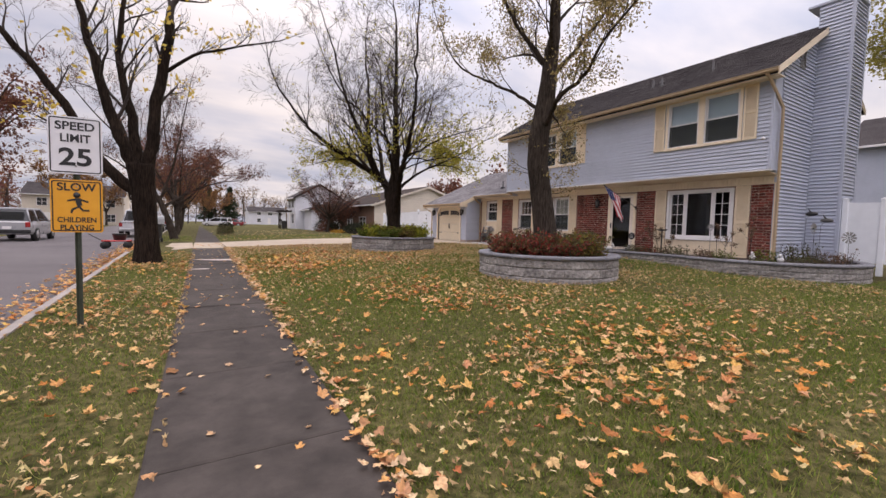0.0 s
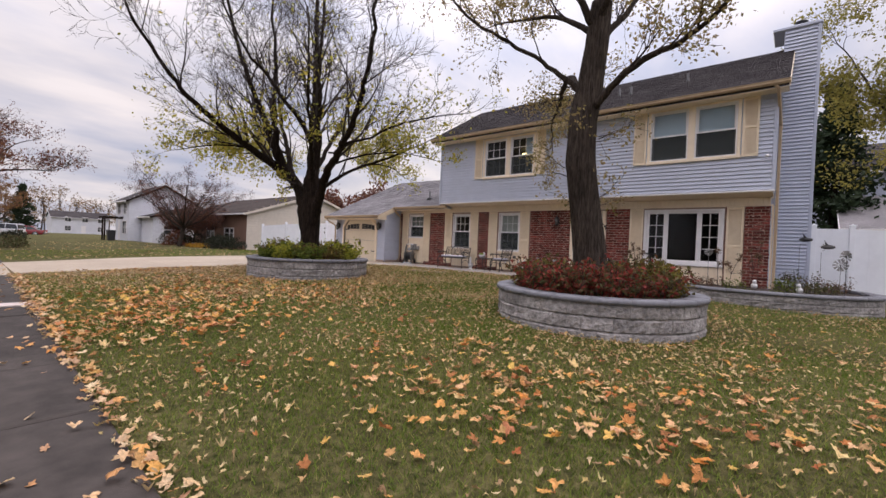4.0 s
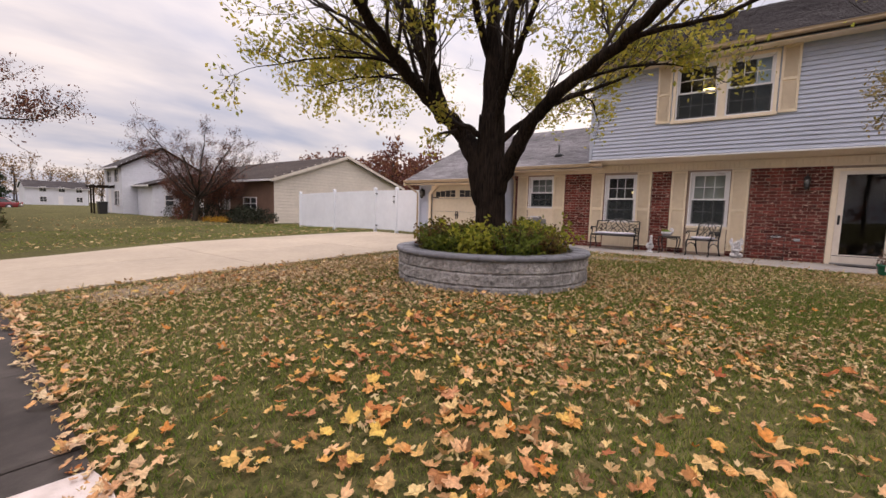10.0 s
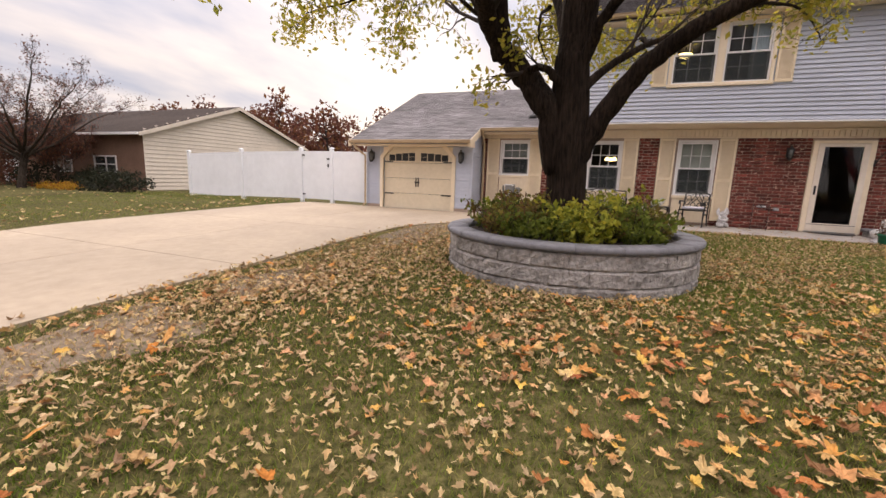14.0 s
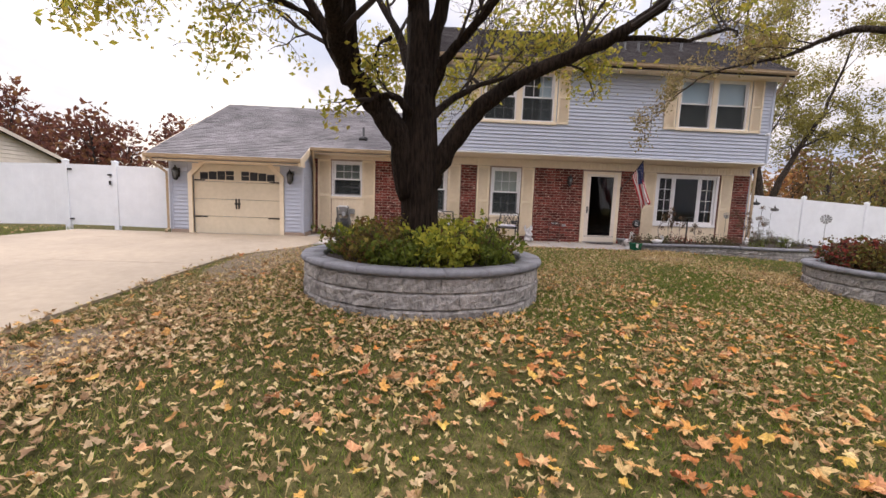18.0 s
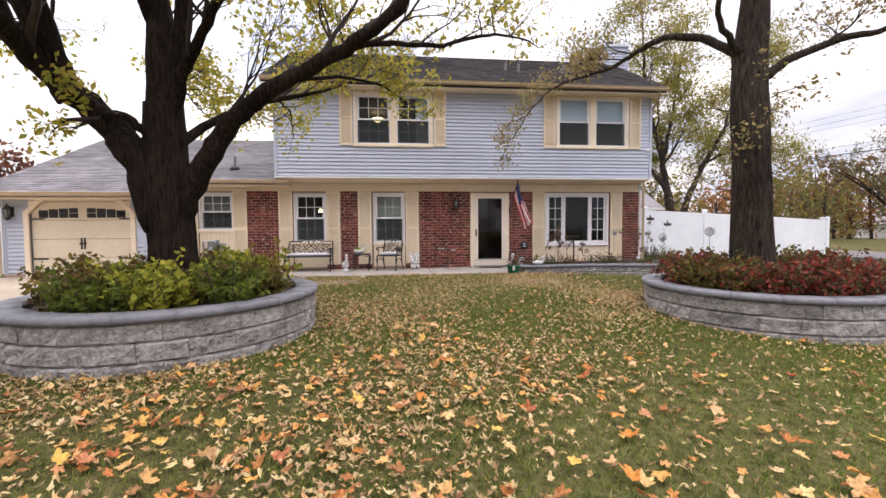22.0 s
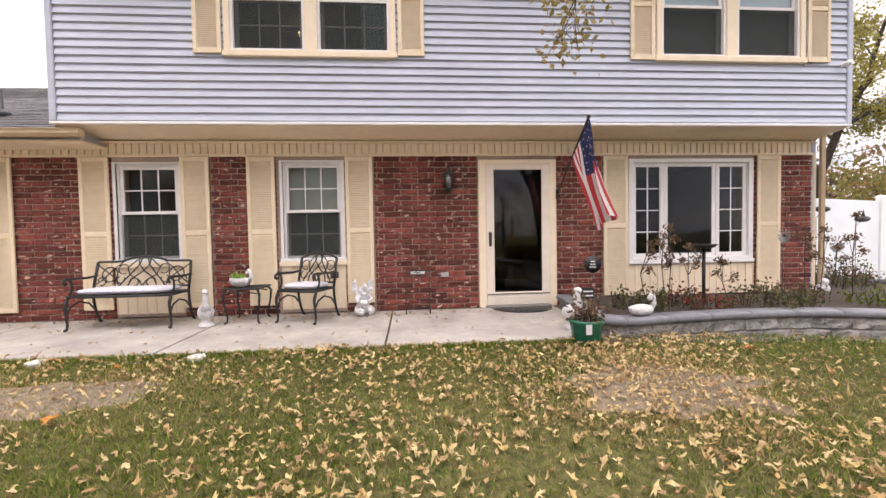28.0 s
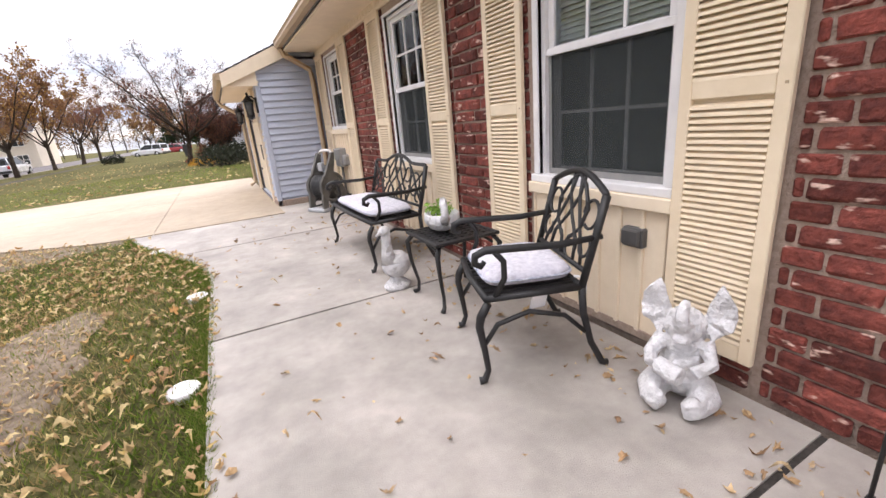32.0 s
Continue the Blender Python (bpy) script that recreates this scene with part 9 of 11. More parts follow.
# tall dried hydrangea stalks
for k, (x, y, hgt) in enumerate(((13.4, 8.45, 1.05), (13.5, 8.7, 0.85), (13.3, 8.2, 0.8), (13.7, 8.3, 0.95), (13.5, 6.35, 1.0), (13.4, 6.1, 0.75), (13.9, 5.7, 1.0), (13.6, 5.5, 1.2), (13.35, 7.6, 0.6))):
    st = thing("dried_flower", (x, y, Z_BED), "tall dried brown flower stalk in the bed", "flower")
    rng = random.Random(k)
    p = [(0, 0, -0.02), (rng.gauss(0, 0.04), rng.gauss(0, 0.04), hgt * 0.5), (rng.gauss(0, 0.08), rng.gauss(0, 0.08), hgt)]
    part("stalk", Shape().tube(p, 0.006, 5), M_TWIG, st)
    nr = np.random.default_rng(k)
    heads = [Vector(p[2])] + [Vector((rng.gauss(0, 0.12), rng.gauss(0, 0.12), hgt * rng.uniform(0.55, 0.95))) for _ in range(3)]
    for q in heads[1:]:
        part("side_stalk", Shape().tube([p[1], tuple(q)], 0.004, 4), M_TWIG, st)
    for q in heads:
        v, f = leaf_cluster([q] * 10, nr, 0.022, 5, 0.032)
        hd = part("flower_head", big_mesh("flower_head", v, f, M_DRY), M_DRY, st)
        hd["kind"] = "stuff"
# stakes, pinwheels, ornaments
ob = thing("bird_bath", (13.35, 7.98, Z_BED), "dark metal bird bath on a thin post in the bed", "bird bath")
part("post", Shape().tube([(0, 0, -0.05), (0, 0, 0.78)], 0.022, 8), M_IRON, ob)
part("dish", Shape().lathe([(0.03, 0.765), (0.12, 0.78), (0.17, 0.82), (0.16, 0.825), (0.02, 0.795)], (0, 0, 0), 18), M_IRON, ob)


def pinwheel(at, r, turn):
    pw = thing("pinwheel", at, "pale metal garden pinwheel on a thin stake", "pinwheel", "metal garden pinwheels", turn)
    h = 0.92
    part("stake", Shape().tube([(0, 0, -0.1), (0, 0, h)], 0.005, 6), M_IRON, pw)
    for k in range(10):
        a = k * 0.6283
        v = [(-0.02, 0.02 * math.cos(a), h + 0.02 * math.sin(a)), (-0.03, r * math.cos(a - 0.18), h + r * math.sin(a - 0.18)), (-0.01, r * math.cos(a + 0.22), h + r * math.sin(a + 0.22)), (0.0, r * 0.5 * math.cos(a + 0.3), h + r * 0.5 * math.sin(a + 0.3))]
        v += [(x + 0.003, y, z) for x, y, z in v]
        part("blade", Shape().add(v, [(0, 1, 2, 3), (7, 6, 5, 4), (0, 4, 5, 1), (1, 5, 6, 2), (2, 6, 7, 3), (3, 7, 4, 0)]), M_GREY, pw)
    part("hub", Shape().ball((-0.025, 0, h), 0.02), M_IRON, pw)


pinwheel((13.6, 6.6, Z_BED), 0.10, 0)
pinwheel((15.3, 3.9, 0.42), 0.16, 0)
pinwheel((13.0, 3.95, Z_BED), 0.14, -50)
for (x, y, z, col) in ((14.9, 4.61, 1.98, M_BLACK), (14.6, 4.19, 1.79, M_DARKGREY)):
    bd = thing("bird_stake", (x, y, 0.45), "small flying metal bird on a wire stake", "garden stake")
    hh = z - 0.45
    part("wire", Shape().tube([(0, 0.12, -0.1), (0, 0.12, hh * 0.9), (0, 0.0, hh)], 0.004, 5), M_IRON, bd)
    s = Shape().ball((0, 0, hh), (0.045, 0.12, 0.045), 6, 10)
    s.add([(0, 0.03, hh), (-0.02, -0.03, hh), (-0.06, 0.06, hh + 0.13), (0, 0.03, hh + 0.006), (-0.02, -0.03, hh + 0.006), (-0.06, 0.06, hh + 0.136)], [(0, 1, 2), (5, 4, 3), (0, 3, 4, 1), (1, 4, 5, 2), (2, 5, 3, 0)])
    s.add([(0, 0.03, hh), (0.02, -0.03, hh), (0.10, 0.08, hh + 0.06), (0, 0.03, hh + 0.006), (0.02, -0.03, hh + 0.006), (0.10, 0.08, hh + 0.066)], [(0, 1, 2), (5, 4, 3), (0, 3, 4, 1), (1, 4, 5, 2), (2, 5, 3, 0)])
    s.v = [(x * 1.25, y * 1.25, hh + (z - hh) * 1.25) for x, y, z in s.v]
    part("bird", s, col, bd)
swan_bowl((12.50, 9.35, 0.695), 100, "white resting swan ornament on the wall cap", 1.0, False)
for k, (x, y) in enumerate(((13.36, 4.71), (13.95, 5.6))):
    st = new("garden_stone_ornament", Shape().ball((0, 0, 0.09), (0.09, 0.075, 0.08), 8, 12).ball((-0.02, 0.01, 0.20), (0.055, 0.05, 0.055), 8, 10).mesh("garden_stone_ornament", M_CERAMIC))
    st.matrix_basis = pose(x, y, Z_BED - 0.01, 0, 0, 40 * k)
    tagged(st, "small white stone garden ornament in the bed", "ornament")
# small yard signs by the door
sg = thing("yard_sign", (13.75, 9.35, Z_BED), "small round dark sign on a wire stake by the bed wall", "sign")
part("stake", Shape().tube([(0, 0, -0.1), (0, 0.02, 0.2), (0, 0, 0.44)], 0.005, 5), M_IRON, sg)
part("disc", Shape().tube([(-0.006, 0, 0.56), (0.006, 0, 0.56)], 0.125, 22), M_IRON, sg)
for k in range(3):
    part("text_bar", Shape().box(-0.009, -0.05 + 0.01 * k, 0.51 + 0.04 * k, -0.0065, 0.05 - 0.01 * k, 0.525 + 0.04 * k), M_WHITE, sg)
sg = thing("yard_sign", (13.7, 9.45, Z_BED), "small black rectangular notice on a stake by the door", "sign")
part("stake", Shape().tube([(0, 0, -0.1), (0, 0, 0.10)], 0.005, 5), M_IRON, sg)
part("board", Shape().box(-0.006, -0.10, 0.08, 0.006, 0.10, 0.23, 0.003), M_BLACK, sg)
for k in range(2):
    part("text_bar", Shape().box(-0.009, -0.08, 0.11 + 0.06 * k, -0.0065, 0.08, 0.13 + 0.06 * k), M_WHITE, sg)

# ---- street: sign, vehicles, bins ----
M_SIGN_WHITE = surface("white sign sheet", (0.70, 0.69, 0.72), (0.78, 0.77, 0.80), 6, 0.4, 0.02, 60, 0.04)
M_SIGN_YELLOW = surface("yellow orange sign sheet", (0.72, 0.33, 0.02), (0.80, 0.38, 0.03), 6, 0.4, 0.02, 60, 0.04)
M_POST = surface("green steel sign post", (0.035, 0.045, 0.03), (0.075, 0.085, 0.06), 12, 0.6, 0.2, 60, 0.2)


def plate_shape(w, h, r, y0, y1, z):
    o = []
    for cx, cz, a0 in ((w / 2 - r, h / 2 - r, 0), (-w / 2 + r, h / 2 - r, 90), (-w / 2 + r, -h / 2 + r, 180), (w / 2 - r, -h / 2 + r, 270)):
        for i in range(5):
            a = radians(a0 + i * 22.5)
            o.append((cx + r * math.cos(a), z + cz + r * math.sin(a)))
    return Shape().prism(o, y0, y1)


SX, SY = -1.12, 6.52
sgn = thing("street_sign", (SX, SY, ground_z(SX, SY) - 0.01), "white speed limit sign above a yellow children sign on a post", "sign", "", -4)
part("post", Shape().prism([(-0.032, 0.0), (-0.026, 0.0), (-0.014, 0.028), (0.014, 0.028), (0.026, 0.0), (0.032, 0.0), (0.032, 0.005), (0.029, 0.005), (0.016, 0.034), (-0.016, 0.034), (-0.029, 0.005), (-0.032, 0.005)], -0.2, 2.48, "z"), M_POST, sgn)
up = part("plate", plate_shape(0.50, 0.665, 0.03, -0.012, -0.007, 2.18), M_SIGN_WHITE, sgn, "white speed limit plate")
lo = part("plate", plate_shape(0.485, 0.62, 0.03, -0.012, -0.007, 1.47), M_SIGN_YELLOW, sgn, "orange yellow warning plate")


def rim(w, h, z, parent):
    e = 0.012
    outer, inner = plate_shape(w, h, 0.022, 0, 1, z), plate_shape(w - 2 * e, h - 2 * e, 0.015, 0, 1, z)
    n = 20
    v = [(p[0], -0.0145, p[2]) for p in outer.v[:n]] + [(p[0], -0.0145, p[2]) for p in inner.v[:n]]
    part("border", Shape().add(v, [(i, (i + 1) % n, n + (i + 1) % n, n + i) for i in range(n)]), M_BLACK, parent)


rim(0.47, 0.635, 2.18, up)
rim(0.455, 0.59, 1.47, lo)
for words, size, z, w, par in (("SPEED", 0.13, 2.40, 0.36, up), ("LIMIT", 0.13, 2.26, 0.28, up), ("25", 0.28, 2.035, 0.30, up), ("SLOW", 0.125, 1.69, 0.36, lo), ("CHILDREN", 0.085, 1.305, 0.36, lo), ("PLAYING", 0.085, 1.215, 0.31, lo)):
    lettering(words, size, M_BLACK, par, pose(0, -0.0135, z, 90, 0, 0), width=w)
s = Shape()
s.tube([(0.0, -0.0135, 1.60), (0.0, -0.0150, 1.60)], 0.035, 14)
s.add([(x, -0.0145, z) for x, z in ((-0.02, 1.56), (0.035, 1.565), (0.05, 1.48), (0.0, 1.47))], [(0, 1, 2, 3)])
s.add([(x, -0.0146, z) for x, z in ((0.02, 1.565), (0.11, 1.53), (0.105, 1.512), (0.02, 1.54))], [(0, 1, 2, 3)])
s.add([(x, -0.0147, z) for x, z in ((0.0, 1.565), (-0.09, 1.54), (-0.09, 1.522), (0.0, 1.54))], [(0, 1, 2, 3)])
s.add([(x, -0.0146, z) for x, z in ((0.02, 1.485), (0.06, 1.43), (0.115, 1.43), (0.115, 1.41), (0.05, 1.41), (0.0, 1.475))], [(0, 1, 2, 3, 4, 5)])
s.add([(x, -0.0147, z) for x, z in ((0.03, 1.48), (-0.05, 1.44), (-0.065, 1.39), (-0.045, 1.385), (-0.03, 1.425), (0.04, 1.465))], [(0, 1, 2, 3, 4, 5)])
part("pictogram", s, M_BLACK, lo, "plain black running symbol")
for z in (2.42, 1.94, 1.70, 1.24):
    part("bolt", Shape().tube([(0, -0.012, z), (0, -0.019, z)], 0.010, 8), M_GREY, sgn)


def car_paint(name, c, rough=0.25):
    m = surface(name, tuple(0.94 * v for v in c), c, 3, rough, 0.0, 40, 0.02)
    m.node_tree.nodes["Principled BSDF"].inputs["Coat Weight"].default_value = 0.6
    return m


M_RUBBER = surface("black tyre rubber", (0.012, 0.012, 0.012), (0.025, 0.025, 0.025), 20, 0.85, 0.2)
M_RIM = surface("grey alloy rim", (0.35, 0.35, 0.36), (0.45, 0.45, 0.46), 10, 0.35, 0.02, metal=0.7)
M_CARGLASS = surface("dark car glass", (0.010, 0.012, 0.014), (0.018, 0.02, 0.022), 4, 0.08, 0.0, gloss=0.8)
M_TAIL = surface("red tail lamp", (0.30, 0.02, 0.02), (0.40, 0.03, 0.03), 10, 0.2, 0.0)


def vehicle(name, label, at, turn, paint, kind="suv"):
    """A parked vehicle facing +y: body shell from lofted sections, cabin glass, wheels, lamps."""
    c = thing(name, at, label, "car" if kind != "pickup" else "pickup truck", "", turn)
    L, W = (5.6, 1.95) if kind == "pickup" else (4.6, 1.82)
    if kind == "pickup":
        prof = [(-2.8, 0.55, 1.08), (-2.75, 0.45, 1.10), (-1.0, 0.42, 1.10), (-0.6, 0.40, 1.10), (1.0, 0.40, 1.10), (1.3, 0.42, 1.10), (2.5, 0.45, 1.02), (2.75, 0.5, 0.92), (2.8, 0.55, 0.80)]
        cab = [(-0.75, 1.10), (-0.55, 1.82), (0.75, 1.84), (1.35, 1.10)]
    elif kind == "suv":
        prof = [(-2.3, 0.45, 0.95), (-2.25, 0.38, 1.02), (-1.4, 0.32, 1.02), (0.9, 0.30, 1.0), (1.2, 0.32, 0.98), (2.0, 0.36, 0.90), (2.25, 0.42, 0.78), (2.3, 0.5, 0.66)]
        cab = [(-2.2, 1.0), (-1.95, 1.60), (0.2, 1.66), (1.2, 0.99)]
    else:
        prof = [(-2.25, 0.45, 0.85), (-2.2, 0.35, 0.92), (-1.3, 0.30, 0.95), (0.9, 0.28, 0.93), (1.2, 0.30, 0.90), (2.0, 0.34, 0.80), (2.2, 0.42, 0.68), (2.25, 0.5, 0.6)]
        cab = [(-1.7, 0.93), (-1.0, 1.42), (0.1, 1.46), (1.1, 0.92)]
    s = Shape()
    v, f = [], []
    m = 8
    for y, lo, hi in prof:
        tuck = 0.90 if abs(y) > L / 2 - 0.08 else 1.0
        w = W / 2 * tuck
        v += [(-w * 0.92, y, lo), (-w, y, lo + 0.12), (-w, y, hi - 0.18), (-w * 0.93, y, hi), (w * 0.93, y, hi), (w, y, hi - 0.18), (w, y, lo + 0.12), (w * 0.92, y, lo)]
    for j in range(len(prof) - 1):
        for i in range(m):
            k = (i + 1) % m
            f.append((j * m + i, j * m + k, (j + 1) * m + k, (j + 1) * m + i))
    f += [tuple(range(m))[::-1], tuple((len(prof) - 1) * m + i for i in range(m))]
    body = part("body", s.add(v, f), paint, c)
    v = []
    for y, z in cab:
        w = W / 2 * (0.90 if z < 1.2 else 0.72)
        v += [(-w, y, z), (w, y, z)]
    part("cabin_glass", Shape().add(v, [(0, 2, 3, 1), (2, 4, 5, 3), (4, 6, 7, 5), (0, 6, 4, 2), (1, 3, 5, 7), (0, 1, 7, 6)]), M_CARGLASS, body)
    y1, z1, y2, z2 = *cab[1], *cab[2]
    w = W / 2 * 0.73
    part("roof", Shape().box(-w, y1 - 0.03, z1 - 0.03, w, y2 + 0.03, z2 + 0.035, 0.03), paint, body)
    for sx in (-1, 1):
        for a, b in ((0, 1), (3, 2)):
            p0 = (sx * W / 2 * 0.905, cab[a][0], cab[a][1])
            p1 = (sx * W / 2 * 0.725, cab[b][0], cab[b][1])
            part("pillar", Shape().tube([p0, p1], 0.035, 6), paint, body)
        mid = (cab[1][0] + cab[2][0]) / 2
        part("pillar", Shape().tube([(sx * W / 2 * 0.905, mid, cab[0][1]), (sx * W / 2 * 0.725, mid, cab[1][1])], 0.03, 6), paint, body)
        part("tail_lamp", Shape().box(sx * W / 2 * 0.82 - 0.09, -L / 2 - 0.02, 0.72, sx * W / 2 * 0.82 + 0.09, -L / 2 + 0.08, 0.98, 0.02), M_TAIL, c)
        part("headlamp", Shape().box(sx * W / 2 * 0.75 - 0.15, L / 2 - 0.12, 0.62, sx * W / 2 * 0.75 + 0.15, L / 2 + 0.01, 0.74, 0.02), M_WHITE, c)
        part("mirror", Shape().ball((sx * (W / 2 + 0.08), cab[3][0] - 0.35, 1.05), (0.09, 0.06, 0.07), 6, 8), paint, c)
        for wy in (-L * 0.31, L * 0.31):
            wh = part("wheel", Shape().tube([(sx * (W / 2 - 0.20), wy, 0.35), (sx * (W / 2 + 0.01), wy, 0.35)], 0.35, 20), M_RUBBER, c)
            part("rim", Shape().tube([(sx * (W / 2 - 0.05), wy, 0.35), (sx * (W / 2 + 0.018), wy, 0.35)], 0.21, 12), M_RIM, wh)
    part("rear_bumper", Shape().box(-W / 2 * 0.95, -L / 2 - 0.06, 0.42, W / 2 * 0.95, -L / 2 + 0.05, 0.60, 0.03), M_RIM if kind == "pickup" else M_BLACK, c)
    part("rear_window", Shape().box(-W / 2 * 0.62, cab[0][0] - 0.0, cab[0][1] + 0.12, W / 2 * 0.62, cab[0][0] + 0.10, cab[1][1] - 0.12), M_CARGLASS, c)
    part("number_plate", Shape().box(-0.16, -L / 2 - 0.07, 0.62, 0.16, -L / 2 - 0.015, 0.76), M_WHITE, c)
    if kind == "pickup":
        part("tailgate_line", Shape().box(-W / 2 * 0.88, -L / 2 - 0.012, 0.98, W / 2 * 0.88, -L / 2 + 0.03, 1.0), M_BLACK, c)
    return c


M_CARWHITE = car_paint("white car paint", (0.62, 0.62, 0.65))
M_CARSILVER = car_paint("silver car paint", (0.36, 0.36, 0.38), 0.3)
M_CARBLACK = car_paint("black car paint", (0.02, 0.02, 0.023))
M_CARRED = car_paint("dark red car paint", (0.22, 0.02, 0.025))
RZ = 0.09
vehicle("pickup_truck", "white pickup truck parked at the kerb", (-2.95, 37.0, RZ), 0, M_CARWHITE, "pickup")
vehicle("car", "silver sport utility car parked across the street", (-7.6, 31.0, RZ), 0, M_CARSILVER, "suv")
vehicle("car", "black saloon car parked at the kerb", (-2.95, 49.0, RZ), 0, M_CARBLACK, "saloon")
vehicle("car", "white car parked farther along the kerb", (-2.95, 60.0, RZ), 0, M_CARWHITE, "suv")
vehicle("car", "white car parked in a far drive", (4.5, 84.0, 0.1), 60, M_CARWHITE, "suv")
vehicle("car", "dark red car parked in a far drive", (7.0, 88.0, 0.1), 70, M_CARRED, "saloon")
vehicle("car", "dark sport utility car parked across the street", (-8.2, 52.0, RZ), 180, M_CARBLACK, "suv")


def wheelie_bin(at, turn, material, label):
    b = thing("rubbish_bin", at, label, "bin", "", turn)
    v = [(-0.24, -0.27, 0.02), (0.24, -0.27, 0.02), (0.24, 0.22, 0.02), (-0.24, 0.22, 0.02), (-0.31, -0.34, 0.95), (0.31, -0.34, 0.95), (0.31, 0.34, 0.95), (-0.31, 0.34, 0.95)]
    part("bin_body", Shape().add(v, [(3, 2, 1, 0), (0, 1, 5, 4), (1, 2, 6, 5), (2, 3, 7, 6), (3, 0, 4, 7), (4, 5, 6, 7)]), material, b)
    part("lid", Shape().box(-0.34, -0.37, 0.95, 0.34, 0.36, 1.03, 0.03), material, b)
    for sx in (-1, 1):
        part("wheel", Shape().tube([(sx * 0.24 - 0.03, 0.26, 0.11), (sx * 0.24 + 0.03, 0.26, 0.11)], 0.11, 14), M_RUBBER, b)
    part("handle", Shape().tube([(-0.26, 0.37, 0.92), (0.26, 0.37, 0.92)], 0.02, 8), material, b)
    return b


wheelie_bin((-1.45, 24.6, 0.22), 10, M_BLACK, "black wheeled rubbish bin at the kerb")
wheelie_bin((-1.45, 25.5, 0.22), -15, M_BLACK, "black wheeled rubbish bin beside another at the kerb")
cb = thing("cardboard_box", (-1.40, 24.65, 1.255), "crumpled tan cardboard box on a bin lid", "box")
M_CARD = surface("tan cardboard", (0.34, 0.22, 0.14), (0.42, 0.28, 0.18), 12, 0.85, 0.2)
part("box_body", Shape().box(-0.25, -0.22, 0.0, 0.25, 0.22, 0.32).turned(pose(0, 0, 0, 0, 0, 14)), M_CARD, cb)
part("flap", Shape().box(-0.25, 0.22, 0.30, 0.25, 0.40, 0.315).turned(pose(0, 0, 0, -8, 0, 14)), M_CARD, cb)
for k, (x, y, r) in enumerate(((-1.5, 23.9, 0.30), (-1.35, 23.65, 0.24), (-1.62, 24.15, 0.26))):
    s = Shape().ball((0, 0, r * 0.75), (r, r * 0.9, r * 0.8), 10, 16)
    s.v = [tuple(Vector(p) * (1 + 0.14 * noise.noise(Vector(p) * 7 + Vector((k, 0, 0))))) for p in s.v]
    s.v = [(a, b, max(0.0, c)) for a, b, c in s.v]
    s.tube([(0, 0, r * 1.45), (0.02, 0, r * 1.75)], [0.05, 0.09], 8)
    bg = new("rubbish_bag", s.mesh("rubbish_bag", M_BLACK))
    bg.matrix_basis = pose(x, y, 0.19)
    tagged(bg, "full black plastic rubbish bag at the kerb", "bag")
# grey kerbside mailbox on its post
mbx = thing("mailbox", (-0.98, 17.5, ground_z(-1, 17.5)), "grey plastic mailbox on a square grey post", "mailbox")
part("post", Shape().box(-0.075, -0.075, -0.2, 0.075, 0.075, 1.0, 0.01), M_GREYLIGHT, mbx)
part("collar", Shape().box(-0.10, -0.10, 0.0, 0.10, 0.10, 0.06, 0.01), M_GREYLIGHT, mbx)
part("box_body", Shape().prism([(-0.14, 1.0), (0.14, 1.0), (0.14, 1.16), (0.11, 1.25), (0.05, 1.29), (-0.05, 1.29), (-0.11, 1.25), (-0.14, 1.16)], -0.28, 0.28).turned(pose(0, 0, 0, 0, 0, 90)), M_GREYLIGHT, mbx)
part("door", Shape().box(-0.31, -0.13, 1.01, -0.28, 0.13, 1.24, 0.02), M_GREYLIGHT, mbx)
part("flag", Shape().box(0.0, 0.145, 1.08, 0.16, 0.152, 1.12), M_TAIL, mbx)
# wooden bench-like trolley by the street, seen beyond the near tree
tr = thing("garden_cart", (-2.6, 22.5, 0.09), "small low red garden cart with black tub by the street", "cart")
part("bed", Shape().box(-0.5, -0.3, 0.30, 0.5, 0.3, 0.36, 0.02), M_TAIL, tr)
for sx in (-1, 1):
    for sy in (-1, 1):
        part("wheel", Shape().tube([(sx * 0.38, sy * 0.32 - 0.04, 0.15), (sx * 0.38, sy * 0.32 + 0.04, 0.15)], 0.15, 14), M_RUBBER, tr)
part("tub", Shape().lathe([(0.20, 0.36), (0.27, 0.62), (0.28, 0.64)], (0.1, 0, 0), 14), M_BLACK, tr)
part("handle", Shape().tube([(-0.5, 0, 0.33), (-0.95, 0, 0.62)], 0.02, 6), M_IRON, tr)
# worn pale patches on the dark pavement
for o in ([(0.10, 14.66), (0.34, 14.60), (0.56, 14.54), (0.88, 14.53), (1.22, 14.50), (1.25, 14.30), (1.23, 14.10), (1.02, 14.17), (0.76, 14.15), (0.60, 14.28), (0.40, 14.40), (0.20, 14.58)],
          [(0.04, 12.08), (0.20, 12.04), (0.42, 12.08), (0.46, 12.13), (0.24, 12.16), (0.06, 12.14)]):
    z = 0.0128 * o[0][1] + 0.0195
    pt = new("pavement_patch", Shape().prism(o[::-1], z - 0.01, z + 0.004, "z").mesh("pavement_patch", M_PATCH))
    tagged(pt, "pale worn repair patch across the dark pavement", "patch", "", "structure")

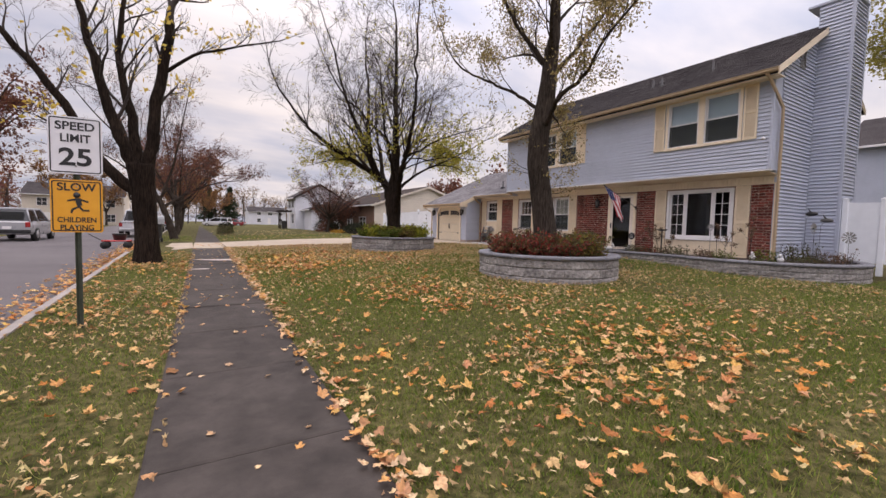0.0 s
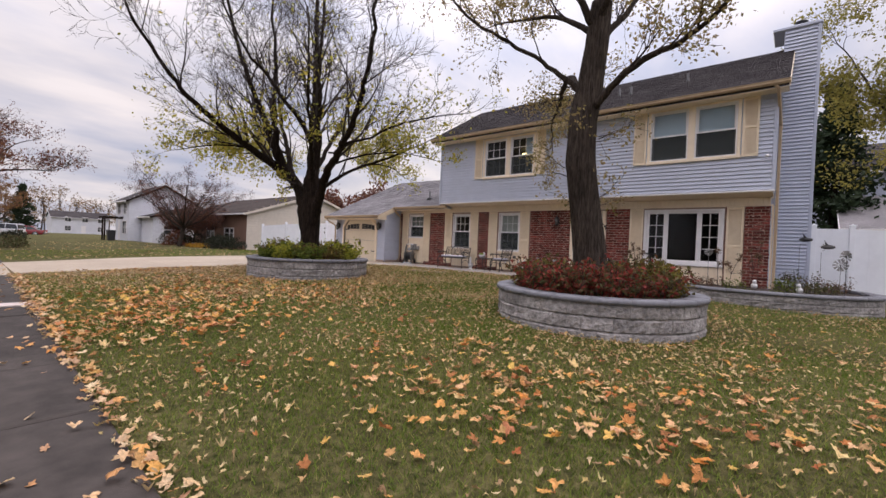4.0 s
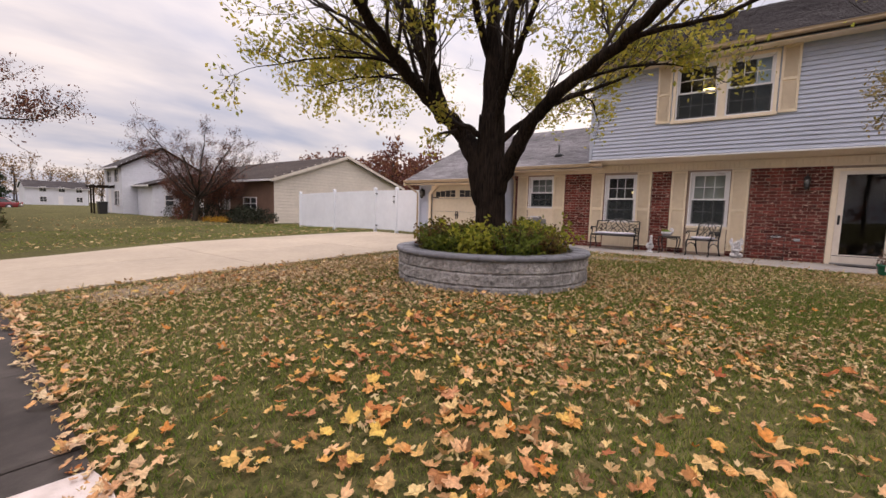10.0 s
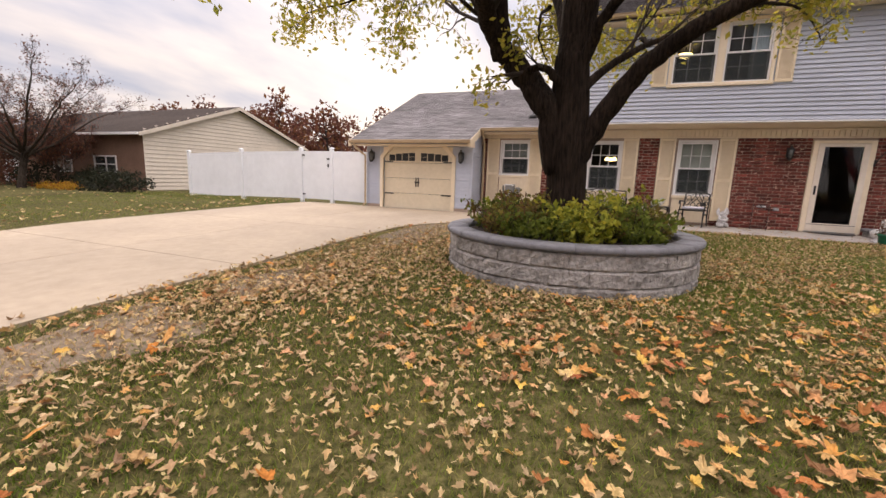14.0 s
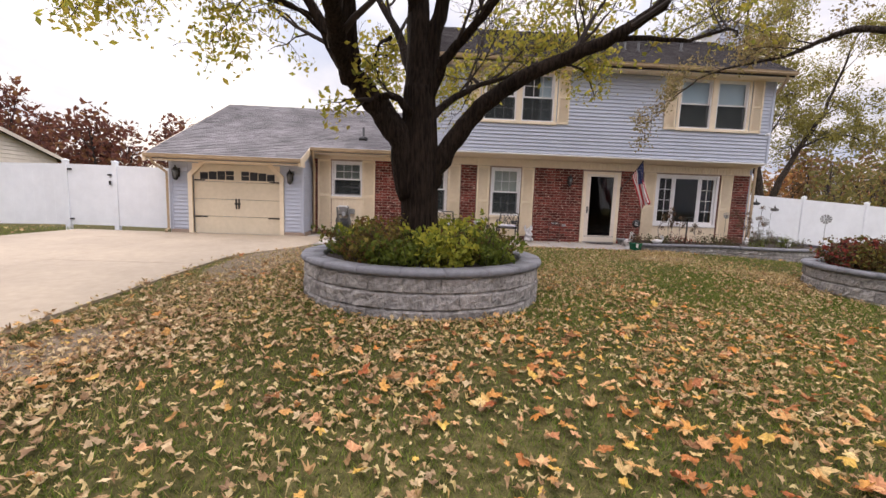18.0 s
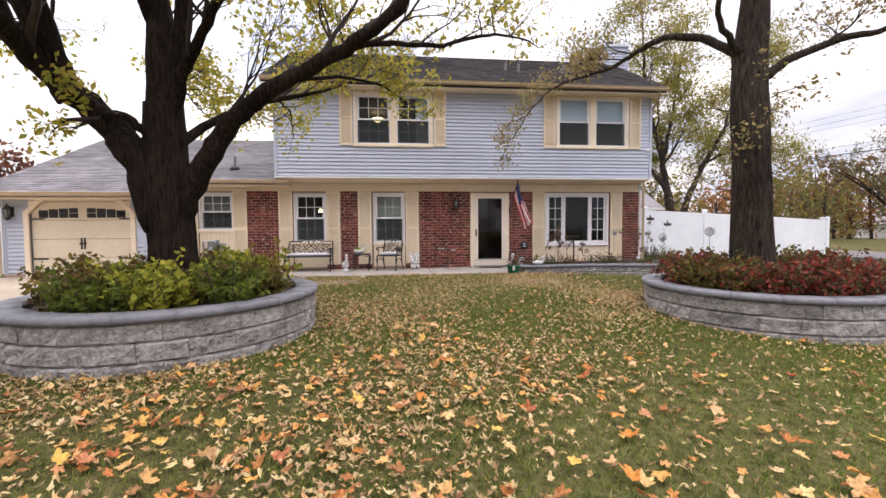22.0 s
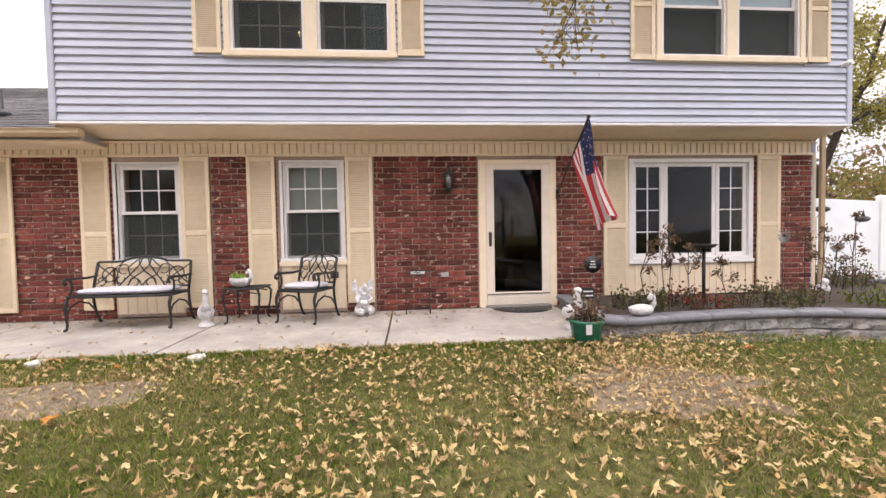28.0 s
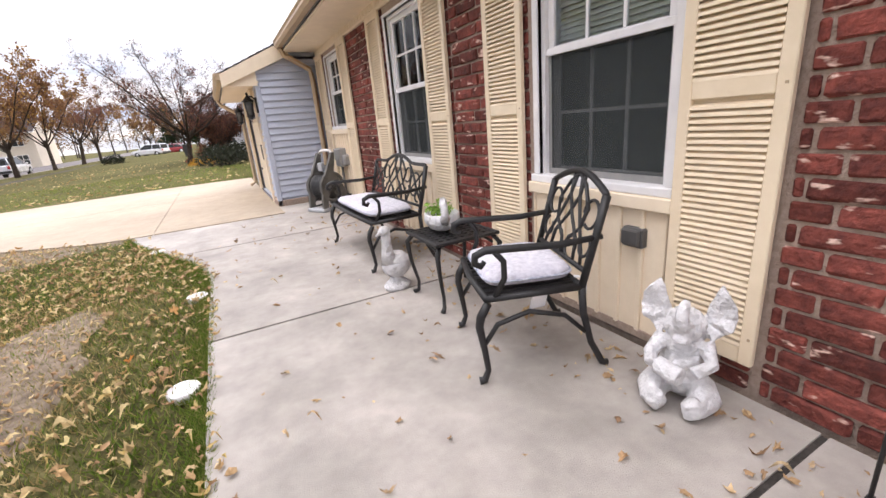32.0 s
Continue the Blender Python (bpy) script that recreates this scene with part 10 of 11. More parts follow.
# ---- neighbouring houses, far trees, cables ----
M_ROOF_BROWN = surface("brown shingle roof", (0.20, 0.125, 0.085), (0.30, 0.195, 0.14), 14, 0.9, 0.4, 60, 0.15)
M_ROOF_DARK = surface("dark brown shingle roof", (0.035, 0.028, 0.025), (0.07, 0.055, 0.048), 14, 0.95, 0.4, 60, 0.15, gloss=0.1)
M_BRICK_FAR = surface("orange brown brick", (0.15, 0.082, 0.055), (0.24, 0.14, 0.10), 16, 0.85, 0.4, 40, 0.15)
M_DARKPANE = surface("dark window pane", (0.03, 0.035, 0.04), (0.06, 0.065, 0.07), 3, 0.12, 0.0, gloss=0.8)


def ring_frame(x0, x1, y0, y1, z0, z1, w):
    """A flat rectangular frame in one piece, w wide, from depth x0 to x1."""
    out = [(y0, z0), (y1, z0), (y1, z1), (y0, z1)]
    inn = [(y0 + w, z0 + w), (y1 - w, z0 + w), (y1 - w, z1 - w), (y0 + w, z1 - w)]
    v = [(x, y, z) for x in (x0, x1) for y, z in out + inn]
    f = []
    for i in range(4):
        k = (i + 1) % 4
        f += [(i, 4 + i, 4 + k, k), (8 + i, 8 + k, 12 + k, 12 + i), (i, k, 8 + k, 8 + i), (4 + i, 12 + i, 12 + k, 4 + k)]
    return Shape().add(v, f)


def plain_house(label, at, turn, w, d, eave, rise, wall_m, roof_m, windows, doors=(), gable_boards=True, front_m=None, over=0.35, edge_m=None):
    """A gabled house: x along the ridge's cross, y along the ridge. Front wall at x = 0, south gable at y = 0; windows as (side, u0, u1, z0, z1)."""
    h = thing("house", at, label, "house", "", turn)
    holes = [(q[1], q[2], q[3], q[4]) for q in windows if q[0] == "front"] + [(q[1], q[2], q[3], q[4]) for q in doors if q[0] == "front"]
    part("wall", pierced(Shape(), 0.0, 0.15, 0.0, d, -0.3, eave, holes), front_m or wall_m, h)
    gh = [(q[1], q[2], q[3], q[4]) for q in windows if q[0] == "gable"] + [(q[1], q[2], q[3], q[4]) for q in doors if q[0] == "gable"]
    s = pierced(Shape(), 0.0, 0.15, 0.15, w, -0.3, eave, gh)
    s.v = [(y, x, z) for x, y, z in s.v]
    s.f = [q[::-1] for q in s.f]
    part("wall", s, wall_m, h)
    s = Shape().prism([(0.0, eave), (w, eave), (w / 2, eave + rise)], 0.0, 0.15)
    part("gable", s, wall_m, h)
    part("gable", Shape().prism([(0.0, eave), (w, eave), (w / 2, eave + rise)], d - 0.15, d), wall_m, h)
    part("wall", Shape().box(w - 0.15, 0.15, -0.3, w, d, eave).box(0.15, d - 0.15, -0.3, w - 0.15, d, eave), wall_m, h)
    sl = rise / (w / 2)
    o = over
    roof = part("roof", Shape().prism([(-o, eave - o * sl), (w / 2, eave + rise), (w + o, eave - o * sl), (w + o, eave - o * sl + 0.14), (w / 2, eave + rise + 0.16), (-o, eave - o * sl + 0.14)], -0.3, d + 0.3), roof_m, h)
    for side in (-0.33, d + 0.3):
        part("bargeboard", Shape().prism([(-o, eave - o * sl - 0.06), (w / 2, eave + rise - 0.06), (w + o, eave - o * sl - 0.06), (w + o, eave - o * sl + 0.12), (w / 2, eave + rise + 0.14), (-o, eave - o * sl + 0.12)], side, side + 0.03), edge_m or M_WHITE, roof)
    part("gutter", Shape().box(-o - 0.09, -0.3, eave - o * sl, -o, d + 0.3, eave - o * sl + 0.12, 0.01), M_WHITE, roof)
    if gable_boards:
        n = int((eave + rise) / 0.20)
        for i in range(n):
            z = i * 0.20
            lo = 0.0 if z < eave else (z - eave) / sl
            if w - 2 * lo < 0.3:
                continue
            spans = [(lo, w - lo)]
            for q in gh:
                if q[2] < z + 0.18 and q[3] > z:
                    spans = [sp for a, b in spans for sp in ((a, min(b, q[0])), (max(a, q[1]), b)) if sp[1] - sp[0] > 0.05]
            for a, b in spans:
                s = Shape().add([(a, 0, z + 0.2), (b, 0, z + 0.2), (b, -0.028, z + 0.01), (a, -0.028, z + 0.01), (a, 0, z), (b, 0, z)], [(0, 3, 2, 1), (3, 4, 5, 2), (0, 4, 3), (1, 2, 5)])
                part("siding_board", s, wall_m, h)
    for q in windows:
        u0, u1, z0, z1 = q[1:5]
        front = q[0] == "front"
        um, zm = (u0 + u1) / 2, (z0 + z1) / 2

        def facing(shape):
            """Shapes are drawn for the front wall; those of the gable are turned to it."""
            if not front:
                shape.v = [(y, x, z) for x, y, z in shape.v]
                shape.f = [f[::-1] for f in shape.f]
            return shape

        win = part("window", facing(ring_frame(-0.04, 0.03, u0 - 0.07, u1 + 0.07, z0 - 0.07, z1 + 0.07, 0.07)), M_WHITE, h)
        part("sash_bar", facing(Shape().box(0.0, u0, zm - 0.025, 0.05, u1, zm + 0.025)), M_WHITE, win)
        if front:
            part("sash_bar", Shape().box(0.002, um - 0.025, z0, 0.048, um + 0.025, z1), M_WHITE, win)
        part("pane", facing(Shape().box(0.05, u0, z0, 0.07, u1, z1)), M_DARKPANE, win)
    for q in doors:
        u0, u1, z0, z1 = q[1:5]
        if q[0] == "front":
            dr = part("door", Shape().box(0.03, u0, z0, 0.08, u1, z1), M_WHITE, h)
            for k in range(1, 4):
                part("door_panel", Shape().box(0.02, u0 + 0.1, z0 + (z1 - z0) * (k - 1) / 4 + 0.06, 0.032, u1 - 0.1, z0 + (z1 - z0) * k / 4), M_WHITE, dr)
        else:
            part("door", Shape().box(u0, 0.03, z0, u1, 0.08, z1), M_WHITE, h)
    return h


# low cream neighbour with brick front
plain_house("low cream-sided house with brown roof and brick front", (14.92, 36.84, 0.40), 0, 11.3, 15.0, 2.78, 1.92, M_SIDING_TAN, M_ROOF_DARK, [("front", 2.2, 3.9, 0.85, 1.6), ("front", 6.0, 7.6, 0.8, 1.9), ("gable", 8.6, 9.3, 1.75, 2.05)], [("front", 10.4, 13.2, 0.0, 2.1)], True, M_BRICK_FAR, edge_m=M_SIDING_TAN)
# two-storey white neighbour
plain_house("two-storey white-sided house with dark roof", (11.65, 55.0, 0.5), 0, 6.0, 5.0, 4.0, 1.7, M_SIDING_WHITE, M_SHINGLE_DARK, [("front", 0.8, 1.9, 2.7, 3.7), ("front", 3.0, 4.1, 2.7, 3.7), ("front", 0.8, 2.2, 0.7, 1.9)], [("front", 3.2, 4.2, 0.0, 2.1)], edge_m=M_BARK)
plain_house("single-storey white garage wing beside the tall house", (12.7, 51.3, 0.4), 0, 6.2, 3.6, 2.5, 0.95, M_SIDING_WHITE, M_SHINGLE_DARK, [("gable", 0.9, 1.5, 0.9, 1.7)], [("gable", 3.0, 5.2, 0.0, 2.0)], True, edge_m=M_BARK)
# far white house at the end of the street
plain_house("far two-storey white house with dark roof", (29.7, 156.0, 0.2), 90, 9.0, 12.1, 4.2, 1.7, M_SIDING_WHITE, M_SHINGLE_DARK, [("front", 1.2, 2.4, 3.2, 4.4), ("front", 4.6, 5.8, 3.2, 4.4), ("front", 8.2, 9.4, 3.2, 4.4), ("front", 1.2, 2.4, 0.7, 1.9), ("front", 8.2, 9.4, 0.7, 1.9)], [("front", 5.0, 6.0, 0.0, 2.1)], False)
plain_house("far two-storey pale house across the street", (-9.6, 92.0, -0.1), 90, 9.0, 13.0, 5.0, 2.0, M_SIDING_TAN, M_SHINGLE_DARK, [("front", 1.2, 2.4, 3.2, 4.4), ("front", 5.6, 6.8, 3.2, 4.4), ("front", 10.0, 11.2, 3.2, 4.4), ("front", 1.2, 2.4, 0.7, 1.9)], [("front", 8.0, 11.0, 0.0, 2.1)], False)
plain_house("white house across the street with pale roof", (-24.0, 40.0, 0.0), 0, 9.0, 14.0, 2.7, 1.6, M_SIDING_WHITE, M_ROOF_BROWN, [("gable", 3, 4.2, 0.9, 2.0)], [], False)
bpy.context.view_layer.update()
# across the side street
plain_house("long low white house with brown roof across the side street", (16.0, -40.0, -0.45), -90, 8.0, 21.0, 2.6, 1.75, M_SIDING_WHITE, M_ROOF_BROWN, [("front", 19.4, 20.0, 0.9, 2.0), ("front", 17.2, 17.9, 0.7, 2.0), ("front", 14.2, 15.0, 1.25, 2.0), ("front", 11.4, 12.4, 0.5, 2.0), ("front", 10.2, 11.2, 0.5, 2.0), ("front", 4.0, 5.2, 0.8, 2.0)], [("front", 6.6, 7.5, 0.0, 2.05)], False)
bush_places = ((32.0, -39.2), (26.5, -39.2), (22.0, -39.1))
plain_house("low white house with grey roof farther off", (43.0, -50.0, -0.6), -103.5, 9.0, 13.0, 2.7, 2.4, M_SIDING_WHITE, M_SHINGLE, [("front", 2, 3, 0.9, 2.0), ("front", 7, 8, 0.9, 2.0)], [], False)
# houses behind the chimney
plain_house("two-storey grey-sided house behind the fence", (33.0, -3.0, 0.3), 0, 9.0, 12.0, 6.2, 2.2, M_SIDING, M_SHINGLE_DARK, [("front", 2, 3, 3.8, 5.0)], [], False)
plain_house("low grey-sided garage behind the fence", (27.0, -3.5, 0.3), 0, 6.0, 6.5, 2.7, 1.6, M_SIDING, M_SHINGLE, [], [], False)
# side street
v, f = [], []
xs = spaced(-1.6, 160, 6)
for x in xs:
    for y in (-16.6, -10.4):
        z = ground_z(x, y)
        v += [(x, y, z + 0.02), (x, y, z - 0.3)]
for j in range(len(xs) - 1):
    a, b = j * 4, j * 4 + 4
    f += [(a, b, b + 2, a + 2), (a, a + 1, b + 1, b), (a + 2, b + 2, b + 3, a + 3)]
setting("side_road", Shape().add(v, f), M_ASPHALT, "grey asphalt side street crossing beyond the lawn", "road")

z = ground_z(18.0, -17)
setting("neighbour_drive", Shape().box(13.2, -24.5, z - 0.1, 21.5, -16.62, z + 0.03, 0.01), M_DRIVE, "pale concrete drive across the side street", "driveway")

# garden trees
verge_tree("crabapple_tree", (11.2, 39.4, 0.42), (0.2, -0.1), 5.2, 61, M_LEAF_RUST, 0.35, "small spreading bare crabapple with dark fruit", 1.6, 4, 0.04, 1, limbs=13, width=0.15)
verge_tree("garden_tree", (17.8, -9.6, -0.05), (-0.45, -0.2), 5.8, 63, M_LEAF_DULL, 0.26, "dark spreading tree beside the side street", 1.35, 4, 0.055, 1, bark=M_BARK, limbs=13, width=0.2)
verge_tree("tall_tree", (-11.8, 35.5, 0.0), (0, 0), 10.0, 65, M_LEAF_RUST, 0.9, "broad rust-red tree across the street", 1.0, 3, 0.11, 3, limbs=8, width=0.3)


def conifer(at, height, seed):
    c = thing("pine_tree", at, "tall dark green pine", "tree")
    rng = random.Random(seed)
    part("trunk", Shape().tube([(0, 0, -0.2), (0, 0, height)], [0.22, 0.03], 8), M_BARK, c)
    pts, tw = [], Shape()
    z = height * 0.2
    while z < height:
        r = (height - z) * 0.30 + 0.25
        for k in range(7):
            a = rng.uniform(0, 6.28)
            rr = r * rng.uniform(0.6, 1.1)
            e = Vector((rr * math.cos(a), rr * math.sin(a), z + rng.uniform(-0.25, 0.25)))
            tw.tube([(0, 0, z), tuple(e)], [0.03, 0.008], 3, caps=False)
            for u in (0.3, 0.45, 0.6, 0.75, 0.9, 1.0):
                pts.append(Vector((0, 0, z)).lerp(e, u))
        z += 0.42
    b = part("bough_mass", tw, M_BARK, c)
    b["kind"] = "stuff"
    v, f = leaf_cluster(pts, np.random.default_rng(seed), 0.17, 9, 0.16)
    n = part("needles", big_mesh("needles", v, f, M_LEAF_GREEN), M_LEAF_GREEN, c)
    n["kind"] = "stuff"
    return c


pine = conifer((30.0, 3.4, 0.2), 10.5, 3)
copy_thing(pine, pose(9.5, 124.0, -0.4, 0, 0, 40))
copy_thing(pine, pose(4.5, 122.0, -0.3, 0, 0, 140))


def bush(name, label, at, r, h, material, seed, leaf=0.05, n=240):
    b = thing(name, at, label, "bush")
    rng = random.Random(seed)
    pts, tw = [], Shape()
    for i in range(n):
        a, u = rng.uniform(0, 6.28), rng.random() ** 0.5
        q = rng.random() ** 0.6
        p = Vector((r * u * math.cos(a), r * u * math.sin(a), h * q * math.sqrt(max(0.05, 1 - 0.8 * u * u)) * rng.uniform(0.85, 1.1)))
        pts.append(p)
        if i % 8 == 0:
            tw.tube([(p.x * 0.2, p.y * 0.2, -0.02), tuple(p)], [0.01, 0.004], 3, caps=False)
    t = part("stem_clump", tw, M_TWIG, b)
    t["kind"] = "stuff"
    v, f = leaf_cluster(pts, np.random.default_rng(seed), leaf, 5, leaf * 1.2)
    l = part("leaves", big_mesh("leaves", v, f, material), material, b)
    l["kind"] = "stuff"


M_YEW = leafy("dark evergreen leaves", [(0.012, 0.016, 0.010), (0.025, 0.03, 0.016), (0.035, 0.035, 0.02)], 0.15)
M_MUM = leafy("orange chrysanthemums", [(0.42, 0.20, 0.03), (0.50, 0.33, 0.03), (0.30, 0.08, 0.03)], 0.3)
bush("bush", "dark low evergreen bush at the house corner", (13.0, 35.8, 0.42), 1.35, 1.0, M_YEW, 5, 0.06, 420)
bush("bush", "dark evergreen bush by the brick front", (13.9, 39.2, 0.42), 0.9, 1.1, M_YEW, 6, 0.06, 300)
for k, (x, y, r) in enumerate(((12.9, 41.5, 1.1), (12.4, 43.2, 1.0), (12.8, 45.4, 1.2))):
    bush("bush", "dark leafless shrub before the brick front", (x, y, 0.42), r, 1.3, M_LEAF_RUST if k == 1 else M_YEW, 50 + k, 0.055, 300)
for k, (x, y, r, h) in enumerate(((12.9, 40.2, 1.5, 2.3), (13.2, 42.6, 1.6, 2.6), (12.8, 45.0, 1.5, 2.2))):
    verge_tree("thicket", (x, y, 0.42), (0.1, 0.0), h * 1.25, 170 + k, M_LEAF_RUST, 0.5, "tall twiggy brown shrub before the brick front", 1.3, 4, 0.035, 1, limbs=12, width=0.06)
bush("bush", "round grey-green bush on the far verge", (2.55, 37.3, 0.25), 0.62, 0.75, M_SHRUB_DULL, 7, 0.05, 260)
bush("bush", "dark green hedge ball by the walk", (4.2, 60.0, 0.25), 0.9, 0.9, M_YEW, 8, 0.07, 240)
for k, (x, y) in enumerate(((11.6, 37.0), (12.0, 41.0), (11.6, 38.3), (11.2, 42.0), (12.3, 37.9))):
    bush("chrysanthemum", "round clump of orange chrysanthemums", (x, y, 0.42), 0.38, 0.40, M_MUM if k % 2 == 0 else M_SHRUB_RED, 20 + k, 0.035, 90)
bush("ornamental_grass", "clump of green ornamental grass among stones", (9.4, -3.6, 0.05), 0.8, 1.0, M_SHRUB_DULL, 31, 0.06, 300)
for k, (x, y) in enumerate(bush_places):
    bush("bush", "clipped dark evergreen bush before the low house", (x, y, -0.5), 0.8, 0.8, M_YEW, 40 + k, 0.07, 200)
for k in range(9):
    a = k * 0.7
    s = Shape().ball((0, 0, 0.08), (0.20, 0.15, 0.12), 7, 10)
    s.v = [tuple(Vector(p) * (1 + 0.2 * noise.noise(Vector(p) * 6 + Vector((k * 3.0, 0, 0))))) for p in s.v]
    st = new("garden_stone", s.mesh("garden_stone", M_BLOCK))
    st.matrix_basis = pose(9.3 + 1.15 * math.cos(a), -3.5 + 1.0 * math.sin(a), ground_z(9.3, -3.5) - 0.02, 0, 0, 50 * k)
    tagged(st, "rough brown garden stone round the grass clump", "stone", "stones round the clump")


ar = thing("garden_arbour", (10.2, 57.2, 0.45), "dark wooden garden arbour on the neighbouring lawn", "arbour")
for x, y in ((0, 0), (1.9, 0), (0, 0.9), (1.9, 0.9)):
    part("post", Shape().box(x - 0.06, y - 0.06, -0.2, x + 0.06, y + 0.06, 2.25, 0.01), M_BARK, ar)
for y in (0, 0.9):
    part("beam", Shape().box(-0.3, y - 0.05, 2.2, 2.2, y + 0.05, 2.36, 0.01), M_BARK, ar)
for k in range(5):
    part("rafter", Shape().box(0.05 + 0.45 * k, -0.25, 2.36, 0.11 + 0.45 * k, 1.15, 2.44, 0.01), M_BARK, ar)
bn = thing("rubbish_bin", (10.4, 55.6, 0.45), "black wheeled rubbish bin on the lawn", "bin")
part("body", Shape().prism([(-0.26, 0.0), (0.26, 0.0), (0.32, 0.95), (-0.32, 0.95)], -0.28, 0.28), M_BLACK, bn)
part("lid", Shape().box(-0.36, -0.32, 0.95, 0.34, 0.32, 1.03, 0.03), M_BLACK, bn)


def far_wood(name, label, places, material, seed, leaf=0.28, per=5, bare=0.35):
    """A belt of far trees as one mass of trunks, boughs and leaf clumps with uneven tops."""
    rng = random.Random(seed)
    tw, pts = Shape(), []
    for x, y, z, h, r in places:
        tw.tube([(x, y, z - 0.5), (x + rng.gauss(0, 0.3), y, z + h * 0.45), (x + rng.gauss(0, 0.6), y, z + h * 0.9)], [0.22, 0.14, 0.03], 5, caps=False)
        for i in range(46):
            a, u, q = rng.uniform(0, 6.28), rng.random() ** 0.5, rng.uniform(0.22, 1.0)
            ww = r * math.sin(min(1.0, (1.12 - q) * 1.9) * 1.57)
            e = Vector((x + ww * u * math.cos(a), y + ww * u * math.sin(a), z + h * q + rng.gauss(0, 0.3)))
            if i % 2 == 0:
                tw.tube([(x, y, z + h * q * 0.7), tuple(e)], [0.05, 0.012], 3, caps=False)
            if rng.random() > bare:
                pts.append(e)
    ob = thing(name, (places[0][0], places[0][1], places[0][2]), label, "woods", "", 0.0, "stuff")
    inv = ob.matrix_basis.inverted()
    b = part("bough_mass", tw.turned(inv), M_TWIG, ob)
    b["kind"] = "stuff"
    v, f = leaf_cluster([inv @ p for p in pts], np.random.default_rng(seed), leaf, per * 2, 0.55)
    l = part("foliage", big_mesh("foliage", v, f, material), material, ob)
    l["kind"] = "stuff"


rw = random.Random(77)
M_LEAF_BROWN = leafy("brown autumn leaves", [(0.16, 0.10, 0.05), (0.22, 0.13, 0.06), (0.13, 0.10, 0.05), (0.28, 0.15, 0.05)], 0.4)
far_wood("far_woods", "brown and grey trees behind the low house", [(30 + 1.15 * i + rw.uniform(-1, 1), -78 + 1.9 * i, -0.6, rw.uniform(8.5, 11.5), rw.uniform(3, 4.5)) for i in range(24)], M_LEAF_BROWN, 11, 0.34, 6, 0.3)
far_wood("far_woods", "round orange-brown trees close behind the low house", [(35.0, -56.0, -0.5, 8.6, 3.0), (31.5, -58.0, -0.5, 9.2, 3.2), (28.0, -58.0, -0.5, 8.4, 2.8)], M_LEAF_ORANGE, 12, 0.24, 9, 0.05)
far_wood("far_woods", "small bright orange tree beyond the fence corner", [(50.0, -45.5, -0.5, 6.0, 2.4), (53.0, -44.5, -0.5, 5.6, 2.2)], M_LEAF_ORANGE, 13, 0.2, 9, 0.0)
far_wood("far_woods", "belt of rust-brown autumn trees behind the houses", [(rw.uniform(44, 56), y, 0, rw.uniform(8.0, 10.5), rw.uniform(2.4, 3.6)) for y in range(40, 88, 2)], M_LEAF_RUST, 1, 0.30, 10, 0.1)
far_wood("far_woods", "belt of bare brown trees behind the driveway fence", [(rw.uniform(46, 60), y, 0, rw.uniform(6, 9), rw.uniform(2, 3)) for y in range(84, 130, 4)], M_LEAF_RUST, 2, bare=0.6)
far_wood("far_woods", "belt of olive and orange trees beyond the white fence", [(rw.uniform(40, 52), y, -0.3, rw.uniform(5, 8.5), rw.uniform(2.4, 3.6)) for y in range(-34, 0, 3)], M_LEAF_DULL, 3, bare=0.2)
far_wood("far_woods", "belt of orange trees beyond the side street", [(rw.uniform(54, 76), y, -0.5, rw.uniform(7, 10), rw.uniform(2.4, 3.8)) for y in range(-70, -18, 4)], M_LEAF_ORANGE, 4, bare=0.2)
far_wood("far_woods", "far mixed trees along the horizon of the street", [(x * 0.62, rw.uniform(168, 190), -0.4, rw.uniform(10, 16), rw.uniform(3.4, 5.4)) for x in range(-92, 130, 4)], M_LEAF_BROWN, 5, bare=0.25)
far_wood("far_woods", "trees behind the houses across the street", [(rw.uniform(-34, -26), y, -0.3, rw.uniform(8, 11), rw.uniform(2.5, 4)) for y in range(0, 120, 5)], M_LEAF_RUST, 6, bare=0.3)
far_wood("far_woods", "grey wooded rise on the southern horizon", [(x, rw.uniform(-96, -80), -0.8, rw.uniform(12, 17), rw.uniform(3.5, 5.5)) for x in range(-60, 150, 5)], M_LEAF_BROWN, 7, 0.34, 6, bare=0.3)
# power lines
pl = thing("utility_pole", (84.0, -19.0, -0.6), "tall wooden utility pole with cables", "utility pole")
part("pole", Shape().tube([(0, 0, -0.5), (0, 0, 10.5)], [0.16, 0.11], 10), M_BARK_GREY, pl)
part("crossarm", Shape().box(-0.06, -1.1, 9.7, 0.06, 1.1, 9.82), M_BARK_GREY, pl)
for k, (dy, z) in enumerate(((-1.0, 9.85), (0.0, 10.5), (1.0, 9.85), (0.0, 8.2), (0.1, 7.6))):
    pts = []
    for i in range(25):
        u = -1 + 2 * i / 24
        pts.append((u * 62.0 - 52.0, dy, z - 1.2 * (1 - abs(u)) * abs(u) * 4 * 0.5))
    part("cable", Shape().tube(pts, 0.007 if k < 3 else 0.012 if k == 3 else 0.03, 4, caps=False), M_BLACK, pl)

# ---- bricks of the house front, planks of the walls last ----
COURSE, LONG = 0.0836, 0.262


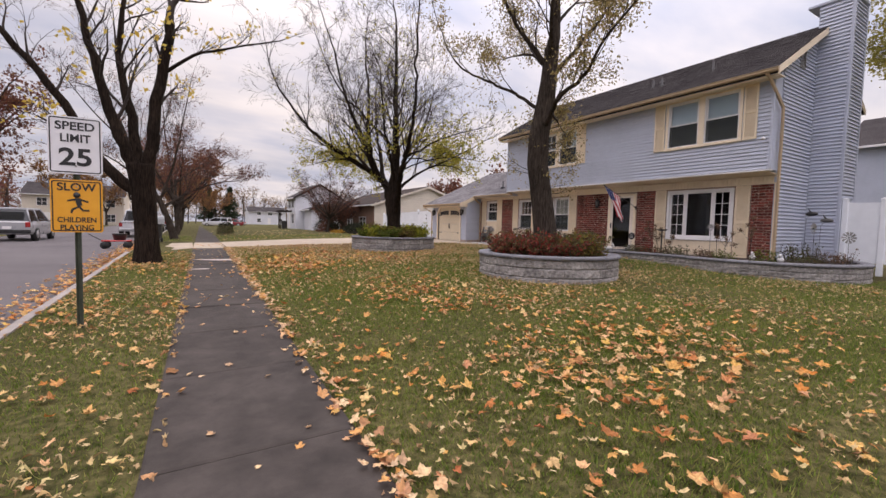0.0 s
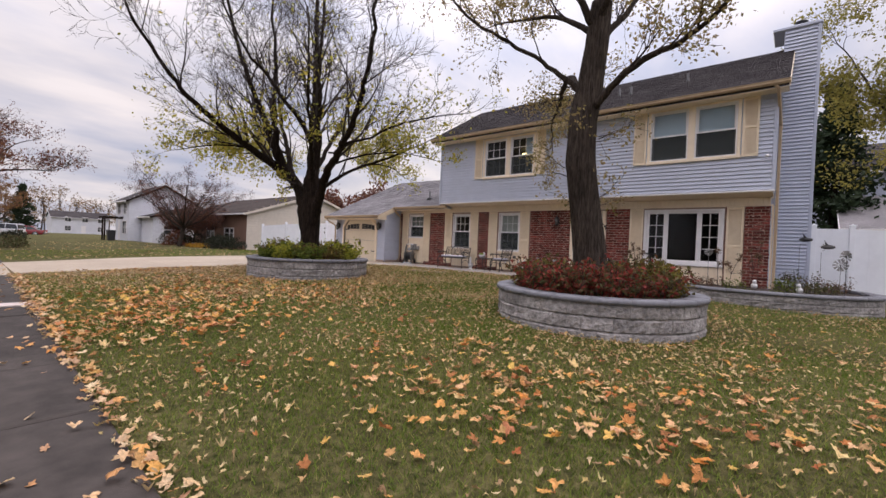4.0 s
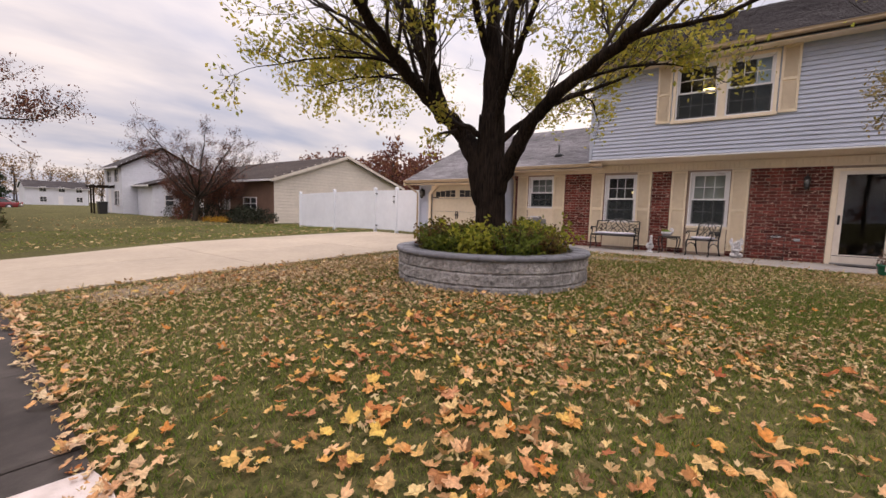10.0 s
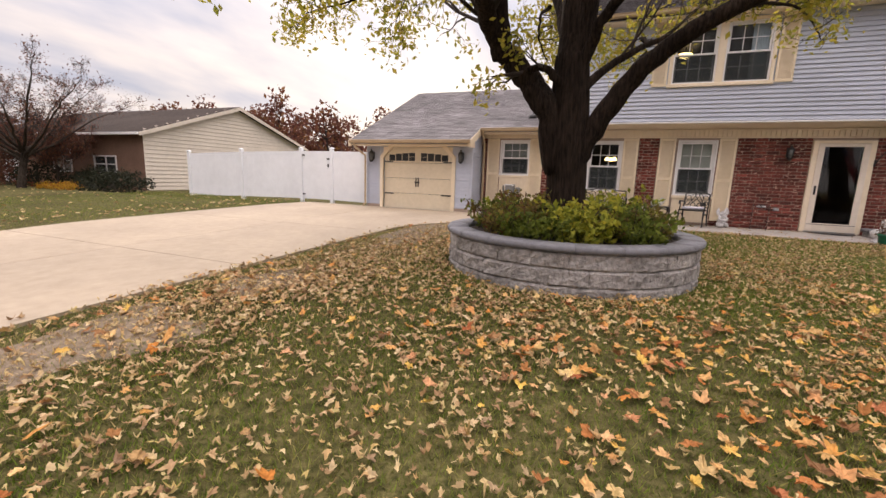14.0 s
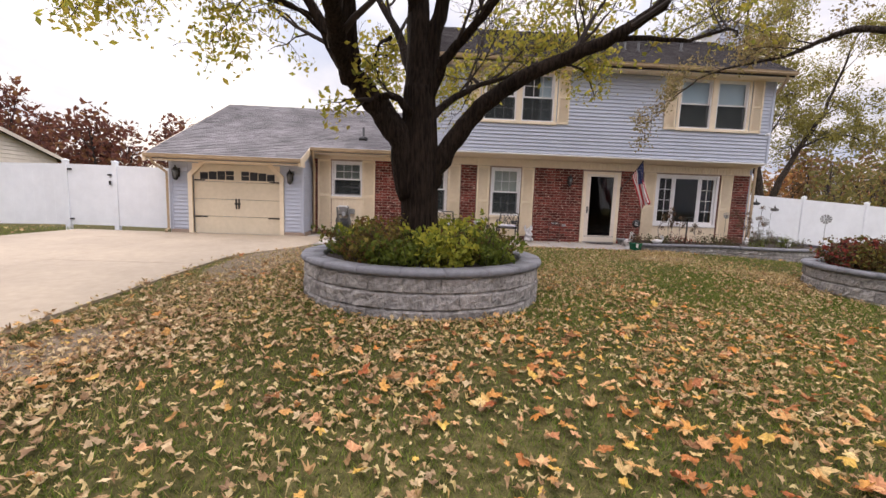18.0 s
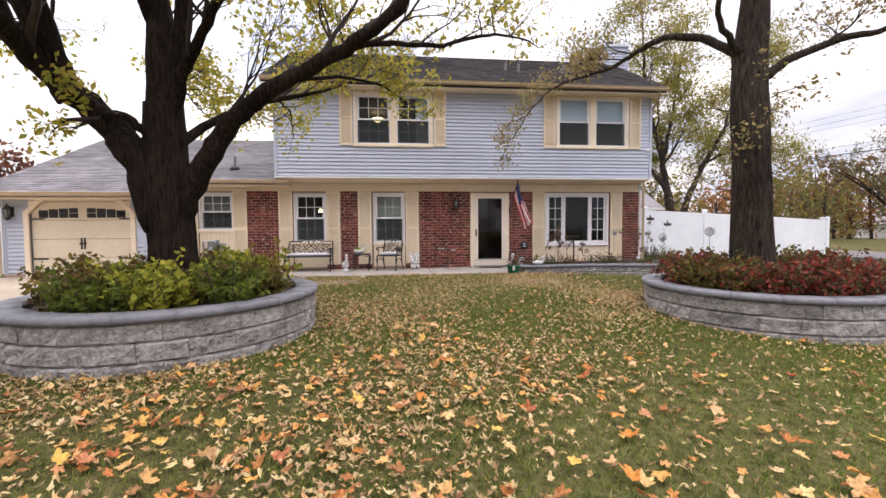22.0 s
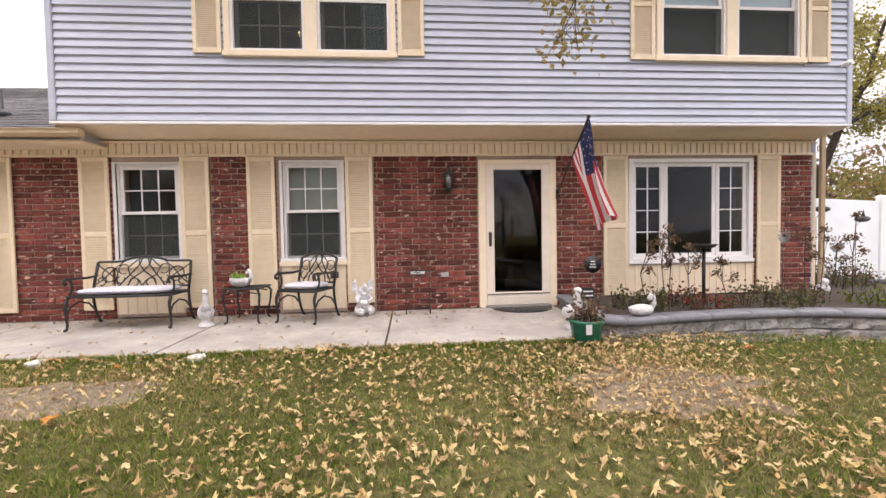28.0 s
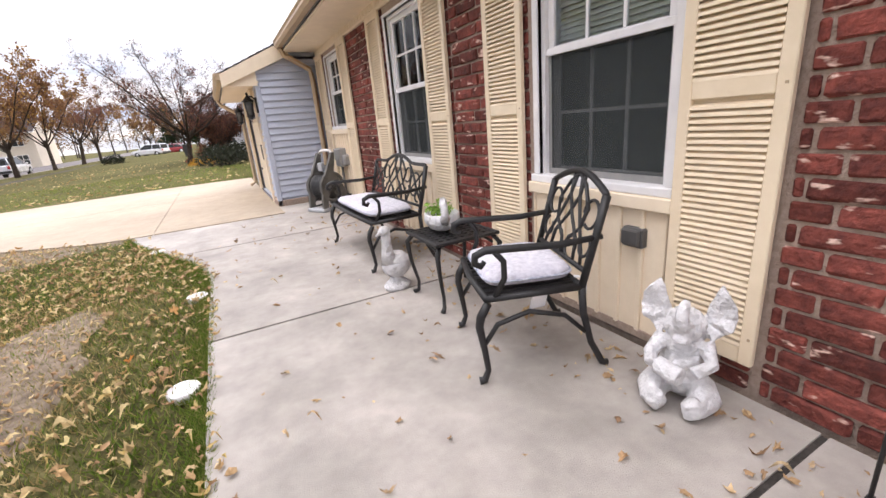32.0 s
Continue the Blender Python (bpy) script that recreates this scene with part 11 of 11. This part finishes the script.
def make_bricks():
    rng = random.Random(5)
    bricks = hpart("brickwork", Shape().box(FX + 0.03, YS, 0.44, FX + 0.10, YS + 0.02, 0.5), M_MORTAR, "running-bond red brick, some faces worn pale")
    zone = [(10.88, 12.46), (14.31, 14.82), (16.62, 17.49)]
    far = [(5.33, 5.91), (8.90, 9.64), (19.27, 19.44), (17.46, 17.88), (18.84, 19.27), (16.18, 16.62), (14.82, 15.24), (13.88, 14.31), (12.49, 12.90), (8.48, 8.90), (5.91, 6.36)]
    shapes = []
    for k in range(6):
        sh = Shape().box(-0.052, -LONG / 2 + 0.008, 0.008, 0.04, LONG / 2 - 0.008, COURSE - 0.007, 0.008)
        sh.v = [(x + rng.uniform(-0.007, 0.005), y + rng.uniform(-0.005, 0.005), z + rng.uniform(-0.005, 0.005)) for x, y, z in sh.v]
        shapes.append(sh.mesh("brick", M_BRICK))
    rest = Shape()
    count = 0
    holes = [(a - 0.05, b + 0.05, c - 0.05, d + 0.03) for a, b, c, d in LOW_HOLES]
    for group, ranges in (("near", zone), ("far", far)):
        for a, b in ranges:
            for i in range(28):
                z = 0.50 + i * COURSE
                y = a - LONG * (0.5 if i % 2 else 0.15)
                while y < b - 0.01:
                    y0, y1 = max(y, a), min(y + LONG, b)
                    y += LONG
                    if y1 - y0 < 0.03:
                        continue
                    if any(h[0] < (y0 + y1) / 2 < h[1] and h[2] < z + 0.03 < h[3] for h in holes):
                        continue
                    full = y1 - y0 > LONG - 0.01
                    out = rng.uniform(-0.006, 0.004)
                    if group == "near" and full and count < 300:
                        m = shapes[rng.randrange(6)]
                        part("brick", m, M_BRICK, bricks, at=HOUSE_AT @ pose(FX + 0.055 + out, (y0 + y1) / 2, z))
                        count += 1
                    else:
                        rest.box(FX + 0.005 + out, y0 + 0.008, z + 0.008, FX + 0.10, y1 - 0.008, z + COURSE - 0.007, 0.007)
    ob = hpart("brick_coursing", rest, M_BRICK_STUFF, "", bricks)
    ob["kind"] = "stuff"


make_bricks()
